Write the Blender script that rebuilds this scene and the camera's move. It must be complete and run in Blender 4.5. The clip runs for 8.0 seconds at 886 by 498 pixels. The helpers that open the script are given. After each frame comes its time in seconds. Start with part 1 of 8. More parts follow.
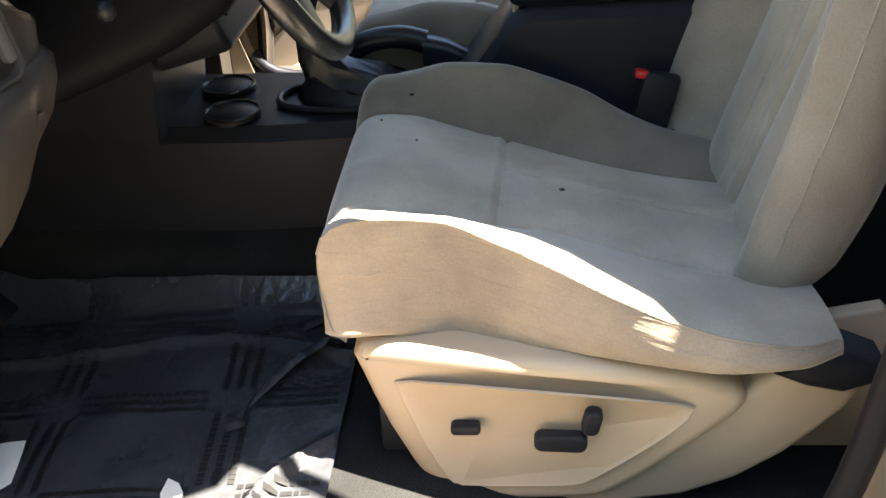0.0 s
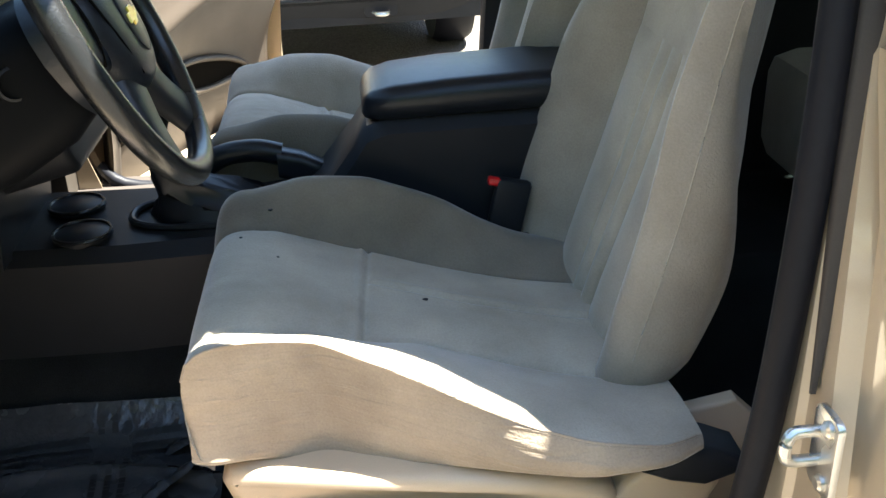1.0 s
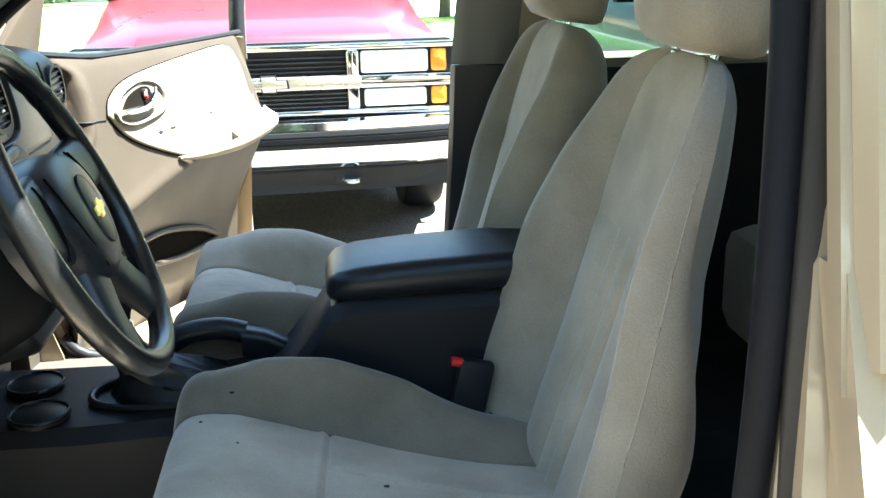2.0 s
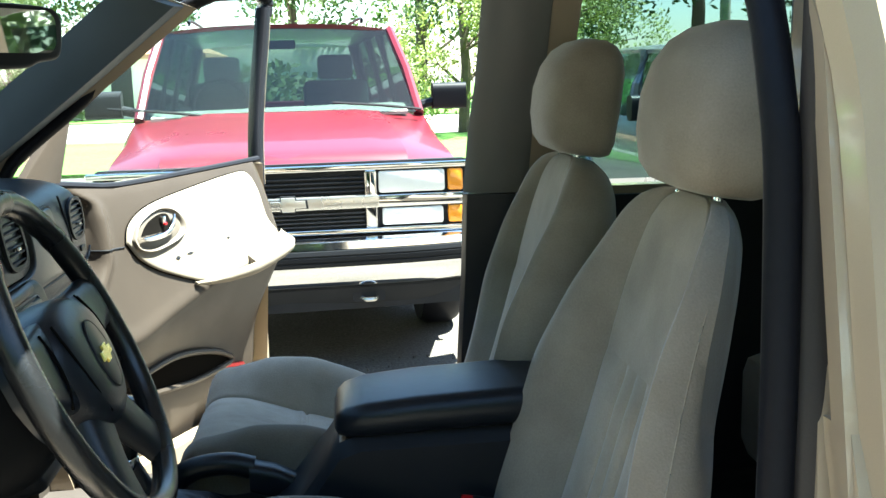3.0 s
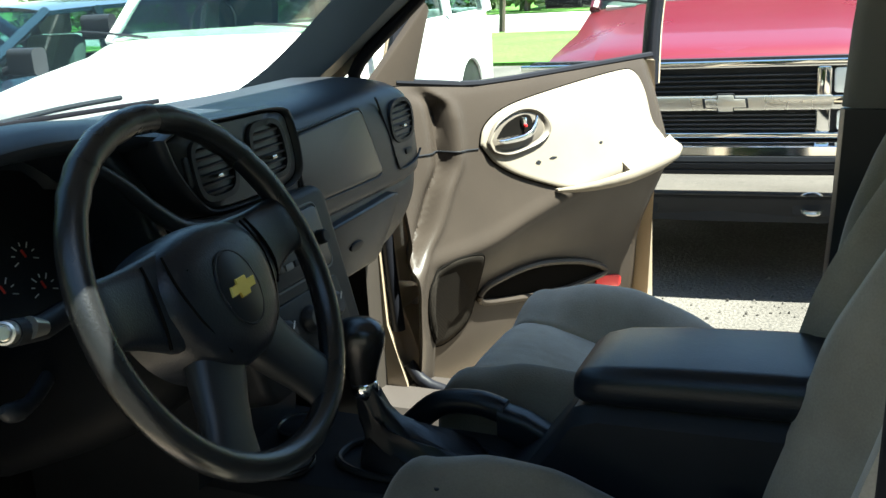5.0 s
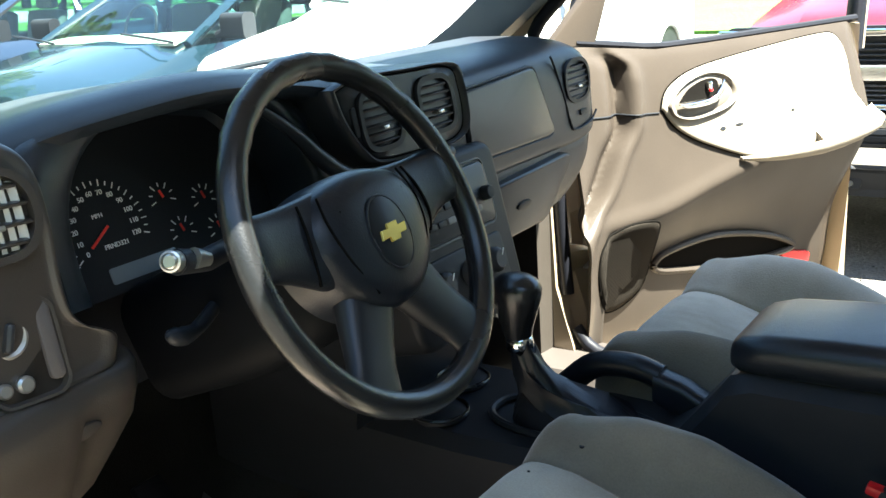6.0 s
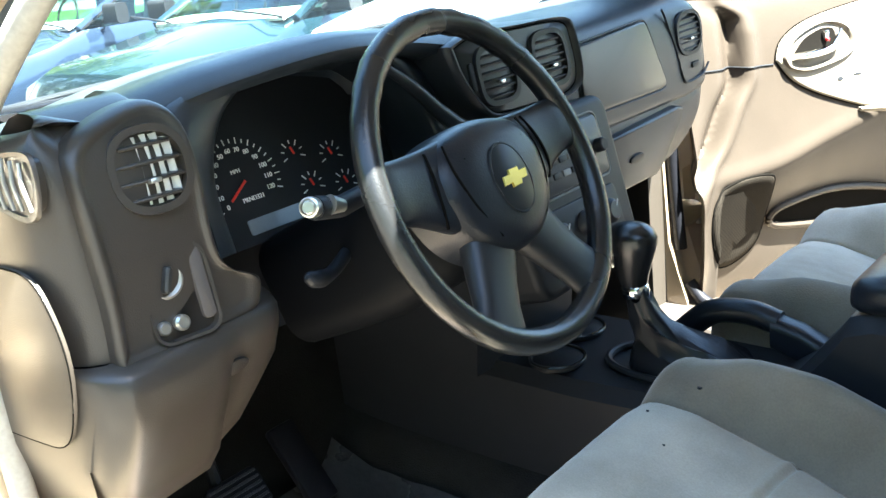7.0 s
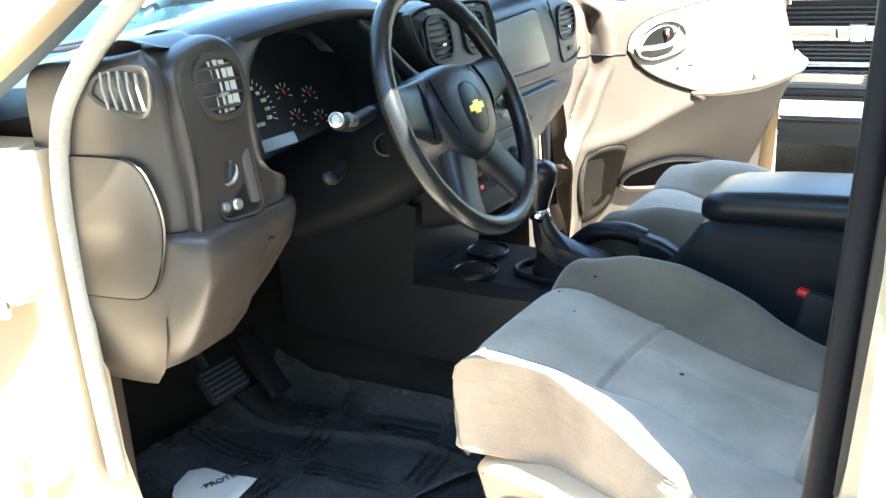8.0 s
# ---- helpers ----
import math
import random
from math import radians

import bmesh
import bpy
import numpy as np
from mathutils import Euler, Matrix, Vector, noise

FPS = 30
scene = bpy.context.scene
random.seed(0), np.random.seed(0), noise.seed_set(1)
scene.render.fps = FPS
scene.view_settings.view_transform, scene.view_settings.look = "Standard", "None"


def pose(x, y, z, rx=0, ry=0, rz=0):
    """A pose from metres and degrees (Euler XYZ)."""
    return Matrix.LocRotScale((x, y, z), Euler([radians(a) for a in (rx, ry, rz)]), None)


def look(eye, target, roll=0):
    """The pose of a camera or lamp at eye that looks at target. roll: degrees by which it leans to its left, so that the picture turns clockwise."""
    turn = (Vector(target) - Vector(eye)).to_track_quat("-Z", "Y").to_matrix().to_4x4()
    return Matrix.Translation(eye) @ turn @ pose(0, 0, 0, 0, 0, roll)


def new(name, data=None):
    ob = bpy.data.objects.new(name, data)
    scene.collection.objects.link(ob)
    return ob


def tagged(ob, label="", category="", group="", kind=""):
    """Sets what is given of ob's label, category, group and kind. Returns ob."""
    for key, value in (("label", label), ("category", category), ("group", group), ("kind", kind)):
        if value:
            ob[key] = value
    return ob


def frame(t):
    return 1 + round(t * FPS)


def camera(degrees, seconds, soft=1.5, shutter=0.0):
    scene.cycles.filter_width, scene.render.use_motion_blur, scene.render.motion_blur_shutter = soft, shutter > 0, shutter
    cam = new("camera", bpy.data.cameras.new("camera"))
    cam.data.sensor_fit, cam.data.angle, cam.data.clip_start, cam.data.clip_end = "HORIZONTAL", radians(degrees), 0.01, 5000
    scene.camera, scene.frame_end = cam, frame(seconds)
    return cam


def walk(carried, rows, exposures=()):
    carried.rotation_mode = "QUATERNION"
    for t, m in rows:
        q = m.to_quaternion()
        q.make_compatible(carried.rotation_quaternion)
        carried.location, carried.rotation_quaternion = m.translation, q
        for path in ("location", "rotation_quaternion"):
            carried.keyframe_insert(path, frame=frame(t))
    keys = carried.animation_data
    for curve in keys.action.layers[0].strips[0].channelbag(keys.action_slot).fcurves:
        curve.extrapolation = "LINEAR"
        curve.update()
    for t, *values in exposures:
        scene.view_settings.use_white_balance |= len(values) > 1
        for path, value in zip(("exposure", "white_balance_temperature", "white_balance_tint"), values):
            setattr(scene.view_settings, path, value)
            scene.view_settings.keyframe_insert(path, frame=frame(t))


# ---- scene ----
cam = camera(48.5, 8.0)
PATH = [
    (0, (0.281, -1.44, 1.278), (0.128, 0.278, 0.265), -3.5),
    (0.2, (0.268, -1.438, 1.289), (0.228, 0.286, 0.273), -3.0),
    (0.5, (0.263, -1.435, 1.297), (0.347, 0.309, 0.321), -1.6),
    (1, (0.269, -1.432, 1.31), (0.419, 0.364, 0.443), -1.8),
    (1.5, (0.273, -1.433, 1.333), (0.471, 0.428, 0.626), -1.3),
    (2, (0.282, -1.429, 1.348), (0.509, 0.474, 0.774), -1.0),
    (2.2, (0.281, -1.432, 1.354), (0.521, 0.489, 0.849), -1.1),
    (3.3, (0.333, -1.413, 1.388), (0.452, 0.556, 1.057), -1.6),
    (3.5, (0.38, -1.401, 1.386), (0.388, 0.573, 1.067), -1.9),
    (4, (0.508, -1.339, 1.387), (0.186, 0.598, 1.01), -2.9),
    (4.5, (0.564, -1.232, 1.374), (0.02, 0.64, 0.929), -2.6),
    (5, (0.602, -1.132, 1.379), (-0.175, 0.631, 0.844), -3.4),
    (5.2, (0.607, -1.097, 1.376), (-0.293, 0.588, 0.784), -3.3),
    (6.3, (0.651, -1.127, 1.357), (-0.495, 0.407, 0.78), -4.2),
    (6.5, (0.646, -1.128, 1.369), (-0.532, 0.372, 0.767), -4.4),
    (7, (0.661, -1.175, 1.349), (-0.612, 0.242, 0.739), -6.8),
    (7.2, (0.669, -1.251, 1.358), (-0.540, 0.232, 0.776), -3.9),
    (7.4, (0.668, -1.358, 1.347), (-0.471, 0.188, 0.789), -3.6),
    (7.5, (0.671, -1.407, 1.36), (-0.451, 0.145, 0.782), -3.5),
    (8, (0.733, -1.616, 1.349), (-0.253, 0.007, 0.721), -3.1),
]
EXPOSURES = [(0.0, 4.12, 7250, 8), (1.0, 4.0, 6600, 4), (2.2, 4.25, 6300, -3), (3.3, 3.3, 6100, -4), (5.2, 2.95, 6300, -4), (6.3, 4.5, 6500, 1), (7.2, 4.85, 6250, 0), (8.0, 5.0, 6150, 0)]
walk(cam, [(t, look(eye, target, roll)) for t, eye, target, roll in PATH], EXPOSURES)

# ---- world, sun, exposure ----
GROUND = -0.10
world = bpy.data.worlds.new("sky")
scene.world = world
world.use_nodes = True
wn = world.node_tree
sky = wn.nodes.new("ShaderNodeTexSky")
sky.sky_type = "NISHITA"
sky.sun_disc = False
SUN_DIR = Vector((0.42, 0.05, 1.0)).normalized()
sky.sun_elevation = math.asin(SUN_DIR.z)
sky.sun_rotation = math.atan2(SUN_DIR.x, SUN_DIR.y)
sky.air_density, sky.dust_density = 1.0, 0.5
wn.nodes["Background"].inputs["Strength"].default_value = 0.052
wn.links.new(sky.outputs[0], wn.nodes["Background"].inputs["Color"])
sun = new("sun", bpy.data.lights.new("sun", "SUN"))
sun.data.energy, sun.data.angle, sun.data.color = 5.2, radians(0.53), (1.0, 0.95, 0.87)
sun.matrix_world = look(SUN_DIR * 30, (0, 0, 0))


# ---- materials ----
def material(name, color, rough=0.6, metal=0.0, vary=0.15, scale=6.0, fine=220.0, bump=0.15, coat=0.0, spec=0.5, tint=None, depth=0.002, fleck=0.0):
    """Principled surface with broad staining, fine grain and relief at real size."""
    m = bpy.data.materials.new(name)
    m.use_nodes = True
    nt = m.node_tree
    b = nt.nodes["Principled BSDF"]
    b.inputs["Roughness"].default_value, b.inputs["Metallic"].default_value = rough, metal
    b.inputs["Coat Weight"].default_value, b.inputs["Specular IOR Level"].default_value = coat, spec
    b.inputs["Coat Roughness"].default_value = 0.04
    co = nt.nodes.new("ShaderNodeTexCoord")
    big, small = nt.nodes.new("ShaderNodeTexNoise"), nt.nodes.new("ShaderNodeTexNoise")
    big.inputs["Scale"].default_value, big.inputs["Detail"].default_value = scale, 5
    small.inputs["Scale"].default_value, small.inputs["Detail"].default_value = fine, 3
    nt.links.new(co.outputs["Object"], big.inputs["Vector"])
    nt.links.new(co.outputs["Object"], small.inputs["Vector"])
    ramp = nt.nodes.new("ShaderNodeMix")
    ramp.data_type = "RGBA"
    other = tint or tuple(c * (1 - 2 * vary) for c in color)
    ramp.inputs["A"].default_value, ramp.inputs["B"].default_value = (*color, 1), (*other, 1)
    fit_range = nt.nodes.new("ShaderNodeMapRange")
    fit_range.inputs["From Min"].default_value, fit_range.inputs["From Max"].default_value = 0.35, 0.75
    nt.links.new(big.outputs["Fac"], fit_range.inputs["Value"])
    nt.links.new(fit_range.outputs[0], ramp.inputs["Factor"])
    grain = nt.nodes.new("ShaderNodeMix")
    grain.data_type, grain.blend_type = "RGBA", "OVERLAY"
    grain.inputs["Factor"].default_value = min(1.0, vary * 2 + fleck)
    nt.links.new(ramp.outputs["Result"], grain.inputs["A"])
    nt.links.new(small.outputs["Fac"], grain.inputs["B"])
    nt.links.new(grain.outputs["Result"], b.inputs["Base Color"])
    if bump:
        bn = nt.nodes.new("ShaderNodeBump")
        bn.inputs["Strength"].default_value, bn.inputs["Distance"].default_value = bump, depth
        nt.links.new(small.outputs["Fac"], bn.inputs["Height"])
        nt.links.new(bn.outputs["Normal"], b.inputs["Normal"])
    rr = nt.nodes.new("ShaderNodeMapRange")
    rr.inputs["To Min"].default_value, rr.inputs["To Max"].default_value = max(0.02, rough - 0.08), min(1, rough + 0.08)
    nt.links.new(big.outputs["Fac"], rr.inputs["Value"])
    if rough > 0.12:
        nt.links.new(rr.outputs[0], b.inputs["Roughness"])
    return m


def glass(name, color=(1, 1, 1), rough=0.0, reflect=0.06):
    m = bpy.data.materials.new(name)
    m.use_nodes = True
    nt = m.node_tree
    out = nt.nodes["Material Output"]
    clear, shine, mix = nt.nodes.new("ShaderNodeBsdfTransparent"), nt.nodes.new("ShaderNodeBsdfGlossy"), nt.nodes.new("ShaderNodeMixShader")
    clear.inputs["Color"].default_value = (*color, 1)
    shine.inputs["Roughness"].default_value = rough
    lw, pw, ml = nt.nodes.new("ShaderNodeLayerWeight"), nt.nodes.new("ShaderNodeMath"), nt.nodes.new("ShaderNodeMath")
    pw.operation, ml.operation = "POWER", "MULTIPLY_ADD"
    pw.inputs[1].default_value, ml.inputs[1].default_value, ml.inputs[2].default_value = 5.0, 0.45, reflect * 0.5
    nt.links.new(lw.outputs["Facing"], pw.inputs[0])
    nt.links.new(pw.outputs[0], ml.inputs[0])
    nt.links.new(ml.outputs[0], mix.inputs["Fac"])
    nt.links.new(clear.outputs[0], mix.inputs[1])
    nt.links.new(shine.outputs[0], mix.inputs[2])
    nt.links.new(mix.outputs[0], out.inputs["Surface"])
    return m


def fabric(name, color, tint, weave=900.0):
    m = material(name, color, rough=0.95, vary=0.09, scale=9.0, fine=380.0, bump=0.4, spec=0.15, tint=tint, depth=0.0015)
    b = m.node_tree.nodes["Principled BSDF"]
    b.inputs["Sheen Weight"].default_value = 0.35
    b.inputs["Sheen Roughness"].default_value = 0.4
    return m


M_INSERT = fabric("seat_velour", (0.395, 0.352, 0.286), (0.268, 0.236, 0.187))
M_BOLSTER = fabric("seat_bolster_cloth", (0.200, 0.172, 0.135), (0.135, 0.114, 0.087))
M_SIDE = fabric("seat_side_cloth", (0.36, 0.292, 0.222), (0.225, 0.178, 0.135))
_nt = M_SIDE.node_tree
_map, _crease = _nt.nodes.new("ShaderNodeMapping"), _nt.nodes.new("ShaderNodeTexNoise")
_map.inputs["Scale"].default_value = (9.0, 9.0, 70.0)
_crease.inputs["Scale"].default_value, _crease.inputs["Detail"].default_value, _crease.inputs["Distortion"].default_value = 1.0, 3.0, 1.2
_fold = _nt.nodes.new("ShaderNodeBump")
_fold.inputs["Strength"].default_value, _fold.inputs["Distance"].default_value = 0.55, 0.006
_nt.links.new(_nt.nodes["Texture Coordinate"].outputs["Object"], _map.inputs["Vector"])
_nt.links.new(_map.outputs[0], _crease.inputs["Vector"])
_nt.links.new(_crease.outputs["Fac"], _fold.inputs["Height"])
_nt.links.new(_nt.nodes["Bump"].outputs["Normal"], _fold.inputs["Normal"])
_nt.links.new(_fold.outputs["Normal"], _nt.nodes["Principled BSDF"].inputs["Normal"])
M_TAN_PLASTIC = material("tan_seat_trim", (0.50, 0.385, 0.265), rough=0.45, vary=0.04, scale=9, fine=700, bump=0.06)
M_TAUPE = material("taupe_trim", (0.043, 0.0365, 0.031), spec=0.42, rough=0.34, vary=0.05, scale=7, fine=650, bump=0.22, depth=0.0012)
M_CREAM = material("cream_door_cloth", (0.190, 0.163, 0.126), rough=0.8, vary=0.05, scale=8, fine=500, bump=0.1)
M_CHARCOAL = material("charcoal_dash", (0.021, 0.0235, 0.029), rough=0.36, vary=0.08, scale=8, fine=800, bump=0.2, depth=0.0012, spec=0.32)
M_BLACK = material("black_plastic", (0.0165, 0.018, 0.0215), spec=0.14, rough=0.42, vary=0.1, scale=8, fine=600, bump=0.1)
M_LEATHER = material("worn_black_rim", (0.010, 0.0105, 0.0115), rough=0.26, vary=0.12, scale=12, fine=500, bump=0.15)
M_VINYL = material("black_vinyl", (0.009, 0.011, 0.0155), rough=0.34, spec=0.30, vary=0.1, scale=10, fine=500, bump=0.18)
M_CARPET = material("dark_carpet", (0.021, 0.021, 0.021), rough=1.0, vary=0.2, scale=9, fine=500, bump=0.8, depth=0.004, spec=0.1)
M_MATFILM = material("black_mat_film", (0.043, 0.045, 0.050), rough=0.27, vary=0.15, scale=7, fine=60, bump=0.35, depth=0.006)
M_MATINK = material("mat_ink", (0.0035, 0.0035, 0.004), rough=0.6, vary=0.1, bump=0)
M_PAPER = material("paper", (0.75, 0.72, 0.66), rough=0.9, vary=0.03, fine=300, bump=0.1)
M_CHROME = material("chrome", (0.80, 0.80, 0.80), rough=0.07, metal=1, vary=0.01, bump=0)
M_SILVER = material("satin_silver", (0.62, 0.60, 0.56), rough=0.28, metal=0.9, vary=0.03, bump=0.03)
M_GOLD = material("gold_badge", (0.75, 0.55, 0.14), rough=0.25, metal=0.7, vary=0.03, bump=0)
M_RUBBER = material("door_seal_rubber", (0.009, 0.0095, 0.013), spec=0.12, rough=0.5, vary=0.1, fine=150, bump=0.15)
M_PAINT = material("tan_body_paint", (0.43, 0.345, 0.245), rough=0.30, metal=0.15, vary=0.02, scale=3, fine=1500, bump=0.02, coat=0.8, fleck=0.05)
M_LINER = material("grey_headliner", (0.42, 0.40, 0.37), rough=0.95, vary=0.05, fine=500, bump=0.3)
M_PILLAR = material("grey_pillar_trim", (0.17, 0.165, 0.155), rough=0.6, vary=0.04, fine=600, bump=0.15)
M_APILLAR = material("charcoal_pillar_trim", (0.044, 0.060, 0.074), rough=0.6, vary=0.05, fine=600, bump=0.2)
M_RED = material("red_plastic", (0.55, 0.012, 0.015), rough=0.3, vary=0.03, bump=0)
M_WHITEINK = material("white_ink", (0.78, 0.78, 0.76), rough=0.6, vary=0.02, bump=0)
M_REDNEEDLE = material("red_needle", (0.75, 0.03, 0.02), rough=0.4, vary=0.02, bump=0)
M_GLASS = glass("clear_glass", (0.93, 0.97, 0.96))
M_PANE = glass("clear_pane", (0.93, 0.97, 0.96), reflect=0.015)
M_TINT = glass("tinted_glass", (0.42, 0.50, 0.50))
M_AIRBAG = material("grey_airbag_cover", (0.030, 0.030, 0.031), rough=0.32, vary=0.06, scale=8, fine=700, bump=0.2, depth=0.0012)
M_SEALGREY = material("light_grey_seal", (0.33, 0.32, 0.29), rough=0.5, vary=0.12, fine=150, bump=0.2)
M_FOOT = material("beige_pillar_plastic", (0.42, 0.33, 0.28), rough=0.5, vary=0.05, fine=600, bump=0.1)
M_PAD = material("black_soft_pad", (0.016, 0.021, 0.028), rough=0.36, vary=0.08, scale=8, fine=800, bump=0.25, depth=0.0012, spec=0.45)
M_DOOR = material("dark_taupe_door_trim", (0.041, 0.033, 0.027), rough=0.36, vary=0.08, scale=7, fine=420, bump=0.25, depth=0.0012, spec=0.12)
M_BOWL = material("taupe_handle_bowl", (0.10, 0.085, 0.070), rough=0.45, vary=0.05, scale=7, fine=600, bump=0.1, spec=0.3)
# near-black for dark joints, and for shade painted into openings
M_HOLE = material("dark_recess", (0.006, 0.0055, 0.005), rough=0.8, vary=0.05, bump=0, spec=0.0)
M_SHROUD = material("black_shroud_plastic", (0.0035, 0.004, 0.005), rough=0.5, vary=0.08, fine=700, bump=0.15, spec=0.05)
M_STRIP = material("grey_taupe_strip", (0.090, 0.078, 0.072), rough=0.5, vary=0.05, fine=700, bump=0.15, spec=0.2)
# dark brown that paints shade: the jamb groove and the passenger sill
M_STRIPDARK = material("shade_brown_strip", (0.040, 0.034, 0.031), rough=0.5, vary=0.06, fine=500, bump=0.1, spec=0.25)
# silver vent fins, coloured paler to look sunlit
M_FIN_LIT = material("sunlit_vent_fin", (0.50, 0.49, 0.47), rough=0.35, metal=0.2, vary=0.05, bump=0)
M_YELLOW = material("yellow_ink", (0.75, 0.55, 0.03), rough=0.5, vary=0.03, bump=0)
M_LCD = material("grey_display", (0.16, 0.19, 0.22), rough=0.12, vary=0.03, bump=0)
M_BACK = fabric("seat_back_cloth", (0.315, 0.280, 0.232), (0.225, 0.195, 0.158))
M_BADGE = material("gloss_black_badge", (0.008, 0.009, 0.012), rough=0.38, vary=0.02, bump=0, spec=0.2)
M_SPOKE = material("dark_grey_spoke", (0.010, 0.011, 0.0135), rough=0.42, vary=0.08, scale=9, fine=700, bump=0.12, spec=0.4)
M_DIAL = material("dull_silver", (0.34, 0.33, 0.31), rough=0.42, metal=0.6, vary=0.04, bump=0.05)
M_MIRROR = material("mirror_silver", (0.85, 0.86, 0.87), rough=0.02, metal=1, vary=0.0, bump=0)


# ---- shape helpers ----
def thing(name, at, label, category, group="", kind=""):
    ob = new(name)
    ob.empty_display_size = 0.1
    ob.location = at
    return tagged(ob, label, category, group, kind)


def base_of(ob):
    at = Vector((0, 0, 0))
    while ob is not None:
        at = at + ob.location
        ob = ob.parent
    return at


def part(name, bm, mat, parent=None, label="", sharp=38, smooth=True, data=None):
    """Links a bmesh, given in world metres, as one mesh object under a thing or part."""
    me = bpy.data.meshes.new(name)
    at = base_of(parent)
    if parent is not None:
        bm.transform(Matrix.Translation(-at))
    bmesh.ops.recalc_face_normals(bm, faces=bm.faces)
    bm.to_mesh(me)
    bm.free()
    me.materials.append(mat)
    if smooth:
        me.shade_smooth()
        me.set_sharp_from_angle(angle=radians(sharp))
    ob = new(name, me)
    ob.parent = parent
    if label:
        ob["label"] = label
    return ob


def loft(bm, rings, closed=True, caps=True):
    """Joins rings of equal length; closed: each ring is a loop."""
    rows = [[bm.verts.new(p) for p in ring] for ring in rings]
    n = len(rows[0])
    for a, b in zip(rows, rows[1:]):
        for i in range(n if closed else n - 1):
            j = (i + 1) % n
            bm.faces.new((a[i], a[j], b[j], b[i]))
    if caps and closed:
        bm.faces.new(rows[0][::-1])
        bm.faces.new(rows[-1])
    return rows


def sheet(bm, f, nu, nv, thick=0.0, way=None):
    """A surface f(u, v), u and v from 0 to 1; thick: closed towards way (or the normal)."""
    pts = [[Vector(f(i / nu, j / nv)) for j in range(nv + 1)] for i in range(nu + 1)]
    top = [[bm.verts.new(p) for p in row] for row in pts]
    for i in range(nu):
        for j in range(nv):
            bm.faces.new((top[i][j], top[i + 1][j], top[i + 1][j + 1], top[i][j + 1]))
    if thick:
        low = []
        for i in range(nu + 1):
            row = []
            for j in range(nv + 1):
                if way is None:
                    du = pts[min(i + 1, nu)][j] - pts[max(i - 1, 0)][j]
                    dv = pts[i][min(j + 1, nv)] - pts[i][max(j - 1, 0)]
                    d = du.cross(dv).normalized()
                else:
                    d = Vector(way)
                row.append(bm.verts.new(pts[i][j] + d * thick))
            low.append(row)
        for i in range(nu):
            for j in range(nv):
                bm.faces.new((low[i][j], low[i][j + 1], low[i + 1][j + 1], low[i + 1][j]))
        for i in range(nu):
            bm.faces.new((top[i][0], low[i][0], low[i + 1][0], top[i + 1][0]))
            bm.faces.new((top[i][nv], top[i + 1][nv], low[i + 1][nv], low[i][nv]))
        for j in range(nv):
            bm.faces.new((top[0][j], top[0][j + 1], low[0][j + 1], low[0][j]))
            bm.faces.new((top[nu][j], low[nu][j], low[nu][j + 1], top[nu][j + 1]))


def box(bm, at, size, bevel=0.0, turn=None, segs=2):
    r = bmesh.ops.create_cube(bm, size=1.0)
    vs = r["verts"]
    bmesh.ops.scale(bm, vec=size, verts=vs)
    if bevel:
        es = list({e for v in vs for e in v.link_edges})
        out = bmesh.ops.bevel(bm, geom=es, offset=bevel, segments=segs, affect="EDGES", profile=0.5)
        vs = list({v for f in out["faces"] for v in f.verts} | {v for v in vs if v.is_valid})
    m = Matrix.Translation(at) @ (turn.to_4x4() if turn is not None else Matrix.Identity(4))
    bmesh.ops.transform(bm, matrix=m, verts=vs)
    return vs


def basis(n, up=(0, 0, 1)):
    """A frame whose z looks along n and y as near to up as it can."""
    z = Vector(n).normalized()
    x = Vector(up).cross(z).normalized()
    y = z.cross(x)
    return Matrix((x, y, z)).transposed()


def tube(bm, pts, r, n=10, closed=False, squash=1.0, up=(0, 0, 1)):
    """A rod along pts; r: one radius or one for each point."""
    pts = [Vector(p) for p in pts]
    rs = r if isinstance(r, (list, tuple)) else [r] * len(pts)
    rings = []
    k = len(pts)
    for i, p in enumerate(pts):
        a, b = (pts[i - 1], pts[(i + 1) % k]) if closed else (pts[max(i - 1, 0)], pts[min(i + 1, k - 1)])
        d = (b - a).normalized()
        u = Vector(up)
        if abs(d.dot(u)) > 0.95:
            u = Vector((1, 0, 0))
        s = d.cross(u).normalized()
        w = s.cross(d)
        rings.append([p + s * rs[i] * math.cos(q) + w * rs[i] * squash * math.sin(q) for q in [2 * math.pi * j / n for j in range(n)]])
    if closed:
        rings.append(rings[0])
        rows = [[bm.verts.new(p) for p in ring] for ring in rings[:-1]]
        for i in range(k):
            a, b = rows[i], rows[(i + 1) % k]
            for j in range(n):
                bm.faces.new((a[j], a[(j + 1) % n], b[(j + 1) % n], b[j]))
    else:
        loft(bm, rings)


def lathe(bm, profile, at, n, steps=24, up=(0, 0, 1)):
    """Turns (radius, height) pairs round the axis n through at."""
    m = basis(n, up)
    rings = [[Vector(at) + m @ Vector((r * math.cos(2 * math.pi * j / steps), r * math.sin(2 * math.pi * j / steps), h)) for j in range(steps)] for r, h in profile]
    loft(bm, rings)


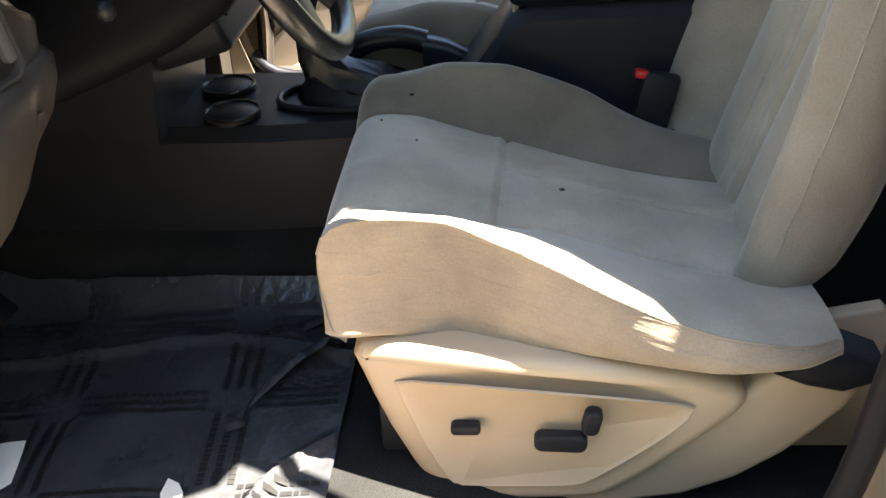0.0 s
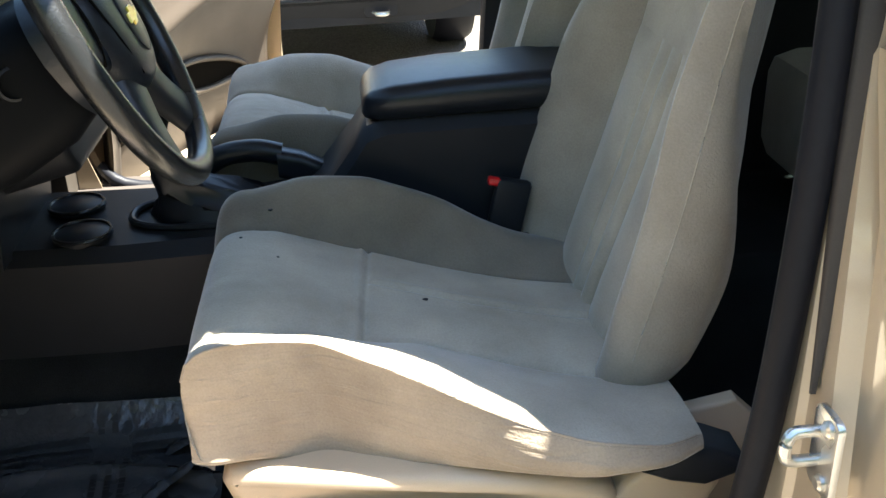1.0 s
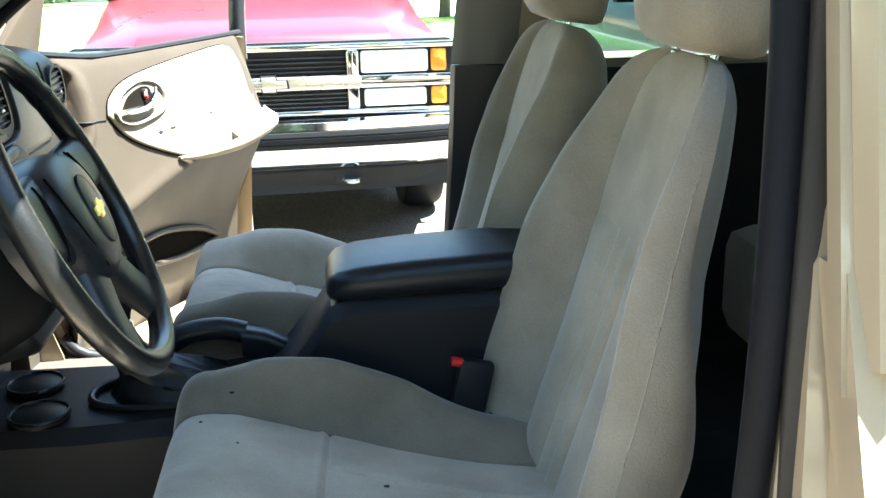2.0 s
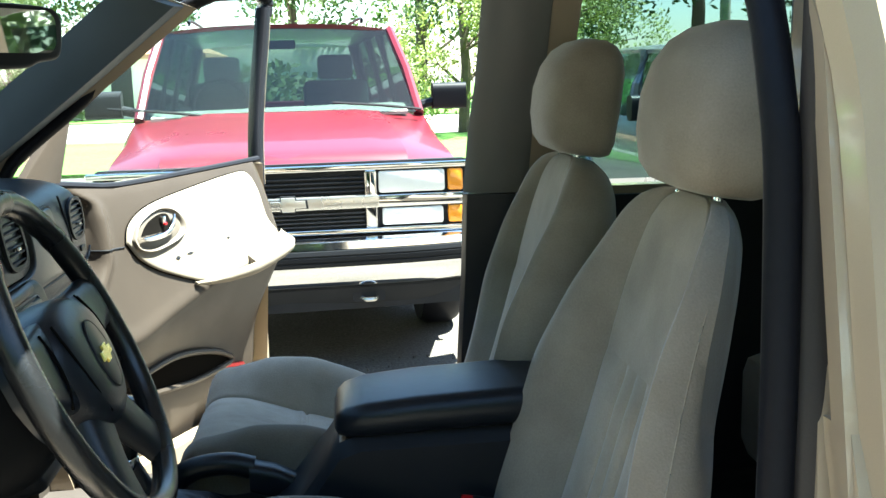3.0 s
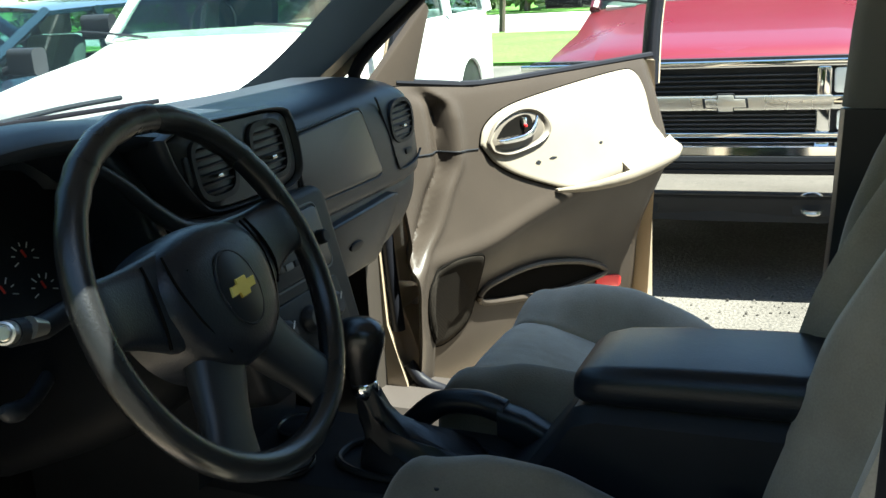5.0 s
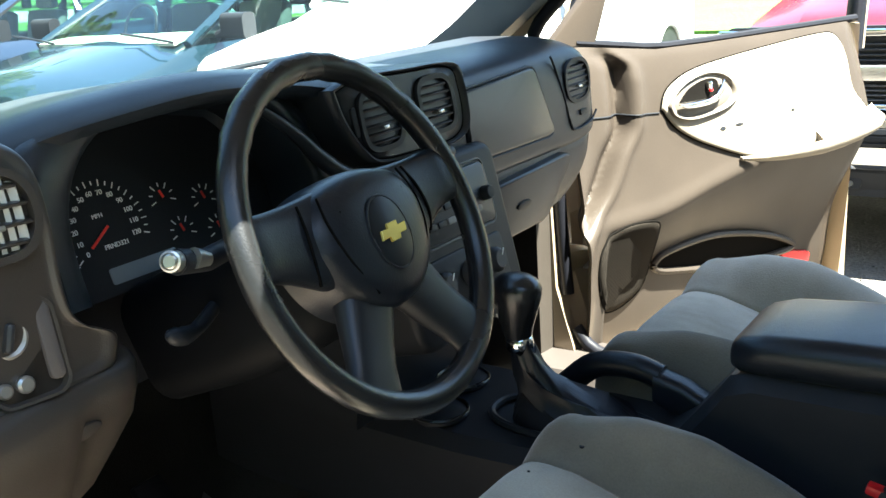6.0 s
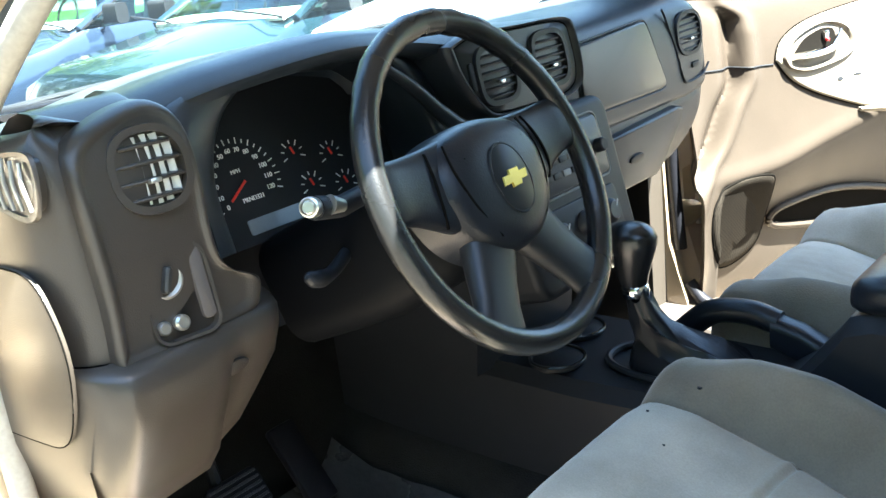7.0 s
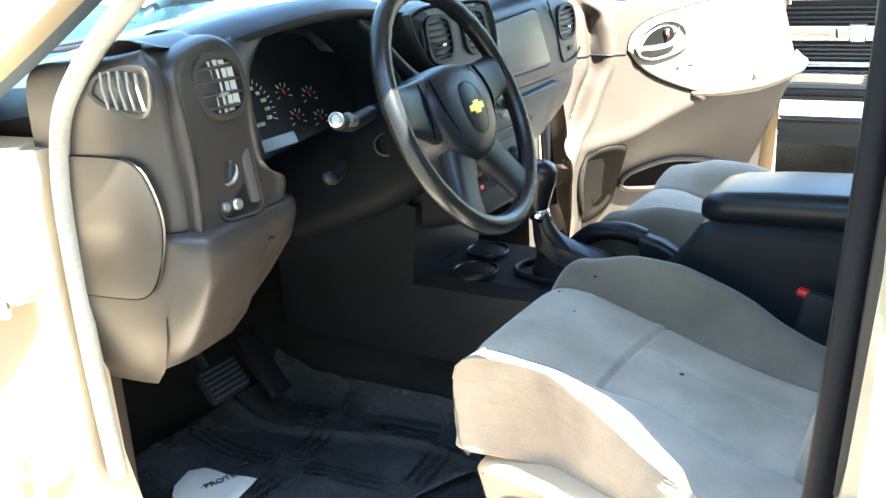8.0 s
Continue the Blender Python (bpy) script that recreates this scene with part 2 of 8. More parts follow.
def prism(bm, outline, place, depth, bevel=0.0, segs=2):
    """An outline (a, b) mapped by place(a, b, h), raised from h = 0 to depth, its upper edge rounded."""
    n = len(outline)
    cx, cy = sum(p[0] for p in outline) / n, sum(p[1] for p in outline) / n
    rings = [[place(a, b, 0) for a, b in outline]]
    steps = segs + 1 if bevel else 1
    for k in range(steps):
        q = (k / segs) * math.pi / 2 if bevel else 0
        h = depth - bevel * (1 - math.sin(q)) if bevel else depth
        inn = bevel * (1 - math.cos(q)) if bevel else 0
        ring = []
        for i, (a, b) in enumerate(outline):
            p, s = outline[i - 1], outline[(i + 1) % n]
            t = Vector((s[0] - p[0], s[1] - p[1]))
            t = t.normalized() if t.length else Vector((1, 0))
            nx, ny = -t.y, t.x
            if nx * (cx - a) + ny * (cy - b) < 0:
                nx, ny = -nx, -ny
            ring.append(place(a + nx * inn, b + ny * inn, h))
        rings.append(ring)
    loft(bm, rings)


def rounded(w, h, r, n=5, cx=0.0, cy=0.0):
    """A rounded rectangle outline."""
    out = []
    for sx, sy, q0 in ((1, 1, 0), (-1, 1, 90), (-1, -1, 180), (1, -1, 270)):
        for k in range(n + 1):
            q = radians(q0 + 90 * k / n)
            out.append((cx + sx * (w / 2 - r) + r * math.cos(q), cy + sy * (h / 2 - r) + r * math.sin(q)))
    return out


def oval(w, h, n=28, cx=0.0, cy=0.0, power=2.0):
    out = []
    for k in range(n):
        q = 2 * math.pi * k / n
        c, s = math.cos(q), math.sin(q)
        out.append((cx + w / 2 * math.copysign(abs(c) ** (2 / power), c), cy + h / 2 * math.copysign(abs(s) ** (2 / power), s)))
    return out


def curve(pts, n=8):
    """A smooth line through points of any dimension (Catmull-Rom)."""
    pts = [Vector(p) for p in pts]
    out = []
    for i in range(len(pts) - 1):
        p0, p1, p2, p3 = pts[max(i - 1, 0)], pts[i], pts[i + 1], pts[min(i + 2, len(pts) - 1)]
        for k in range(n):
            t = k / n
            out.append(0.5 * ((2 * p1) + (p2 - p0) * t + (2 * p0 - 5 * p1 + 4 * p2 - p3) * t * t + (3 * p1 - p0 - 3 * p2 + p3) * t ** 3))
    out.append(pts[-1])
    return out


def lerp_table(table, x):
    """Smooth reading of rows (x, a, b, ...), without overshoot."""
    if x <= table[0][0]:
        return table[0][1:]
    for i, (a, b) in enumerate(zip(table, table[1:])):
        if x <= b[0]:
            h = b[0] - a[0]
            t = (x - a[0]) / h
            before, after = table[max(i - 1, 0)], table[min(i + 2, len(table) - 1)]
            out = []
            for k in range(1, len(a)):
                d = (b[k] - a[k]) / h
                d0 = (a[k] - before[k]) / (a[0] - before[0]) if before is not a else d
                d1 = (after[k] - b[k]) / (after[0] - b[0]) if after is not b else d
                m0 = 0.0 if d0 * d <= 0 else 2 * d0 * d / (d0 + d)
                m1 = 0.0 if d1 * d <= 0 else 2 * d1 * d / (d1 + d)
                out.append((2 * t ** 3 - 3 * t * t + 1) * a[k] + (t ** 3 - 2 * t * t + t) * h * m0 + (3 * t * t - 2 * t ** 3) * b[k] + (t ** 3 - t * t) * h * m1)
            return tuple(out)
    return table[-1][1:]


def plane_at(at, n, up=(0, 0, 1)):
    """place(a, b, h) on a plane: a to the side, b up, h outward along n."""
    m = basis(n, up)
    at = Vector(at)
    return lambda a, b, h: at + m @ Vector((a, b, h))


def words(name, text, size, at, m, mat, parent, depth=0.0006, align="CENTER"):
    """Flat lettering turned into a mesh."""
    cu = bpy.data.curves.new(name, "FONT")
    cu.body, cu.size, cu.extrude, cu.align_x, cu.align_y = text, size, depth, align, "CENTER"
    tmp = bpy.data.objects.new(name, cu)
    me = bpy.data.meshes.new_from_object(tmp)
    bpy.data.objects.remove(tmp)
    bpy.data.curves.remove(cu)
    me.transform(Matrix.Translation(Vector(at) - base_of(parent)) @ m.to_4x4())
    me.materials.clear()
    me.materials.append(mat)
    ob = new(name, me)
    ob.parent = parent
    return ob


# ---- the parked car's own shell ----
def build_shell():
    shell = thing("car_shell", (0, 0, GROUND), "tan metallic car body standing with both front doors open", "car body", kind="structure")
    # floor pan and carpet, with a raised toe board ahead
    bm = bmesh.new()
    prof = [(-0.95, 0.86), (-0.80, 0.62), (-0.66, 0.46), (-0.52, 0.405), (0.3, 0.40), (1.1, 0.42), (1.9, 0.42)]
    pr = curve([(a, b, 0) for a, b in prof], 5)
    sheet(bm, lambda u, v: (lambda p: (p.x, -0.74 + 1.48 * v, p.y + (0.13 * math.exp(-((v - 0.5) / 0.09) ** 4) if p.x < 2 else 0)))(pr[round(u * (len(pr) - 1))]), len(pr) - 1, 40, 0.03, (0, 0, -1))
    part("floor_carpet", bm, M_CARPET, shell, "dark worn carpet over the floor pan")
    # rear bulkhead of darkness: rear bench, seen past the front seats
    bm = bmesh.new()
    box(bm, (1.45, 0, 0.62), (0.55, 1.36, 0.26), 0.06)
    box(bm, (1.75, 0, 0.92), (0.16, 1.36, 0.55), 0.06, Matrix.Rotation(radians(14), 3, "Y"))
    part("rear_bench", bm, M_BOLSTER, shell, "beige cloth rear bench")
    # sills
    for s in (-1, 1):
        bm = bmesh.new()
        ring = [(0.70, 0.36), (0.72, 0.44), (0.76, 0.455), (0.83, 0.44), (0.90, 0.42), (0.93, 0.36), (0.93, 0.20), (0.80, 0.16), (0.70, 0.20)]
        loft(bm, [[(x, s * a, b) for a, b in ring] for x in (-0.42, 0.0, 0.4, 0.62)])
        part("sill", bm, M_PAINT, shell, sharp=50)
        # rear door skin, closed, with belt line and shut edge
        bm = bmesh.new()
        skin = curve([(0.885, 0.20, 0), (0.925, 0.45, 0), (0.925, 0.75, 0), (0.838, 0.98, 0), (0.788, 1.12, 0)], 5)
        sheet(bm, lambda u, v: (0.655 + 0.95 * u, s * skin[round(v * (len(skin) - 1))].x, skin[round(v * (len(skin) - 1))].y), 10, len(skin) - 1, 0.045, (0, -s, 0))
        part("rear_door", bm, M_PAINT, shell, "closed rear door in tan metallic paint")
        bm = bmesh.new()
        box(bm, (0.92, s * 0.945, 0.93), (0.20, 0.03, 0.035), 0.012)
        part("rear_door_handle", bm, M_PAINT, shell)
        bm = bmesh.new()
        sheet(bm, lambda u, v: (0.79 + 0.76 * u - 0.01 * v, s * (0.80 - 0.08 * v), 1.13 + 0.40 * v), 8, 6, 0.004)
        g = part("rear_door_glass", bm, M_TINT, shell)
        # rear door window frame
        bm = bmesh.new()
        tube(bm, curve([(0.69, s * 0.80, 1.05), (0.685, s * 0.745, 1.34), (0.68, s * 0.70, 1.54), (0.9, s * 0.69, 1.575), (1.35, s * 0.70, 1.56), (1.6, s * 0.78, 1.36), (1.66, s * 0.88, 1.12)], 6), 0.028, 8)
        part("rear_window_frame", bm, M_PAINT, shell)
        bm = bmesh.new()
        sheet(bm, lambda u, v: (0.6505 + 0.13 * u, s * (0.806 - 0.108 * v), 1.03 + 0.53 * v), 4, 8, 0.02, (0, -s, 0))
        part("rear_door_post", bm, M_PAINT, shell, "painted rear door window post")
        # quarter and tail of the body
        bm = bmesh.new()
        sheet(bm, lambda u, v: (1.62 + 1.35 * u, s * skin[round(v * (len(skin) - 1))].x * (1 - 0.08 * u), skin[round(v * (len(skin) - 1))].y), 8, len(skin) - 1, 0.04, (0, -s, 0))
        part("rear_quarter", bm, M_PAINT, shell)
        bm = bmesh.new()
        sheet(bm, lambda u, v: (1.75 + 0.85 * u - 0.03 * v, s * (0.86 - 0.14 * v), 1.13 + 0.40 * v), 6, 4, 0.004)
        part("quarter_glass", bm, M_TINT, shell)
        bm = bmesh.new()
        loft(bm, [[(x0, s * y, z), (x0 + 0.16, s * y, z), (x0 + 0.16, s * (y - 0.05), z), (x0, s * (y - 0.05), z)] for x0, y, z in ((1.58, 0.89, 1.1), (1.56, 0.82, 1.34), (1.5, 0.70, 1.58))])
        part("c_pillar", bm, M_PAINT, shell)
    # tailgate and rear glass
    bm = bmesh.new()
    box(bm, (2.95, 0, 0.66), (0.06, 1.6, 0.92), 0.02)
    part("tailgate", bm, M_PAINT, shell)
    bm = bmesh.new()
    sheet(bm, lambda u, v: (2.97 - 0.28 * v, -0.72 + 1.44 * u, 1.12 + 0.42 * v), 4, 4, 0.004)
    part("tailgate_glass", bm, M_TINT, shell)
    for s in (-1, 1):
        bm = bmesh.new()
        loft(bm, [[(x0, s * y, z), (x0 + 0.07, s * y, z), (x0 + 0.07, s * (y - 0.10), z), (x0, s * (y - 0.10), z)] for x0, y, z in ((2.90, 0.84, 1.1), (2.80, 0.78, 1.34), (2.65, 0.70, 1.57))])
        part("d_pillar", bm, M_PAINT, shell)
    # roof skin and headliner
    # driver-side edge: made-up notches that let sunlight onto the wheel rim and seat bolster
    edge = [(-0.20, 0.75), (0.10, 0.73), (0.14, 0.70), (0.170, 0.53), (0.190, 0.498), (0.255, 0.498), (0.29, 0.525), (0.36, 0.52), (0.385, 0.49), (0.41, 0.41), (0.425, 0.382), (0.47, 0.382), (0.487, 0.414), (0.58, 0.415), (0.627, 0.419), (0.67, 0.426), (0.72, 0.446), (0.765, 0.479), (0.80, 0.501), (0.845, 0.535), (0.875, 0.59), (0.90, 0.65), (1.1, 0.69), (1.6, 0.74), (2.7, 0.70)]
    other = [(-0.20, 0.66), (0.3, 0.70), (0.8, 0.71), (1.6, 0.72), (2.7, 0.69)]
    half_width = lambda x, s=-1: lerp_table(edge if s < 0 else other, x)[0]
    def roof(u, v, drop):
        x = -0.20 + 2.93 * u
        y = (2 * v - 1) * half_width(x, 1 if v > 0.5 else -1)
        k = 1 - abs(2 * v - 1) ** 3
        return (x, y, 1.600 + 0.065 * k + 0.05 * math.sin(math.pi * min(1, u * 1.1)) - drop)
    bm = bmesh.new()
    sheet(bm, lambda u, v: roof(u, v, 0), 60, 16, 0.018, (0, 0, 1))
    part("roof", bm, M_PAINT, shell)
    bm = bmesh.new()
    sheet(bm, lambda u, v: roof(0.01 + 0.98 * u, 0.02 + 0.96 * v, 0.035), 60, 16, 0.014, (0, 0, 1))
    part("headliner", bm, M_LINER, shell, "grey-beige cloth headliner")
    # roof side rails above the door openings; the driver's follows the light notches
    for s in (-1, 1):
        bm = bmesh.new()
        tube(bm, [(x, s * (half_width(x, s) - 0.022), 1.592 + 0.012 * min(1, (x + 0.20) / 0.4)) for x in [-0.20 + 0.0484 * i for i in range(61)]], 0.024, 10)
        part("roof_rail", bm, M_PAINT, shell)
        # A pillar: painted jamb outside, charcoal trim inside
        out_line = curve([(-0.80, s * 0.86, 1.10), (-0.60, s * 0.82, 1.195), (-0.36, s * 0.765, 1.36), (-0.10, s * 0.70, 1.555)], 6)
        in_line = [Vector((p.x + 0.0, p.y - s * (0.085 + 0.01 * i / len(out_line)), p.z - 0.005)) for i, p in enumerate(out_line)]
        bm = bmesh.new()
        rings = []
        for a, b in zip(out_line, in_line):
            rings.append([a + Vector((0.0, 0, 0.012)), a + Vector((0.115, 0.0, -0.03)), a + Vector((0.12, -s * 0.035, -0.035)), b + Vector((0.045, s * 0.035, 0.0)), b + Vector((-0.01, s * 0.03, 0.02))])
        loft(bm, rings)
        part("a_pillar", bm, M_PAINT, shell, sharp=55)
        bm = bmesh.new()
        rings = []
        for a, b in zip(out_line, in_line):
            if s > 0:
                a = a + Vector((-0.030, 0, 0.010))
            rings.append([a + Vector((0.118, -s * 0.030, -0.034)), a + Vector((0.128, -s * 0.05, -0.04)), b + Vector((0.085, -s * 0.004, -0.028)), b + Vector((0.035, -s * 0.012, -0.012)), b + Vector((-0.012, -s * 0.002, 0.018)), b + Vector((0.0, s * 0.03, 0.012))])
        loft(bm, rings)
        part("a_pillar_trim", bm, M_APILLAR, shell, "charcoal grained pillar trim")
        # B pillar: jamb facing forward, inner trim in two tones, rubber seal
        bm = bmesh.new()
        rings = []
        for x, y, z in ((0.60, 0.72, 0.40), (0.615, 0.725, 0.75), (0.630, 0.722, 0.98), (0.638, 0.715, 1.10), (0.652, 0.675, 1.34), (0.675, 0.63, 1.56)):
            o = lerp_table([(0.40, 0.20), (0.75, 0.175), (1.0, 0.090), (1.10, 0.062), (1.34, 0.052), (1.56, 0.050)], z)[0]
            rings.append([(x, s * y, z), (x + 0.006, s * (y + o * 0.25), z), (x + 0.012, s * (y + o * 0.29), z), (x + 0.012, s * (y + o * 0.55), z), (x + 0.03, s * (y + o * 0.60), z), (x + 0.035, s * (y + o), z), (x + 0.12, s * (y + o), z), (x + 0.14, s * y, z)])
        loft(bm, rings)
        part("b_pillar", bm, M_PAINT, shell, "tan painted door jamb with stepped pressing", sharp=30)
        bm = bmesh.new()
        loft(bm, [[(x, s * (y - 0.008), z), (x + 0.02, s * (y - 0.035), z), (x + 0.12, s * (y - 0.04), z), (x + 0.15, s * (y - 0.005), z)] for x, y, z in (((0.635, 0.725, 1.12), (0.645, 0.705, 1.25), (0.658, 0.668, 1.36), (0.68, 0.625, 1.56)) if s < 0 else ((0.562, 0.725, 1.12), (0.572, 0.705, 1.25), (0.585, 0.668, 1.36), (0.60, 0.625, 1.56)))])
        part("b_pillar_trim", bm, M_PILLAR, shell, "grey pillar trim", sharp=80)
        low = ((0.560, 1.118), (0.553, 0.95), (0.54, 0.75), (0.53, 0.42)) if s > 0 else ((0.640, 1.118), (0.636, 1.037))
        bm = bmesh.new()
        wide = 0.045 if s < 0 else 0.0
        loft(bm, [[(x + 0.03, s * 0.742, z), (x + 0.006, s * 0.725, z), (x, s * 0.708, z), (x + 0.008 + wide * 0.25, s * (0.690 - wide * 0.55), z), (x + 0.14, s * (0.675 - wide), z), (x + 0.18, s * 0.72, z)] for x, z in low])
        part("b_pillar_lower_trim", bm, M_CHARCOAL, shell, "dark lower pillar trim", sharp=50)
        # weather strip in the jamb's channel, its dark colour standing for the groove's shade
        bm = bmesh.new()
        strip = curve([(0.668, 0.664, 1.55), (0.650, 0.704, 1.40), (0.646, 0.711, 1.266), (0.642, 0.722, 1.17), (0.638, 0.735, 1.105), (0.632, 0.752, 1.0), (0.628, 0.764, 0.93), (0.622, 0.780, 0.84)], 5)
        loft(bm, [[(q.x + 0.003 + (a - 0.003) * k, s * (q.y + b * k), q.z) for a, b in ((0.0, -0.006), (-0.003, 0.0), (-0.001, 0.008), (0.003, 0.014), (0.03, 0.016), (0.03, -0.008))] for q, k in [(q, lerp_table([(0.84, 0.15), (1.0, 0.55), (1.15, 1.0)], q.z)[0]) for q in strip]])
        part("weather_strip", bm, M_STRIPDARK, shell, "weather strip coloured dark brown for the jamb's shaded groove", sharp=60)
        if s < 0:
            bm = bmesh.new()
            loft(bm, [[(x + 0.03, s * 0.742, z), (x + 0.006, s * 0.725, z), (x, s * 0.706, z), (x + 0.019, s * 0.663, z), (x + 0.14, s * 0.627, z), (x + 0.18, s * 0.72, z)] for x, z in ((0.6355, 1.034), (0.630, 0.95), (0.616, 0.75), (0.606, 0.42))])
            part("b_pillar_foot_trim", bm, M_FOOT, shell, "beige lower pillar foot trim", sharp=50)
            # added panels behind the seat: beige for rear trim, dark for the cabin's shade
            for nm, z0, z1, mat, lab in (("rear_trim_stand_in", 0.42, 0.905, M_FOOT, "added beige panel standing in for rear bench and trim"), ("rear_shade_panel", 0.908, 1.26, M_PAD, "added dark panel standing in for the shaded rear cabin")):
                bm = bmesh.new()
                loft(bm, [[(0.700, -0.655, z), (0.712, -0.61, z), (0.728, -0.55, z), (0.745, -0.49, z), (0.765, -0.485, z), (0.775, -0.55, z), (0.765, -0.655, z)] for z in (z0, (z0 + z1) / 2, z1 - 0.012, z1)])
                part(nm, bm, mat, shell, lab, sharp=60)
        # inner panel of the closed rear door
        bm = bmesh.new()
        sheet(bm, lambda u, v: (0.80 + 0.85 * u, s * (0.735 + 0.02 * math.sin(3 * v)), 0.40 + 0.70 * v), 6, 8, 0.05, (0, s, 0))
        part("rear_door_panel", bm, M_CHARCOAL, shell, "dark rear door inner panel")
        bm = bmesh.new()
        pts = curve([(-0.36, s * 0.775, 0.60), (-0.375, s * 0.775, 0.85), (-0.365, s * 0.775, 1.08), (-0.30 if s < 0 else -0.42, s * 0.768, 1.20 if s < 0 else 1.185), (-0.12 if s < 0 else -0.245, s * 0.735, 1.36 if s < 0 else 1.335), (0.0, s * (0.62 if s < 0 else 0.70), 1.53), (0.23, s * (0.45 if s < 0 else 0.685), 1.575), (0.36, s * (0.42 if s < 0 else 0.68), 1.58), (0.54, s * (0.50 if s < 0 else 0.675), 1.58), (0.60, s * (0.56 if s < 0 else 0.665), 1.56), (0.632, s * 0.64, 1.47), (0.632, s * 0.697, 1.36), (0.632, s * 0.715, 1.25), (0.620, s * 0.742, 1.0), (0.600, s * 0.752, 0.75), (0.56, s * 0.755, 0.55), (0.47, s * 0.76, 0.475), (0.1, s * 0.765, 0.462), (-0.25, s * 0.765, 0.465), (-0.34, s * 0.772, 0.52)], 5)
        tube(bm, pts[:26], 0.0145, 10, up=(0, 1, 0))
        # the driver's front run is light grey, the rest black
        part("front_seal", bm, M_SEALGREY if s < 0 else M_RUBBER, shell, "light grey rubber door seal" if s < 0 else "black rubber door seal")
        bm = bmesh.new()
        tube(bm, pts[25:], 0.0145, 10, up=(0, 1, 0))
        part("door_seal", bm, M_RUBBER, shell, "black rubber door seal")
        # hinge side jamb and front fender behind it
        bm = bmesh.new()
        loft(bm, [[(x, s * 0.745, z), (x - 0.012, s * 0.80, z), (x - 0.03, s * 0.81, z), (x - 0.035, s * 0.90, z), (x - 0.10, s * 0.935, z), (x - 0.55, s * 0.94, z), (x - 0.55, s * 0.745, z)] for x, z in ((-0.30, 0.20), (-0.335, 0.48), (-0.375, 0.62), (-0.385, 0.9), (-0.385, 1.09))])
        part("hinge_jamb", bm, M_PAINT, shell, sharp=30)
        for hz in (0.66, 0.93):
            bm = bmesh.new()
            loft(bm, [[(-0.435, s * y, hz + b * k), (-0.395 + c, s * y, hz + b * k), (-0.385 + c, s * y, hz + b * 0.6 * k), (-0.385 + c, s * y, hz - b * 0.6 * k), (-0.395 + c, s * y, hz - b * k), (-0.435, s * y, hz - b * k)] for y, b, c, k in ((0.815, 0.028, 0.0, 1), (0.84, 0.034, 0.010, 1), (0.875, 0.030, 0.024, 0.9), (0.895, 0.022, 0.026, 0.8))])
            hinge = part("door_hinge", bm, M_PAINT, shell)
            bm = bmesh.new()
            tube(bm, [(-0.372, s * 0.895, hz - 0.036), (-0.372, s * 0.895, hz + 0.036)], 0.008, 10)
            part("hinge_pin", bm, M_SILVER, hinge)
            bm = bmesh.new()
            lathe(bm, [(0.009, 0), (0.009, 0.005), (0.006, 0.007)], (-0.388, s * 0.83, hz + 0.012), (1, 0, 0), 8)
            part("hinge_bolt", bm, M_PAINT, hinge)
        bm = bmesh.new()
        loft(bm, [[(x, s * 0.76, z), (x, s * 0.95, z - 0.03), (x, s * 0.955, z - 0.35), (x, s * 0.76, z - 0.35)] for x, z in ((-0.42, 1.10), (-0.9, 1.085), (-1.4, 1.04), (-1.75, 0.96))])
        part("fender", bm, M_PAINT, shell)
    # windscreen, cowl, bonnet
    bm = bmesh.new()
    def screen(u, v):
        y = -0.80 + 1.60 * u
        k = 1 - (2 * u - 1) ** 2
        return (-0.73 + 0.60 * v - 0.10 * k * (1 - 0.5 * v), y * (1 - 0.17 * v), 1.155 + 0.40 * v + 0.02 * k)
    sheet(bm, screen, 16, 8, 0.005)
    ws = part("windscreen", bm, M_GLASS, shell, "clear windscreen")
    ws.visible_shadow = False
    bm = bmesh.new()
    sheet(bm, lambda u, v: (-0.98 + 0.20 * v - 0.06 * (1 - (2 * u - 1) ** 2), -0.86 + 1.72 * u, 1.085 + 0.055 * v), 14, 3, 0.02, (0, 0, -1))
    part("cowl", bm, M_BLACK, shell, "black plastic cowl below the windscreen")
    bm = bmesh.new()
    sheet(bm, lambda u, v: (-1.78 + 0.80 * v - 0.08 * (1 - (2 * u - 1) ** 2), -0.80 + 1.60 * u, 0.955 + 0.125 * v ** 0.8 + 0.03 * (1 - (2 * u - 1) ** 2)), 12, 10, 0.02, (0, 0, -1))
    part("bonnet", bm, M_PAINT, shell, "tan metallic bonnet")
    # front face and wheels close the body
    bm = bmesh.new()
    loft(bm, [[(-1.80, y, 0.30), (-1.86, y, 0.5), (-1.84, y, 0.92), (-1.76, y, 0.96), (-1.70, y, 0.9), (-1.70, y, 0.30)] for y in (-0.88, -0.5, 0, 0.5, 0.88)])
    part("front_face", bm, M_PAINT, shell)
    for x in (-1.05, 1.85):
        for s in (-1, 1):
            bm = bmesh.new()
            lathe(bm, [(0.16, -0.11), (0.34, -0.11), (0.365, -0.07), (0.365, 0.07), (0.34, 0.11), (0.16, 0.11)], (x, s * 0.79, GROUND + 0.365), (0, 1, 0), 28, (0, 0, 1))
            part("wheel", bm, M_RUBBER, shell)
    # firewall below the dash, and sill scuff trims, the passenger's darkened for footwell shade
    bm = bmesh.new()
    box(bm, (-0.90, 0, 0.82), (0.05, 1.5, 0.50))
    part("firewall", bm, M_BLACK, shell)
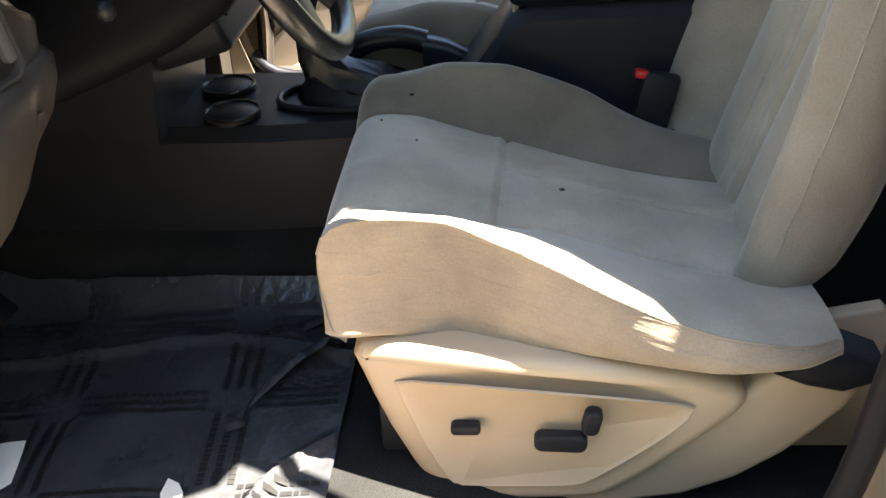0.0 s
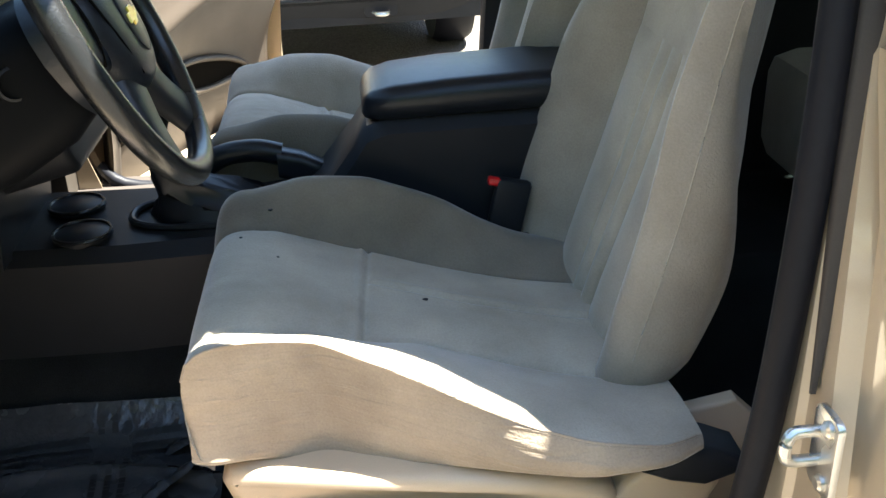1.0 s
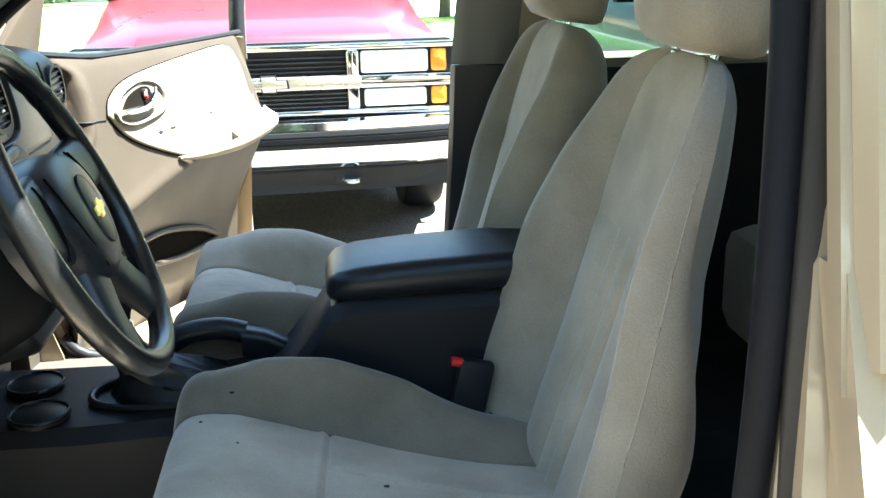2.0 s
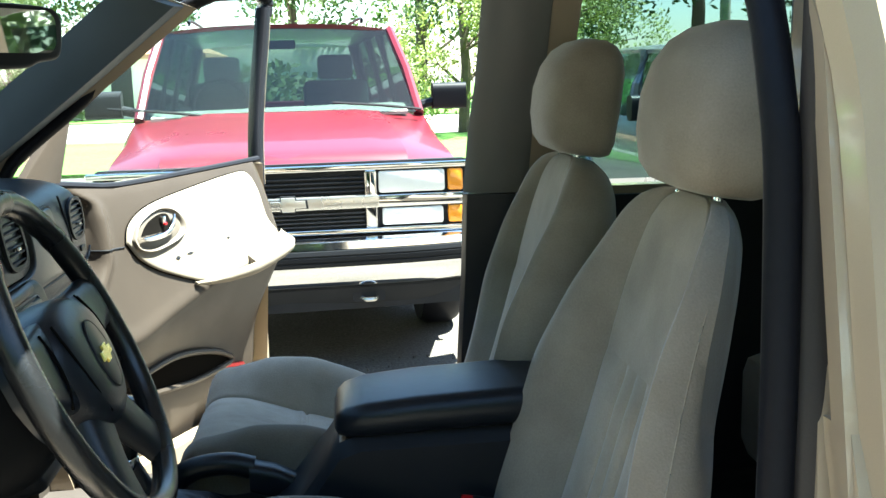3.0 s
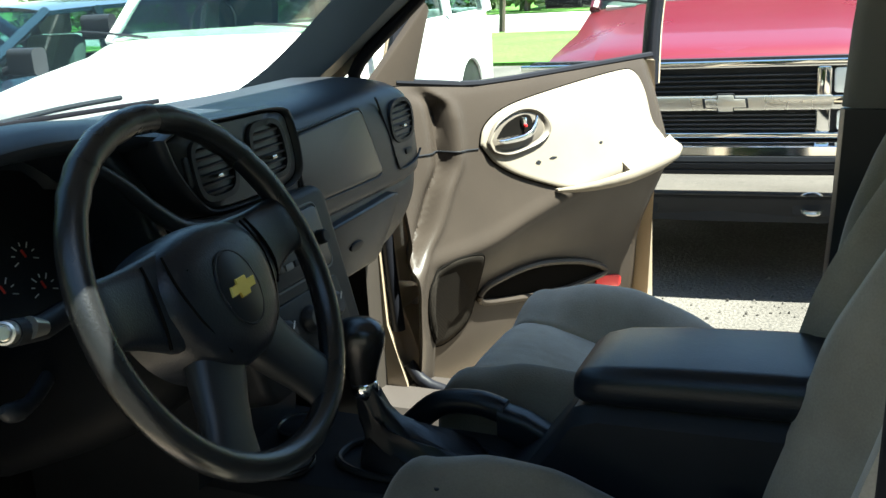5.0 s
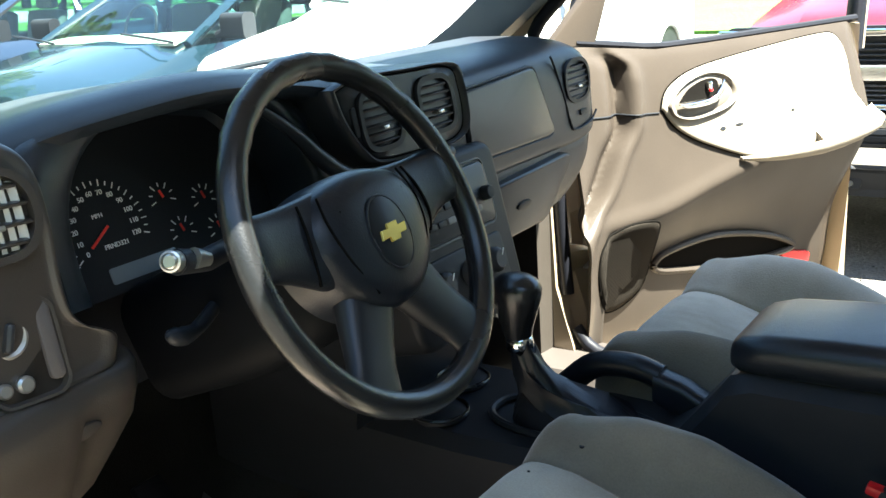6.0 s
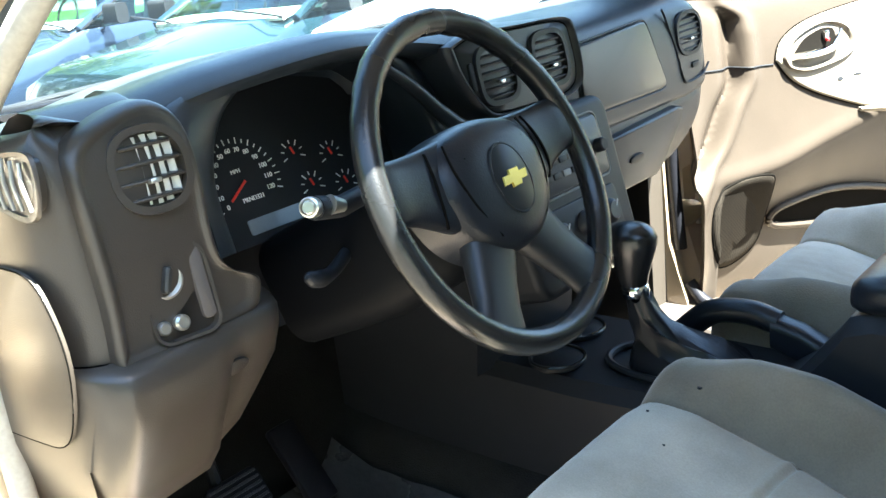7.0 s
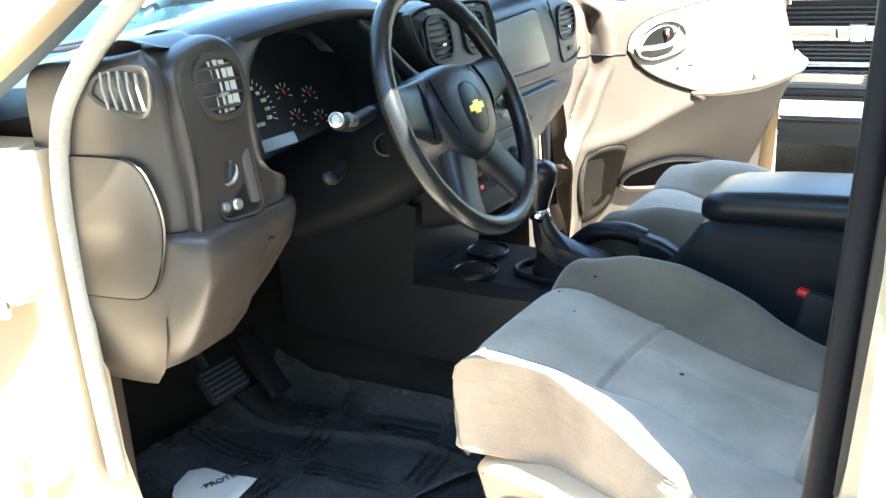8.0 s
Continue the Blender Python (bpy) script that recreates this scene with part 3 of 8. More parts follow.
    for s in (-1, 1):
        bm = bmesh.new()
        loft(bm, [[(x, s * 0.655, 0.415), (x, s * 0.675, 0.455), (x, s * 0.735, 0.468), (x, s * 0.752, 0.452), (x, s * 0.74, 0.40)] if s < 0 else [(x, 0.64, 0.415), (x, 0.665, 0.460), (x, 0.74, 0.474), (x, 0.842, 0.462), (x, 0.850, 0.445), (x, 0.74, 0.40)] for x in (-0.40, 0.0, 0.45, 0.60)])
        part("scuff_trim", bm, M_FOOT if s < 0 else M_STRIPDARK, shell, "beige sill scuff trim" if s < 0 else "sill scuff trim, darkened for the footwell's shade")
        bm = bmesh.new()
        loft(bm, [[(-0.40, s * 0.71, z), (-0.385, s * 0.745, z), (-0.62, s * 0.745, z), (-0.66, s * 0.70, z)] for z in (0.40, 0.6, 0.80)])
        part("kick_panel", bm, M_TAUPE, shell)
    return shell


build_shell()


def build_striker():
    st = thing("door_striker", (0.63, -0.82, 0.80), "zinc-plated steel door striker bolted to the tan jamb", "door latch")
    bm = bmesh.new()
    prism(bm, rounded(0.040, 0.075, 0.008), plane_at((0.626, -0.822, 0.812), (-1, 0, 0)), 0.006, 0.001)
    part("striker_plate", bm, M_SILVER, st)
    bm = bmesh.new()
    tube(bm, curve([(0.622, -0.815, 0.828), (0.600, -0.815, 0.828), (0.592, -0.817, 0.821), (0.592, -0.817, 0.807), (0.600, -0.815, 0.800), (0.622, -0.815, 0.800)], 4), 0.0055, 10)
    part("striker_loop", bm, M_SILVER, st)
    for z in (0.786, 0.838):
        bm = bmesh.new()
        lathe(bm, [(0.0075, 0), (0.0075, 0.003), (0.005, 0.005)], (0.620, -0.828, z), (-1, 0, 0), 12)
        part("bolt", bm, M_SILVER, st)


def build_visor():
    v = thing("sun_visor", (0.09, 0.2, 1.53), "grey-beige cloth sun visor folded up under the headliner", "sun visor")
    bm = bmesh.new()
    box(bm, (0.085, 0.20, 1.545), (0.20, 0.37, 0.022), 0.010, Matrix.Rotation(radians(-9), 3, "Y"), 3)
    part("visor_pad", bm, M_LINER, v)
    bm = bmesh.new()
    tube(bm, [(0.0, 0.02, 1.56), (0.0, 0.0, 1.565), (-0.01, -0.02, 1.60)], 0.006, 8)
    part("visor_hinge", bm, M_PILLAR, v)


build_visor()


def build_sticker():
    st = thing("tyre_label", (0.63, -0.79, 0.68), "white and yellow tyre pressure label stuck on the door jamb", "label")
    pl = plane_at((0.6215, -0.790, 0.664), (-1, 0, 0.043), (0, 0.2, 1))
    bm = bmesh.new()
    prism(bm, rounded(0.05, 0.085, 0.003, 2), pl, 0.0012)
    base = part("label_sheet", bm, M_PAPER, st)
    for nm, w, h, cx, cy, mat in (("label_panel", 0.04, 0.022, 0.0, 0.022, M_YELLOW), ("label_panel", 0.04, 0.018, 0.0, -0.022, M_YELLOW), ("label_bar", 0.032, 0.003, 0, 0.004, M_BLACK), ("label_bar", 0.030, 0.003, 0, -0.003, M_BLACK), ("label_bar", 0.034, 0.004, 0, 0.038, M_BLACK), ("label_bar", 0.026, 0.003, 0, 0.022, M_BLACK), ("label_bar", 0.026, 0.003, 0, -0.022, M_BLACK)):
        bm = bmesh.new()
        prism(bm, rounded(w, h, min(w, h) * 0.2, 2, cx, cy), lambda a, b, k: pl(a, b, k + 0.0012), 0.0006 if mat is M_YELLOW else 0.0010)
        part(nm, bm, mat, base)


build_sticker()
build_striker()


# ---- front seats ----
def build_seat(name, c, dx, label, power_side):
    """A bucket seat, drawn for the driver; the other one is mirrored about the plane y = c."""
    o = power_side
    side_y = lambda y: y if o < 0 else 2 * c - y
    yc, yb = side_y(-0.305), side_y(-0.248)
    seat = thing(name, (0.35 + dx, yc, 0.40), label, "car seat", group="front seats")
    # rows: distance back; inner edge, inner crest, inner seam, outer seam, outer ridge; heights of insert, crest, ridge, lower edge
    lines = [
        (0.07, -0.060, -0.095, -0.158, -0.447, -0.497, 0.751, 0.768, 0.755, 0.600),
        (0.13, -0.052, -0.092, -0.161, -0.448, -0.480, 0.747, 0.780, 0.752, 0.592),
        (0.19, -0.048, -0.090, -0.156, -0.436, -0.477, 0.728, 0.792, 0.747, 0.587),
        (0.26, -0.048, -0.090, -0.150, -0.415, -0.507, 0.702, 0.788, 0.735, 0.594),
        (0.32, -0.050, -0.092, -0.163, -0.402, -0.540, 0.689, 0.770, 0.722, 0.612),
        (0.38, -0.054, -0.095, -0.174, -0.412, -0.574, 0.675, 0.746, 0.707, 0.625),
        (0.44, -0.060, -0.100, -0.184, -0.430, -0.600, 0.664, 0.710, 0.692, 0.632),
        (0.50, -0.066, -0.105, -0.191, -0.444, -0.615, 0.656, 0.683, 0.680, 0.636),
        (0.56, -0.074, -0.112, -0.200, -0.454, -0.612, 0.651, 0.668, 0.668, 0.640),
        (0.62, -0.085, -0.120, -0.210, -0.456, -0.585, 0.648, 0.660, 0.660, 0.642),
    ]
    if o > 0:
        # the less used seat keeps a full outer bolster, the like of the inner one
        lines = [(x, ie, cr, si, -0.556 - si, -0.552 - ie * 0.9, zi, zc, zc + 0.004, zf) for x, ie, cr, si, so, ri, zi, zc, zr, zf in lines]
    x0, xr, reach = 0.105, 0.615, 0.058
    cols = sorted({round(k, 4) for k in [i / 44 for i in range(45)] + [0.42 + 0.006 * i for i in range(22)] + [0.010, 0.035, 0.965, 0.988]})

    def outline(x):
        """The cross-section at x, in four runs of (y, z): inner bolster, insert, outer bolster, flank."""
        ie, cr, si, so, ri, zi, zc, zr, zf = lerp_table(lines, x)
        bolster = [(ie + 0.004, zf - 0.004), (ie + 0.006, zi - 0.085), (ie + 0.002, zi - 0.03), (ie - 0.004, zi + (zc - zi) * 0.45), (ie + (cr - ie) * 0.45, zi + (zc - zi) * 0.86), (cr, zc), (cr + (si - cr) * 0.22, zi + (zc - zi) * 0.95), (cr + (si - cr) * 0.45, zi + (zc - zi) * 0.72), (cr + (si - cr) * 0.68, zi + (zc - zi) * 0.40), (cr + (si - cr) * 0.86, zi + (zc - zi) * 0.14), (si + 0.003, zi - 0.001), (si, zi - 0.006)]
        mid = lerp_table([(0.07, -0.27), (0.265, -0.271), (0.33, -0.280), (0.41, -0.293), (0.50, -0.309), (0.60, -0.330)], x)[0]
        insert = []
        for k in cols:
            y = si + (so - si) * k
            t, gap = y - mid, min(si - y, y - so)
            z = zi + 0.007 * (1 - math.exp(-(gap / 0.035) ** 2)) - 0.008 * math.exp(-(gap / 0.006) ** 2)
            crease = x - 0.262 - 0.010 * math.sin(5 * t)
            z += -0.0040 * math.exp(-(crease / 0.0038) ** 2) + 0.0030 * math.exp(-((crease + 0.009) / 0.006) ** 2)
            if crease > 0:
                z += min(1, crease / 0.02) * (-0.0042 * math.exp(-(t / 0.0040) ** 2) + 0.0022 * math.exp(-((abs(t) - 0.011) / 0.007) ** 2))
            z += 0.0016 * noise.noise(Vector((x * 14, y * 14, 3))) + 0.0007 * noise.noise(Vector((x * 55, y * 55, 9)))
            insert.append((y, z))
        w = ri - so
        ridge = [(so, zi - 0.006)] + [(so + w * a, zi + (zr - zi) * b) for a, b in ((0.03, 0.02), (0.12, 0.20), (0.28, 0.50), (0.46, 0.76), (0.66, 0.93), (0.84, 1.0), (0.955, 0.975), (1.0, 0.91))]
        fade = max(0, 1 - abs(x - 0.13) / 0.12) ** 0.7
        rip = (0.0013 * math.sin(170 * x + 2.2 * math.sin(23 * x)) + 0.0009 * math.sin(301 * x)) * fade
        back = max(0, min(1, (x - 0.40) / 0.1)) * 0.0022 * noise.noise(Vector((x * 30, 2, 5)))
        sag = 0.003 * math.sin(9 * x + 1)
        ze = zi + (zr - zi) * 0.91
        drop = ze - zf
        out = lerp_table([(0.07, -0.004), (0.2, -0.003), (0.32, 0.002), (0.45, 0.010), (0.62, 0.010)], x)[0]
        flank = [(ri, ze)] + [(ri - out * a + rip * b + sag * d + back, ze - drop * h) for a, b, d, h in ((0.22, 0.6, 0.0, 0.035), (0.38, 1.0, 0.0, 0.10), (0.55, 1.3, 0.0, 0.18), (0.72, 0.8, 0.2, 0.28), (0.90, -0.7, 0.6, 0.42), (1.0, -0.3, 1.0, 0.58), (0.95, 0.0, 0.6, 0.76), (0.60, 0.0, 0.0, 0.91), (0.10, 0.0, 0.0, 0.985))] + [(ri + 0.012, zf - 0.006), (ri + 0.05, zf - 0.012)]
        fine = lambda row: [(p.x, p.y) for p in curve([(y, z, 0) for y, z in row], 3)]
        return fine(bolster), insert, fine(ridge), fine(flank), zf

    xs = sorted([x0 + (xr - x0) * i / 76 for i in range(77)] + [0.246 + 0.0024 * i for i in range(15)])
    rows = []
    # the nose rolls over and tucks under at the lower edge
    nose = ((0.55, -0.04), (0.70, 0.0), (0.82, 0.07), (0.91, 0.17), (0.97, 0.28), (1.0, 0.40), (1.0, 0.52), (0.985, 0.63), (0.95, 0.72), (0.89, 0.80), (0.81, 0.865), (0.70, 0.915), (0.57, 0.952), (0.42, 0.978), (0.26, 0.992), (0.12, 0.998))
    first = outline(x0)
    for f, g in nose:
        zf = first[4]
        rows.append([[Vector((x0 + dx - reach * f, side_y(-0.28 + (y + 0.28) * (1 + 0.045 * f - 0.07 * f ** 4)), zf + (z - zf) * g if z > zf else z)) for y, z in run] for run in first[:4]])
    for x in xs:
        sec = outline(x)
        rows.append([[Vector((x + dx, side_y(y), z)) for y, z in run] for run in sec[:4]])
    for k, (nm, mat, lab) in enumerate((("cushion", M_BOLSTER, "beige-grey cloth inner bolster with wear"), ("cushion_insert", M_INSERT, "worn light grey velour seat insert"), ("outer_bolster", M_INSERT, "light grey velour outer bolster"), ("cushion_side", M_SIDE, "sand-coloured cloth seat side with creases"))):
        bm = bmesh.new()
        loft(bm, [row[k] for row in rows], closed=False)
        if k == 0:
            loft(bm, [[row[3][-1], row[0][0]] for row in rows], closed=False)
            end = rows[-1]
            ring = end[0] + end[1][1:] + end[2][1:] + end[3][1:]
            bm.faces.new([bm.verts.new(p) for p in ring])
        part(nm, bm, mat, seat, lab, sharp=75)
    # stitched seams along both edges of the insert, and piping on the outer ridge
    bm = bmesh.new()
    for pick in (lambda row: row[1][0], lambda row: row[1][-1]):
        tube(bm, [pick(row) + Vector((0, 0, 0.0012)) for row in rows[6::2]], 0.0012, 5)
    part("seam", bm, M_SIDE, seat, "pale stitched seam")
    bm = bmesh.new()
    tube(bm, [row[3][0] + Vector((0, 0, 0.0002)) for row in rows[8::2]], 0.0016, 6)
    part("ridge_piping", bm, M_SIDE, seat)

    def top(x, y):
        """Height of the cushion's upper side."""
        runs = outline(x)
        pts = sorted(runs[0][12:] + runs[1] + runs[2])
        for p, q in zip(pts, pts[1:]):
            if p[0] <= y <= q[0]:
                return p[1] + (q[1] - p[1]) * (y - p[0]) / max(1e-6, q[0] - p[0])
        return pts[0][1]
    # small burn marks in the cloth
    if o < 0:
        for x, y, w in ((0.134, -0.134, 0.007), (0.338, -0.300, 0.008), (0.098, -0.205, 0.004), (0.150, -0.262, 0.004)):
            z = top(x, y)
            bm = bmesh.new()
            prism(bm, oval(w, w * 0.7, 10), lambda a, b, h: Vector((x + a, y + b, z - 0.004 + h)), 0.0048)
            part("burn_mark", bm, M_BLACK, seat)
    # backrest
    lean = Matrix.Rotation(radians(15.5), 3, "Y")
    foot = Vector((0.556 + dx * 0.4, yb, 0.635))
    bhalf = [(0, 0.0), (0.14, 0.0), (0.28, -0.002), (0.42, -0.002), (0.52, -0.003), (0.55, 0.003), (0.575, -0.002), (0.63, -0.024), (0.71, -0.056), (0.80, -0.080), (0.88, -0.084), (0.945, -0.064), (0.985, -0.022), (0.995, 0.010), (0.95, 0.040), (0.87, 0.068), (0.66, 0.098), (0.4, 0.105), (0, 0.105)]
    widths = [(-0.055, 0.185), (-0.02, 0.225), (0.06, 0.252), (0.25, 0.258), (0.40, 0.245), (0.50, 0.222), (0.555, 0.195), (0.59, 0.165), (0.61, 0.125), (0.618, 0.08)]
    bulge = [(-0.055, 0.45), (0.0, 0.82), (0.15, 1.0), (0.30, 1.0), (0.42, 0.75), (0.52, 0.40), (0.60, 0.2), (0.62, 0.1)]
    depth = [(-0.055, 0.5), (0.0, 0.85), (0.12, 1.0), (0.45, 1.0), (0.56, 0.85), (0.60, 0.62), (0.618, 0.35)]
    hs = [-0.055, -0.045, -0.03, -0.01, 0.012, 0.03, 0.055] + [0.055 + 0.018 * (i + 1) for i in range(27)] + [0.552, 0.565, 0.577, 0.588, 0.597, 0.606, 0.613, 0.618]
    secs = []
    for h in hs:
        w, bu, de = lerp_table(widths, h)[0], lerp_table(bulge, h)[0], lerp_table(depth, h)[0]
        pair = []
        for sg in (1, -1):
            row = []
            for n, (q, b) in enumerate(bhalf):
                bb = b * bu if b < 0 else b * de
                f = 0.03 * (1 - de) + 0.012 * math.sin(math.pi * h / 0.6)
                if sg == power_side and (q > 0.575 or n > 12):
                    # the outer bolster is flatter, wide and deep below, drawn in towards the shoulder
                    low = lerp_table([(-0.055, 1.0), (0.15, 0.9), (0.40, 0.45), (0.55, 0.0)], h)[0]
                    wide = lerp_table([(-0.055, 0.98), (0.05, 0.95), (0.15, 0.89), (0.30, 0.81), (0.42, 0.765), (0.52, 0.80), (0.60, 0.86)], h)[0]
                    q = 0.575 + (q - 0.575) * (wide - 0.575) / 0.425 if q > 0.575 else q
                    if b < 0:
                        bb *= 1 - 0.55 * low
                    elif n > 12:
                        # its rear edge stands upright while the back leans
                        rear = lerp_table([(-0.055, 0.012), (0.0, 0.045), (0.06, 0.070), (0.15, 0.078), (0.30, 0.040), (0.40, 0.012), (0.50, 0.004), (0.62, 0.004)], h)[0]
                        full = 0.088 * de
                        bb = (0.25 * rear, 0.70 * rear, rear, rear + 0.35 * (full - rear), rear + 0.70 * (full - rear), full)[n - 13]
                row.append(foot + lean @ Vector((bb + f, sg * q * w, h)))
            pair.append(row)
        secs.append(pair)
    bseam = 5
    yoke = 0.385
    for nm, pick, mat, lab in (("backrest_insert", lambda h: h <= yoke + 0.01, M_INSERT, "fluted grey velour back insert"), ("backrest_yoke", lambda h: h >= yoke - 0.01, M_INSERT, "smooth grey velour shoulder panel")):
        bm = bmesh.new()
        rows = []
        for h, (a, b) in zip(hs, secs):
            if not pick(h):
                continue
            line = [p.copy() for p in b[bseam:0:-1]] + [p.copy() for p in a[:bseam + 1]]
            fine = []
            for p, q in zip(line, line[1:]):
                fine += [p.lerp(q, i / 10) for i in range(10)]
            fine.append(line[-1])
            for p in fine:
                t = abs(p.y - yb)
                if nm == "backrest_insert":
                    fade = max(0.0, min(1.0, (yoke - 0.006 - h) / 0.05))
                    p.x += fade * 0.010 * math.exp(-((t - 0.042) / 0.0050) ** 2) + fade * 0.004 * math.exp(-(t / 0.004) ** 2)
                    p.x -= fade * (0.008 * math.sin(math.pi * t / 0.042) if t < 0.042 else 0.008 * math.sin(math.pi * min(1, (t - 0.042) / 0.09)))
                p.x += 0.002 * math.exp(-((h - yoke) / 0.012) ** 2) - 0.006
            rows.append(fine)
        loft(bm, rows, closed=False)
        part(nm, bm, mat, seat, lab, sharp=60)
    bm = bmesh.new()
    loft(bm, [p[0] + p[1][-2:0:-1] for p in secs])
    part("backrest", bm, M_BACK, seat, "beige-grey cloth backrest with side bolsters", sharp=60)
    # stitched seam down the outer bolster
    bm = bmesh.new()
    k = 0 if power_side == 1 else 1
    tube(bm, [p[k][12] + Vector((-0.001, power_side * 0.0002, 0)) for p in secs[6:-10]], 0.0010, 6)
    part("piping", bm, M_INSERT, seat)
    # head restraint on two steel posts
    top = foot + lean @ Vector((0.012, 0, 0.600))
    for sg in (-1, 1):
        bm = bmesh.new()
        tube(bm, [top + Vector((0, sg * 0.065, -0.05)), top + lean @ Vector((0, sg * 0.065, 0.07))], 0.006, 10)
        part("headrest_post", bm, M_CHROME, seat)
    bm = bmesh.new()
    rings = []
    hl = Matrix.Rotation(radians(8), 3, "Y")
    for h, w, d, f in ((0.0, 0.080, 0.040, 0.012), (0.006, 0.104, 0.056, 0.006), (0.025, 0.116, 0.066, 0.0), (0.065, 0.123, 0.071, -0.004), (0.11, 0.122, 0.072, -0.004), (0.15, 0.115, 0.068, 0.0), (0.18, 0.100, 0.057, 0.005), (0.197, 0.077, 0.042, 0.010), (0.206, 0.045, 0.022, 0.014)):
        rings.append([top + hl @ Vector((f + 0.01 + a, b, 0.022 + h)) for a, b in oval(2 * d, 2 * w, 36, power=3.0)])
    loft(bm, rings)
    part("headrest", bm, M_BACK, seat, "tan-grey cloth head restraint", sharp=60)
    # outer base trim with its raised border, and the recliner skirt behind it
    y0 = yc + power_side * 0.262
    def lay(a, b, h):
        """The panel follows the cushion, drawn in towards the front."""
        pull = 0.110 * max(0, 1 - max(0, a - 0.09) / 0.30) ** 1.3
        f = 1 + pull / 0.86
        return Vector((0.28 + (a - 0.28) * f + dx, y0 + power_side * (h - pull), 1.29 + (b - 1.29) * f))
    out = [(p.x, p.y) for p in curve([(0.098, 0.638, 0), (0.106, 0.650, 0), (0.130, 0.652, 0), (0.268, 0.632, 0), (0.403, 0.617, 0), (0.49, 0.602, 0), (0.524, 0.585, 0), (0.528, 0.565, 0), (0.51, 0.542, 0), (0.459, 0.495, 0), (0.391, 0.437, 0), (0.34, 0.424, 0), (0.218, 0.424, 0), (0.18, 0.435, 0), (0.131, 0.537, 0), (0.106, 0.614, 0), (0.098, 0.638, 0)], 2)][:-1]
    bm = bmesh.new()
    prism(bm, out, lambda a, b, h: lay(a, b, h - 0.06), 0.078, 0.016, 4)
    trim = part("base_trim", bm, M_TAN_PLASTIC, seat, "tan moulded plastic seat side panel", sharp=60)
    inn = [(p.x, p.y) for p in curve([(0.142, 0.602, 0), (0.16, 0.608, 0), (0.30, 0.592, 0), (0.455, 0.573, 0), (0.47, 0.562, 0), (0.46, 0.545, 0), (0.43, 0.515, 0), (0.364, 0.463, 0), (0.33, 0.452, 0), (0.22, 0.452, 0), (0.195, 0.462, 0), (0.165, 0.53, 0), (0.142, 0.602, 0)], 2)][:-1]
    bm = bmesh.new()
    loft(bm, [[lay(a, b, 0.0185) for a, b in inn], [lay(0.30 + (a - 0.30) * 0.985, 0.53 + (b - 0.53) * 0.98, 0.0215) for a, b in inn], [lay(0.30 + (a - 0.30) * 0.955, 0.53 + (b - 0.53) * 0.945, 0.0195) for a, b in inn]])
    part("panel_inlay", bm, M_TAN_PLASTIC, trim, sharp=60)
    if power_side == -1:
        for nm, cx, cz, w, h, turn in (("lumbar_switch", 0.2185, 0.543, 0.034, 0.014, 0), ("cushion_switch", 0.325, 0.523, 0.060, 0.024, -3), ("recline_switch", 0.3595, 0.552, 0.020, 0.034, -12)):
            bm = bmesh.new()
            c, sn = math.cos(radians(turn)), math.sin(radians(turn))
            prism(bm, [(cx + a * c - b * sn, cz + a * sn + b * c) for a, b in rounded(w, h, min(w, h) * 0.42, 5)], lambda a, b, h2: lay(a, b, h2 + 0.017), 0.014, 0.004, 3)
            part(nm, bm, M_BLACK, trim, "black plastic seat switch")
    bm = bmesh.new()
    skirt = [(0.30, 0.43), (0.42, 0.50), (0.53, 0.575), (0.56, 0.603), (0.635, 0.600), (0.652, 0.575), (0.640, 0.550), (0.615, 0.520), (0.58, 0.483), (0.53, 0.445), (0.47, 0.418), (0.36, 0.40)]
    prism(bm, skirt, lambda a, b, h: lay(a, b, h - 0.07), 0.074, 0.012, 3)
    part("rear_skirt", bm, M_TAN_PLASTIC, seat, "tan plastic skirt below the recliner")
    bm = bmesh.new()
    piv = [(0.550, 0.613), (0.572, 0.628), (0.600, 0.640), (0.630, 0.637), (0.668, 0.620), (0.664, 0.602), (0.625, 0.588), (0.585, 0.597)]
    prism(bm, piv, lambda a, b, h: lay(a, b, h - 0.03), 0.056, 0.012, 3)
    part("recliner_cover", bm, M_BLACK, seat, "black recliner cover")
    # inner side cover below the backrest
    bm = bmesh.new()
    prism(bm, [(0.44, 0.41), (0.50, 0.50), (0.60, 0.60), (0.70, 0.62), (0.76, 0.56), (0.76, 0.41)], lambda a, b, h: Vector((a + dx, yc + power_side * (0.150 + h), b)), 0.02, 0.006, 3)
    part("inner_side_cover", bm, M_TAN_PLASTIC, seat, "tan plastic inner seat cover")
    # frame under the cushion, and rails
    bm = bmesh.new()
    box(bm, (0.33 + dx, yc, 0.525), (0.38, 0.36, 0.13), 0.02)
    part("seat_frame", bm, M_BLACK, seat)
    for sg in (-1, 1):
        bm = bmesh.new()
        box(bm, (0.33 + dx, yc + sg * 0.15, 0.44), (0.46, 0.04, 0.075), 0.006)
        part("rail", bm, M_BLACK, seat)
    return seat


build_seat("driver_seat", 0.065, 0.0, "worn grey-beige cloth driver seat with tan plastic base", -1)
build_seat("passenger_seat", 0.060, -0.05, "grey-beige cloth passenger seat with head restraint", 1)


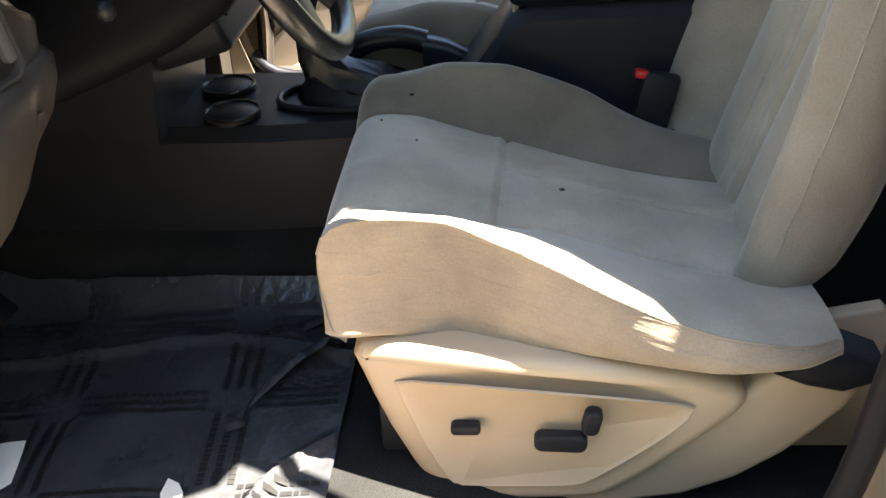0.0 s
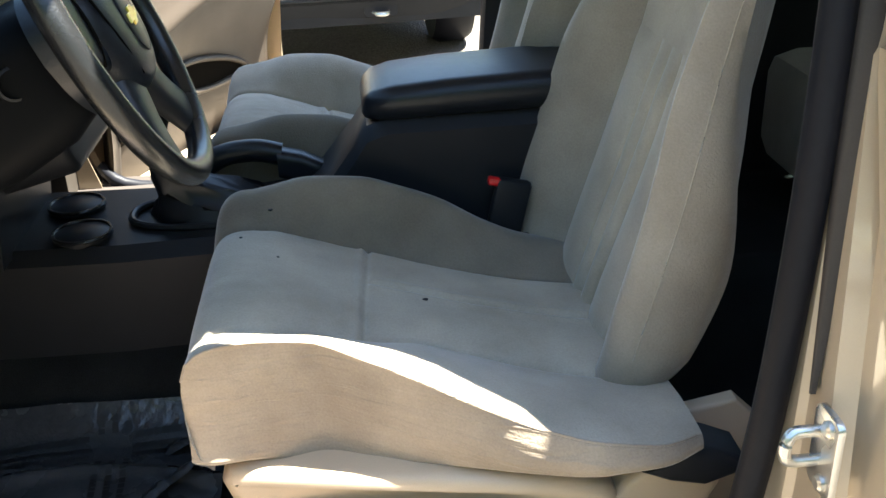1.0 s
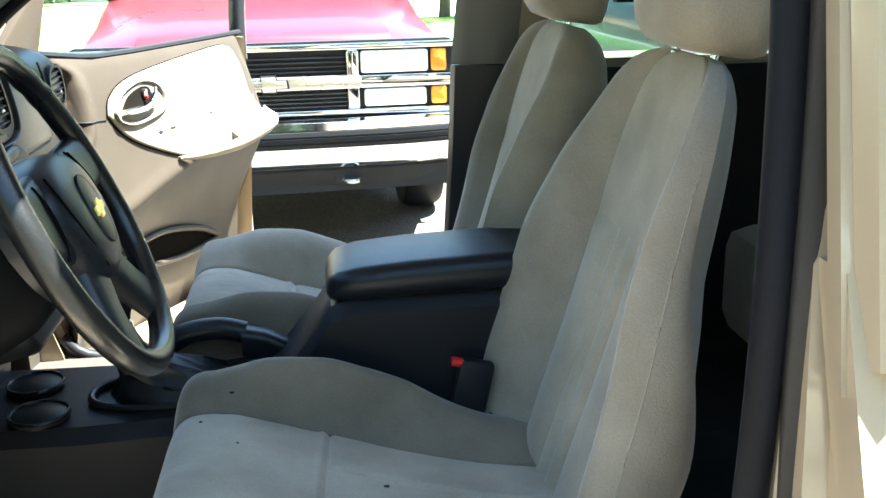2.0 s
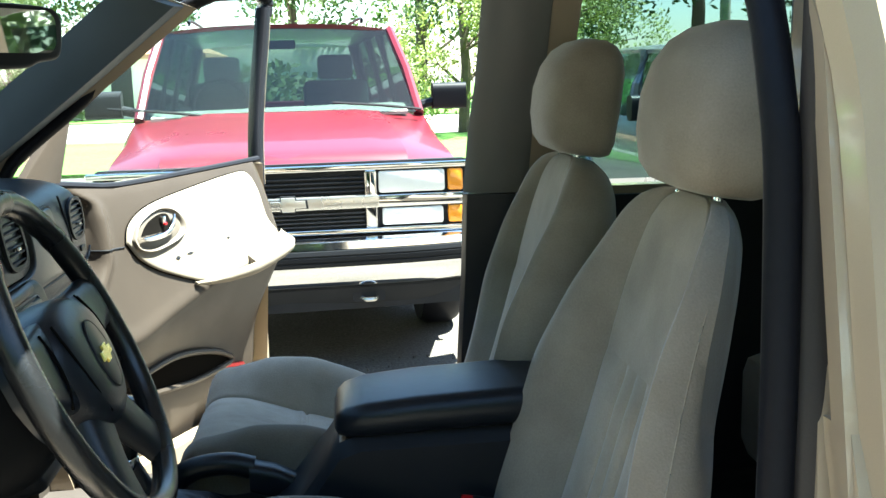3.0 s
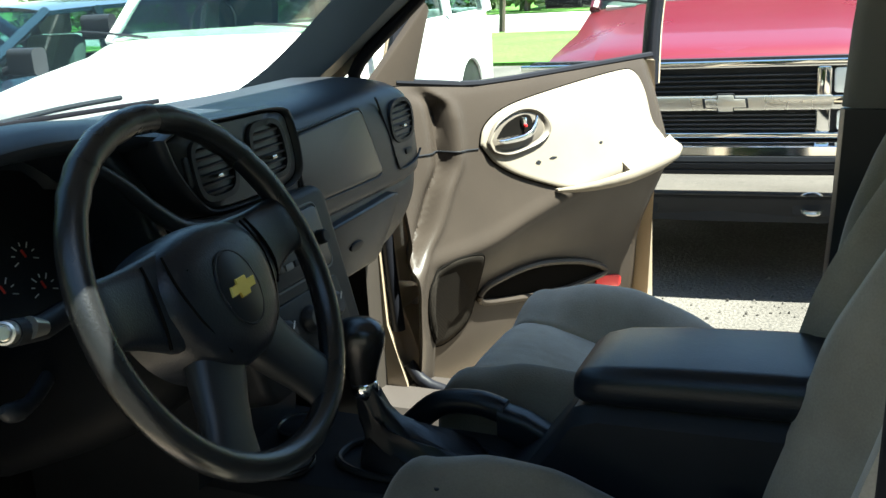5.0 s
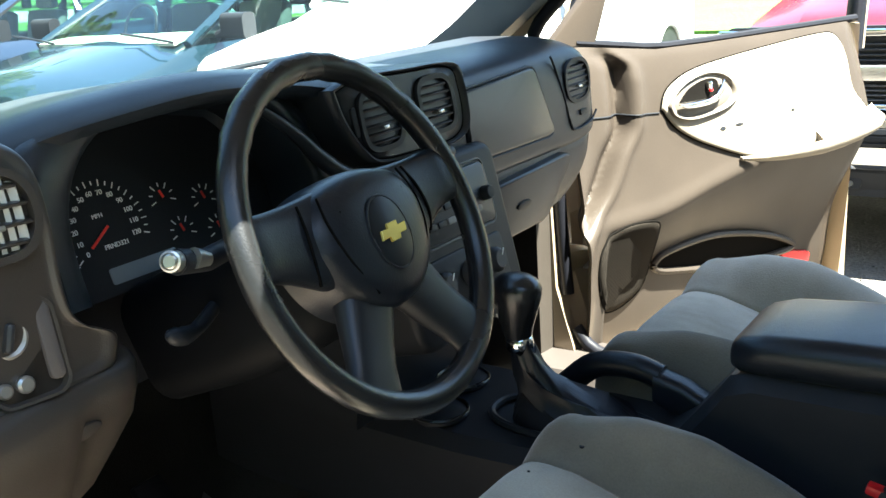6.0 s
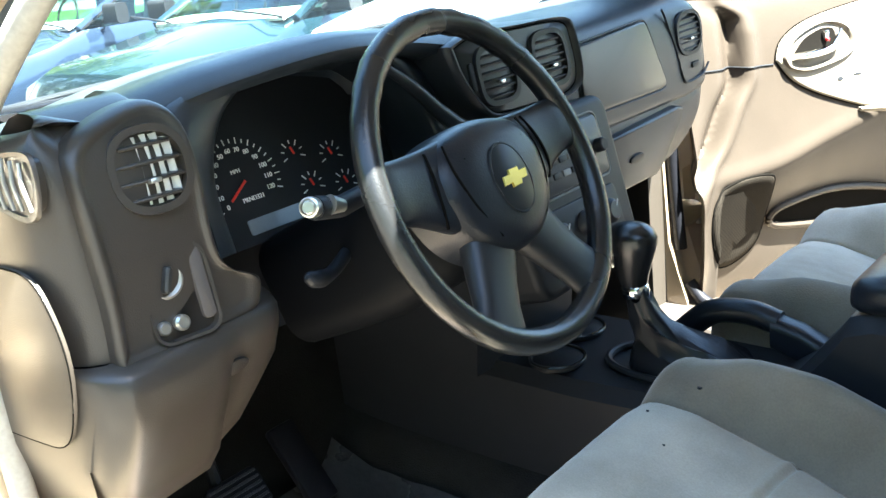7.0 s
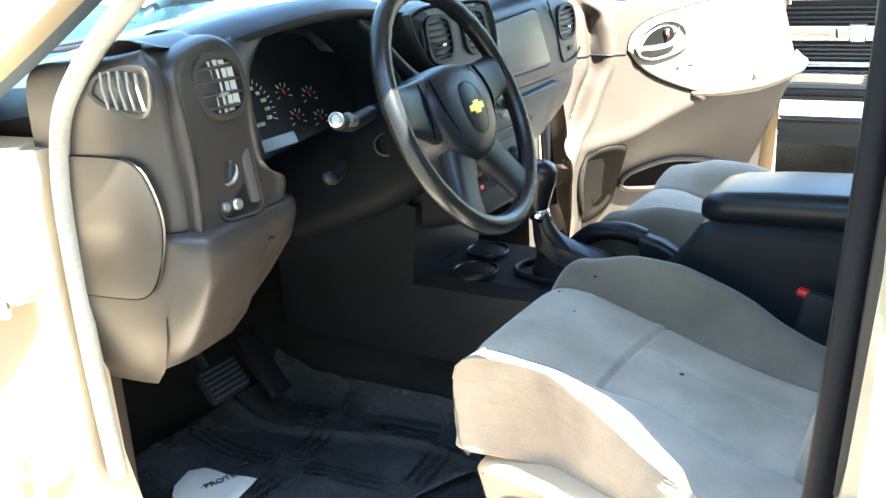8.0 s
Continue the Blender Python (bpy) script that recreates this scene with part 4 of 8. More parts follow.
def build_buckle():
    b = thing("seat_belt_buckle", (0.50, -0.10, 0.70), "black seat belt buckle with red release button", "seat belt")
    bm = bmesh.new()
    box(bm, (0.484, -0.070, 0.712), (0.055, 0.022, 0.10), 0.008, Matrix.Rotation(radians(12), 3, "Y"))
    part("buckle_body", bm, M_BLACK, b)
    bm = bmesh.new()
    box(bm, (0.476, -0.070, 0.757), (0.046, 0.016, 0.012), 0.003, Matrix.Rotation(radians(12), 3, "Y"))
    part("release_button", bm, M_RED, b, "red release button")
    bm = bmesh.new()
    tube(bm, [(0.508, -0.074, 0.67), (0.53, -0.080, 0.60), (0.55, -0.085, 0.48)], 0.008, 8)
    part("buckle_stalk", bm, M_BLACK, b)


build_buckle()


# ---- dashboard ----
def vent_grille(parent, at, n, w, h, slats, fins, up=(0, 0, 1), mat=None, power=3.0, tab=True, slat_mat=None, fin_mat=None):
    """A round-cornered air vent with its rim, slats and fins."""
    mat = mat or M_BLACK
    slat_mat = slat_mat or mat
    pl = plane_at(at, n, up)
    bm = bmesh.new()
    outer, inn = oval(w, h, 36, power=power), oval(w - 0.016, h - 0.016, 36, power=power)
    rings = [[pl(a, b, 0.0) for a, b in outer], [pl(a * 0.985, b * 0.985, 0.006) for a, b in outer], [pl(a, b, 0.006) for a, b in inn], [pl(a * 0.97, b * 0.97, -0.02) for a, b in inn]]
    loft(bm, rings, caps=False)
    rim = part("vent", bm, mat, parent)
    bm = bmesh.new()
    prism(bm, inn, lambda a, b, k: pl(a * 0.98, b * 0.98, k - 0.03), 0.004)
    part("vent_back", bm, M_BLACK, rim)
    for i in range(slats):
        b = (i + 0.5) / slats * (h - 0.02) - (h - 0.02) / 2
        lim = (w - 0.018) / 2 * (1 - abs(2 * b / (h - 0.016)) ** power) ** (1 / power)
        bm = bmesh.new()
        mm = basis(n, up)
        box(bm, pl(0, b, -0.003), (2 * lim, 0.0035, 0.016), 0.001, mm @ Matrix.Rotation(radians(18), 3, "X"), 1)
        part("slat", bm, slat_mat, rim)
    for i in range(fins):
        a = (i + 0.5) / fins * (w - 0.03) - (w - 0.03) / 2
        lim = (h - 0.02) / 2 * (1 - abs(2 * a / (w - 0.016)) ** power) ** (1 / power)
        bm = bmesh.new()
        box(bm, pl(a, 0, -0.005 if fin_mat else -0.014), (0.0025, 2 * lim, 0.014), 0, basis(n, up) @ Matrix.Rotation(radians(55 if fin_mat else 25), 3, "Y"))
        part("fin", bm, fin_mat or slat_mat, rim)
    if tab:
        bm = bmesh.new()
        box(bm, pl(0, -h * 0.13, 0.006), (0.012, 0.005, 0.01), 0.0015, basis(n, up))
        part("vent_tab", bm, M_SILVER, rim)
    return rim


def build_dash():
    dash = thing("dashboard", (-0.45, 0, 0.62), "charcoal and taupe moulded dashboard with gauges, vents and radio", "dashboard")
    # top pad: rolls from the windscreen to a brow; the brow rises over the gauges
    brow = [(-0.765, -0.27, 1.145, -0.29), (-0.70, -0.265, 1.182, -0.29), (-0.64, -0.255, 1.206, -0.28), (-0.60, -0.245, 1.220, -0.28), (-0.50, -0.218, 1.240, -0.37), (-0.36, -0.205, 1.250, -0.38), (-0.22, -0.21, 1.238, -0.37), (-0.13, -0.205, 1.222, -0.26), (0.02, -0.20, 1.212, -0.235), (0.16, -0.215, 1.200, -0.25), (0.30, -0.285, 1.186, -0.30), (0.50, -0.300, 1.178, -0.32), (0.64, -0.34, 1.155, -0.35), (0.72, -0.40, 1.12, -0.41), (0.765, -0.45, 1.08, -0.46)]
    bm = bmesh.new()
    rows = []
    ys = [-0.765 + 1.53 * i / 90 for i in range(91)]
    for y in ys:
        xb, zb, xi = lerp_table(brow, y)
        base = -0.74 - 0.10 * (1 - (y / 0.8) ** 2)
        pts = [(base, 1.148), (base + 0.10, 1.162), ((base + xb) / 2, zb - 0.028), (xb - 0.10, zb - 0.006), (xb - 0.05, zb), (xb - 0.015, zb - 0.006), (xb, zb - 0.02), (xb - 0.004, zb - 0.032), (xb - 0.03, zb - 0.038), (min(xi, xb - 0.035), zb - 0.055), (min(xi, xb - 0.035) - 0.01, zb - 0.09)]
        rows.append([(a, y, b) for a, b in pts])
    loft(bm, rows, closed=False)
    part("top_pad", bm, M_PAD, dash, "charcoal grained top pad", sharp=60)
    # lower carcass behind the fascia
    bm = bmesh.new()
    loft(bm, [[(-0.80, y, 1.12), (-0.40, y, 1.13), (-0.36, y, 1.0), (-0.36, y, 0.86), (-0.62, y, 0.74), (-0.80, y, 0.74)] for y in (-0.72, -0.3, 0.3, 0.69)])
    part("carcass", bm, M_BLACK, dash)
    build_left_panel(dash)
    build_cluster(dash)
    build_center(dash)
    build_passenger_side(dash)
    return dash


def build_left_panel(dash):
    # taupe end panel that wraps from the driver's face round to the door side and rolls over on top
    path = curve([(-0.235, -0.600, 0), (-0.205, -0.604, 0), (-0.192, -0.618, 0), (-0.189, -0.66, 0), (-0.187, -0.705, 0), (-0.190, -0.730, 0), (-0.206, -0.749, 0), (-0.240, -0.763, 0), (-0.30, -0.769, 0), (-0.42, -0.770, 0)], 6)
    far = len(path) - 1
    rows = []
    for v, d in [(k / 9, 0.0) for k in range(9)] + [(1.0, 0.002), (1.055, 0.006), (1.095, 0.014), (1.12, 0.026), (1.125, 0.045), (1.10, 0.075), (1.03, 0.12), (0.9, 0.16)]:
        row = []
        for k, p in enumerate(path):
            side = max(0.0, min(1.0, (k - 26) / 14))
            top = 1.196 - 0.030 * max(0, (k - 34) / (far - 34)) ** 1.2
            z = 0.985 + (top - 0.985) * min(v, 1.0) + 0.25 * (v - 1.0) * (v > 1.0)
            lean = -0.016 * max(0, (z - 1.0) / 0.2) * (1 - side) - 0.022 * max(0, (z - 1.16) / 0.05) ** 2 * (1 - side)
            row.append((p.x + lean - d * (1 - side), p.y + d * side, z))
        rows.append(row)
    bm = bmesh.new()
    loft(bm, rows, closed=False)
    part("end_panel", bm, M_TAUPE, dash, "taupe fascia end panel", sharp=60)
    # switch fascia: a flat face inside a raised, rounded border
    out = [(p.x, p.y) for p in curve([(-0.552, 0.988, 0), (-0.548, 1.014, 0), (-0.575, 1.030, 0), (-0.592, 1.050, 0), (-0.597, 1.085, 0), (-0.593, 1.14, 0), (-0.593, 1.185, 0), (-0.602, 1.212, 0), (-0.622, 1.224, 0), (-0.66, 1.221, 0), (-0.70, 1.210, 0), (-0.722, 1.196, 0), (-0.731, 1.172, 0), (-0.7305, 1.12, 0), (-0.730, 1.04, 0), (-0.732, 0.985, 0), (-0.728, 0.976, 0), (-0.65, 0.977, 0), (-0.57, 0.980, 0), (-0.552, 0.988, 0)], 5)][:-1]
    face_x = lambda z: lerp_table([(0.97, -0.176), (1.06, -0.177), (1.12, -0.182), (1.17, -0.190), (1.205, -0.202), (1.23, -0.222)], z)[0]
    cy, cz = -0.655, 1.095
    def inset(p, q, k):
        """Draws the outline in by about k metres."""
        return cy + (p - cy) * (1 - k / 0.070), cz + (q - cz) * (1 - k / 0.118)
    bm = bmesh.new()
    rings = []
    for k, h in ((0.0, -0.020), (0.0, -0.004), (0.0008, 0.001), (0.003, 0.0042), (0.006, 0.0052), (0.009, 0.0040), (0.0115, 0.0016), (0.014, 0.0004), (0.020, 0.0), (0.035, 0.0), (0.05, 0.0), (0.062, 0.0)):
        rings.append([Vector((face_x(b) + h, a, b)) for a, b in [inset(p, q, k) for p, q in out]])
    loft(bm, rings)
    part("switch_fascia", bm, M_TAUPE, dash, "taupe switch fascia with a raised rounded border", sharp=60)
    # step under the panel and the knee bolster
    bm = bmesh.new()
    kn = curve([(-0.26, -0.50, 0), (-0.178, -0.535, 0), (-0.168, -0.62, 0), (-0.158, -0.715, 0), (-0.167, -0.748, 0), (-0.21, -0.766, 0), (-0.30, -0.772, 0), (-0.42, -0.773, 0)], 6)
    rows = []
    for z, off, ins in ((0.985, -0.03, 0), (0.982, 0.0, 0), (0.975, 0.008, 0), (0.955, 0.010, 0), (0.92, 0.004, 0), (0.87, -0.02, 0.0), (0.82, -0.055, 0.01), (0.775, -0.10, 0.02), (0.745, -0.16, 0.03), (0.735, -0.24, 0.04)):
        rows.append([(max(p.x + off * (1 if k < 30 else 0.5), -0.45) - (0.05 * (0.98 - z) / 0.25 if k < 12 else 0), p.y + ins + (0.0 if k > 10 else -0.10 * max(0, (0.93 - z) / 0.2) * (1 - k / 10)), z) for k, p in enumerate(kn)])
    loft(bm, rows, closed=False)
    knee = part("knee_bolster", bm, M_TAUPE, dash, "taupe lower knee bolster", sharp=60)
    # bonnet release recess
    bm = bmesh.new()
    prism(bm, oval(0.04, 0.016, 20), plane_at((-0.172, -0.607, 0.932), (1, 0.1, -0.1)), 0.006, 0.002)
    part("release_lever", bm, M_TAUPE, knee)
    # side cover, flush, with a dark seam round it
    out = [(p.x, p.y) for p in curve([(-0.40, 1.080, 0), (-0.29, 1.085, 0), (-0.232, 1.080, 0), (-0.205, 1.047, 0), (-0.195, 0.996, 0), (-0.215, 0.93, 0), (-0.246, 0.897, 0), (-0.30, 0.888, 0), (-0.40, 0.882, 0)], 4)]
    bm = bmesh.new()
    prism(bm, out, lambda a, b, h: Vector((a, -0.7680 - h, b)), 0.0055, 0.0012, 2)
    cover = part("side_cover", bm, M_TAUPE, dash, "removable taupe fuse cover")
    bm = bmesh.new()
    tube(bm, [Vector((a, -0.7728, b)) for a, b in out], 0.0009, 6)
    part("cover_seam", bm, M_HOLE, cover)
    # side demister vent
    pl = plane_at((-0.240, -0.764, 1.174), (0.10, -0.98, 0.10))
    bm = bmesh.new()
    tri = [(-0.055, -0.008), (-0.045, 0.012), (-0.01, 0.026), (0.03, 0.030), (0.046, 0.022), (0.05, -0.005), (0.045, -0.03), (0.025, -0.038), (-0.01, -0.03), (-0.04, -0.02)]
    tri = [(a, b) for a, b in [(p.x, p.y) for p in curve([(*q, 0) for q in tri + tri[:1]], 3)][:-1]]
    loft(bm, [[pl(a, b, 0.0) for a, b in tri], [pl(a * 0.97, b * 0.97, 0.004) for a, b in tri], [pl(a * 0.86, b * 0.82, 0.003) for a, b in tri], [pl(a * 0.82, b * 0.78, -0.012) for a, b in tri]])
    demist = part("side_vent", bm, M_TAUPE, dash, "small taupe side window vent")
    for i in range(5):
        bm = bmesh.new()
        a = -0.026 + 0.014 * i
        tube(bm, [pl(a - 0.004, 0.022 - abs(a) * 0.1, 0.003), pl(a, 0.0, 0.006), pl(a + 0.006, -0.026, 0.003)], 0.0022, 6)
        part("slat", bm, M_DIAL, demist)
    nrm = Vector((0.97, -0.15, 0.20))
    vent_grille(dash, (-0.187, -0.648, 1.160), nrm, 0.088, 0.090, 4, 5, mat=M_TAUPE, power=2.4, fin_mat=M_FIN_LIT)
    # dimmer wheel, headlamp knob and two small buttons in one recessed plate
    pl = plane_at((-0.1765, -0.650, 1.035), nrm)
    bm = bmesh.new()
    prism(bm, rounded(0.024, 0.008, 0.003), lambda a, b, h: pl(a + 0.002, b + 0.068, h - 0.002), 0.006, 0.002)
    part("dimmer", bm, M_SILVER, dash)
    frame_out = rounded(0.078, 0.100, 0.018, 5, 0.0, -0.004)
    bm = bmesh.new()
    loft(bm, [[pl(a, b, -0.004) for a, b in frame_out], [pl(a, b, 0.003) for a, b in rounded(0.075, 0.097, 0.017, 5, 0.0, -0.004)], [pl(a, b, 0.0025) for a, b in rounded(0.069, 0.091, 0.015, 5, 0.0, -0.004)], [pl(a, b, -0.004) for a, b in rounded(0.065, 0.087, 0.014, 5, 0.0, -0.004)]])
    sw = part("switch_plate", bm, M_TAUPE, dash, "taupe headlamp switch plate")
    bm = bmesh.new()
    prism(bm, rounded(0.015, 0.080, 0.006, 4, 0.026, 0.002), lambda a, b, h: pl(a, b, h - 0.004), 0.006, 0.002)
    part("trim_strip", bm, M_STRIP, sw)
    bm = bmesh.new()
    lathe(bm, [(0.0205, 0), (0.0205, 0.004), (0.018, 0.006), (0.0145, 0.004)], pl(-0.012, 0.014, -0.003), nrm, 28)
    part("dial_ring", bm, M_DIAL, sw)
    bm = bmesh.new()
    prism(bm, rounded(0.009, 0.028, 0.004, 4), plane_at(pl(-0.012, 0.014, 0.001), nrm, (0, 0.35, 1)), 0.012, 0.004)
    part("headlamp_knob", bm, M_AIRBAG, sw)
    for k in range(5):
        q = radians(60 + 30 * k)
        bm = bmesh.new()
        prism(bm, oval(0.004, 0.004, 8), lambda a, b, h: pl(-0.012 + 0.025 * math.cos(q) + a, 0.014 + 0.025 * math.sin(q) + b, h - 0.0038), 0.0008)
        part("dial_mark", bm, M_WHITEINK, sw)
    for a, r in ((-0.026, 0.0075), (-0.006, 0.0085)):
        bm = bmesh.new()
        lathe(bm, [(r, 0), (r, 0.006), (r * 0.7, 0.009)], pl(a, -0.033, -0.004), nrm, 18)
        part("push_button", bm, M_SILVER, sw)


def build_cluster(dash):
    # dark hooded binnacle with one wide lens
    at = Vector((-0.345, -0.375, 1.095))
    nrm = Vector((0.94, 0, 0.34))
    pl = plane_at(at, nrm)
    bm = bmesh.new()
    out = [(p.x, p.y) for p in curve([(-0.215, -0.10, 0), (-0.205, 0.0, 0), (-0.16, 0.085, 0), (-0.08, 0.118, 0), (0.0, 0.124, 0), (0.09, 0.118, 0), (0.17, 0.085, 0), (0.215, 0.0, 0), (0.21, -0.10, 0)], 5)]
    prism(bm, out, lambda a, b, h: pl(a, b, h - 0.02), 0.02)
    face = part("gauge_face", bm, M_BLACK, dash, "black instrument cluster with white figures and red needles")
    # binnacle walls
    bm = bmesh.new()
    mouth = curve([(-0.168, -0.10, 0.100), (-0.163, -0.02, 0.105), (-0.138, 0.040, 0.122), (-0.085, 0.078, 0.136), (0.0, 0.090, 0.142), (0.085, 0.080, 0.140), (0.150, 0.045, 0.132), (0.188, -0.02, 0.118), (0.195, -0.10, 0.110)], 5)
    brim = curve([(-0.219, -0.10, 0.146), (-0.222, -0.02, 0.162), (-0.214, 0.040, 0.153), (-0.180, 0.078, 0.140), (0.0, 0.092, 0.136), (0.10, 0.088, 0.135), (0.18, 0.068, 0.128), (0.225, 0.0, 0.115), (0.235, -0.10, 0.105)], 5)
    rings = [[pl(a, b, 0.0) for a, b in out]]
    for k, dh in ((0.0, -0.035), (0.0, -0.005), (0.06, 0.003), (0.2, 0.007), (0.45, 0.007), (0.75, 0.004), (1.0, 0.0), (1.12, -0.02)):
        rings.append([pl(p.x + (r.x - p.x) * k, p.y + (r.y - p.y) * k, p.z + (r.z - p.z) * k + dh) for p, r in zip(mouth, brim)])
    loft(bm, rings, closed=False)
    part("binnacle", bm, M_PAD, dash, "black hooded gauge surround", sharp=70)
    up = basis(nrm)

    def gauge(ca, cb, r, first, last, ticks, figures, size, needle, big):
        for i in range(ticks + 1):
            q = radians(first + (last - first) * i / ticks)
            long = i % 2 == 0
            bm = bmesh.new()
            box(bm, pl(ca + r * math.cos(q), cb + r * math.sin(q), 0.001), (0.008 if long else 0.005, 0.0014, 0.0008), 0, up @ Matrix.Rotation(q, 3, "Z"))
            part("tick", bm, M_WHITEINK, face)
        for i, tx in enumerate(figures):
            q = radians(first + (last - first) * i / (len(figures) - 1))
            words("figure", tx, size, pl(ca + (r - 0.013 - 0.2 * size) * math.cos(q), cb + (r - 0.011 - 0.1 * size) * math.sin(q), 0.0008), up, M_WHITEINK, face)
        q = radians(needle)
        bm = bmesh.new()
        box(bm, pl(ca + r * 0.27 * math.cos(q), cb + r * 0.27 * math.sin(q), 0.003), (r * 0.66, 0.0034 if big else 0.003, 0.002), 0.0006, up @ Matrix.Rotation(q, 3, "Z"))
        part("needle", bm, M_REDNEEDLE, face)
    gauge(-0.051, -0.0205, 0.056, 213, -20, 24, ["0", "10", "20", "30", "40", "50", "60", "70", "80", "90", "100", "110", "120"], 0.0088, 213, True)
    words("figure", "MPH", 0.0075, pl(-0.056, -0.004, 0.0008), up, M_WHITEINK, face)
    words("gear_letters", "PRND321", 0.0085, pl(-0.044, -0.043, 0.0008), up, M_WHITEINK, face)
    for ca, cb in ((0.042, -0.004), (0.104, -0.020), (0.054, -0.052), (0.112, -0.064)):
        gauge(ca, cb, 0.0165, 200, -20, 6, [], 0.006, 105, False)
    # tachometer, mostly behind the end panel
    gauge(-0.150, -0.055, 0.045, 213, 0, 14, ["0", "1", "2", "3", "4", "5", "6", "7"], 0.0088, 213, True)
    # odometer window
    bm = bmesh.new()
    prism(bm, rounded(0.100, 0.020, 0.003, 3, -0.018, -0.078), lambda a, b, h: pl(a, b, h), 0.002)
    part("odometer_window", bm, M_LCD, face, "pale display window")


def build_center(dash):
    # vent pod with two grilles, its lip sweeping down from the gauge hood
    nrm = Vector((0.985, 0, 0.17))
    at = Vector((-0.200, -0.005, 1.148))
    pl = plane_at(at, nrm)
    out = [(p.x, p.y) for p in curve([(-0.150, 0.050, 0), (-0.140, 0.010, 0), (-0.112, -0.034, 0), (-0.075, -0.053, 0), (0.04, -0.056, 0), (0.10, -0.054, 0), (0.130, -0.034, 0), (0.134, 0.020, 0), (0.116, 0.052, 0), (0.0, 0.058, 0), (-0.10, 0.060, 0), (-0.150, 0.050, 0)], 5)][:-1]
    bm = bmesh.new()
    rings = [[pl(a * k, b * k, h) for a, b in out] for k, h in ((1.10, -0.06), (1.10, 0.004), (1.085, 0.013), (1.05, 0.017), (1.01, 0.015), (0.985, 0.006), (0.97, 0.008), (0.94, 0.012), (0.6, 0.013), (0.1, 0.013))]
    loft(bm, rings)
    pod = part("vent_pod", bm, M_CHARCOAL, dash, "charcoal centre vent surround", sharp=60)
    bm = bmesh.new()
    tube(bm, [pl(a * 0.985, b * 0.985, 0.007) for a, b in out], 0.0022, 6, closed=True)
    part("pod_groove", bm, M_HOLE, pod)
    for a in (-0.072, 0.060):
        vent_grille(dash, pl(a, 0.002, 0.013), nrm, 0.092, 0.088, 6, 4, power=3.4)
    bm = bmesh.new()
    prism(bm, rounded(0.012, 0.040, 0.005, 4, -0.124, 0.006), lambda a, b, h: pl(a, b, h + 0.010), 0.006, 0.002)
    part("vent_wheel", bm, M_BLACK, pod)
    bm = bmesh.new()
    sweep = curve([(-0.215, -0.285, 1.205), (-0.205, -0.235, 1.165), (-0.195, -0.190, 1.118), (-0.186, -0.150, 1.090), (-0.180, -0.090, 1.080), (-0.178, 0.00, 1.078), (-0.180, 0.07, 1.080)], 6)
    tube(bm, sweep, [0.006 + 0.008 * min(1, i / 12) for i in range(len(sweep))], 10, squash=0.8)
    part("hood_sweep", bm, M_CHARCOAL, dash, "rounded lip flowing from the gauge hood under the vents", sharp=60)
    for k in range(3):
        bm = bmesh.new()
        box(bm, (-0.172, -0.005, 1.066 - 0.008 * k), (0.004, 0.15, 0.0025), 0.0008)
        part("vent_rib", bm, M_CHARCOAL, pod)
    # stack
    nrm = Vector((0.965, 0, 0.26))
    at = Vector((-0.172, 0.066, 0.940))
    pl = plane_at(at, nrm)
    bm = bmesh.new()
    prism(bm, rounded(0.32, 0.27, 0.03, 5), lambda a, b, h: pl(a * (1 - 0.25 * max(0, -b / 0.13) * 0.4), b, h - 0.12), 0.125, 0.014, 4)
    stack = part("stack_bezel", bm, M_BLACK, dash, "black centre stack")
    bm = bmesh.new()
    prism(bm, rounded(0.215, 0.095, 0.01, 4, 0, 0.058), lambda a, b, h: pl(a, b, h + 0.003), 0.008, 0.003)
    radio = part("radio", bm, M_CHARCOAL, stack, "black radio with push buttons")
    bm = bmesh.new()
    prism(bm, rounded(0.10, 0.022, 0.003, 3, 0, 0.085), lambda a, b, h: pl(a, b, h + 0.0105), 0.002)
    part("display", bm, M_BLACK, radio)
    for i in range(6):
        for j in range(2):
            bm = bmesh.new()
            prism(bm, rounded(0.020, 0.010, 0.002, 2, -0.0625 + 0.025 * i, 0.058 - 0.022 * j), lambda a, b, h: pl(a, b, h + 0.0105), 0.003, 0.001)
            part("radio_button", bm, M_PILLAR if (i + j) % 3 == 0 else M_BLACK, radio)
    for a in (-0.09, 0.09):
        bm = bmesh.new()
        lathe(bm, [(0.012, 0), (0.011, 0.012), (0.009, 0.014)], pl(a, 0.055, 0.011), nrm, 18)
        part("radio_knob", bm, M_BLACK, radio)
    bm = bmesh.new()
    prism(bm, rounded(0.215, 0.08, 0.01, 4, 0, -0.05), lambda a, b, h: pl(a, b, h + 0.003), 0.006, 0.003)
    clim = part("climate_panel", bm, M_BLACK, stack, "black climate control panel")
    for a in (-0.07, 0.0, 0.07):
        bm = bmesh.new()
        lathe(bm, [(0.021, 0), (0.020, 0.008), (0.014, 0.014)], pl(a, -0.05, 0.009), nrm, 22)
        part("climate_knob", bm, M_CHARCOAL, clim)
        bm = bmesh.new()
        box(bm, pl(a + 0.008, -0.04, 0.0235), (0.012, 0.002, 0.001), 0, basis(nrm) @ Matrix.Rotation(radians(50), 3, "Z"))
        part("knob_mark", bm, M_WHITEINK, clim)
    bm = bmesh.new()
    box(bm, pl(-0.085, -0.078, 0.0095), (0.012, 0.008, 0.001), 0, basis(nrm))
    part("hazard_mark", bm, M_REDNEEDLE, clim)
    bm = bmesh.new()
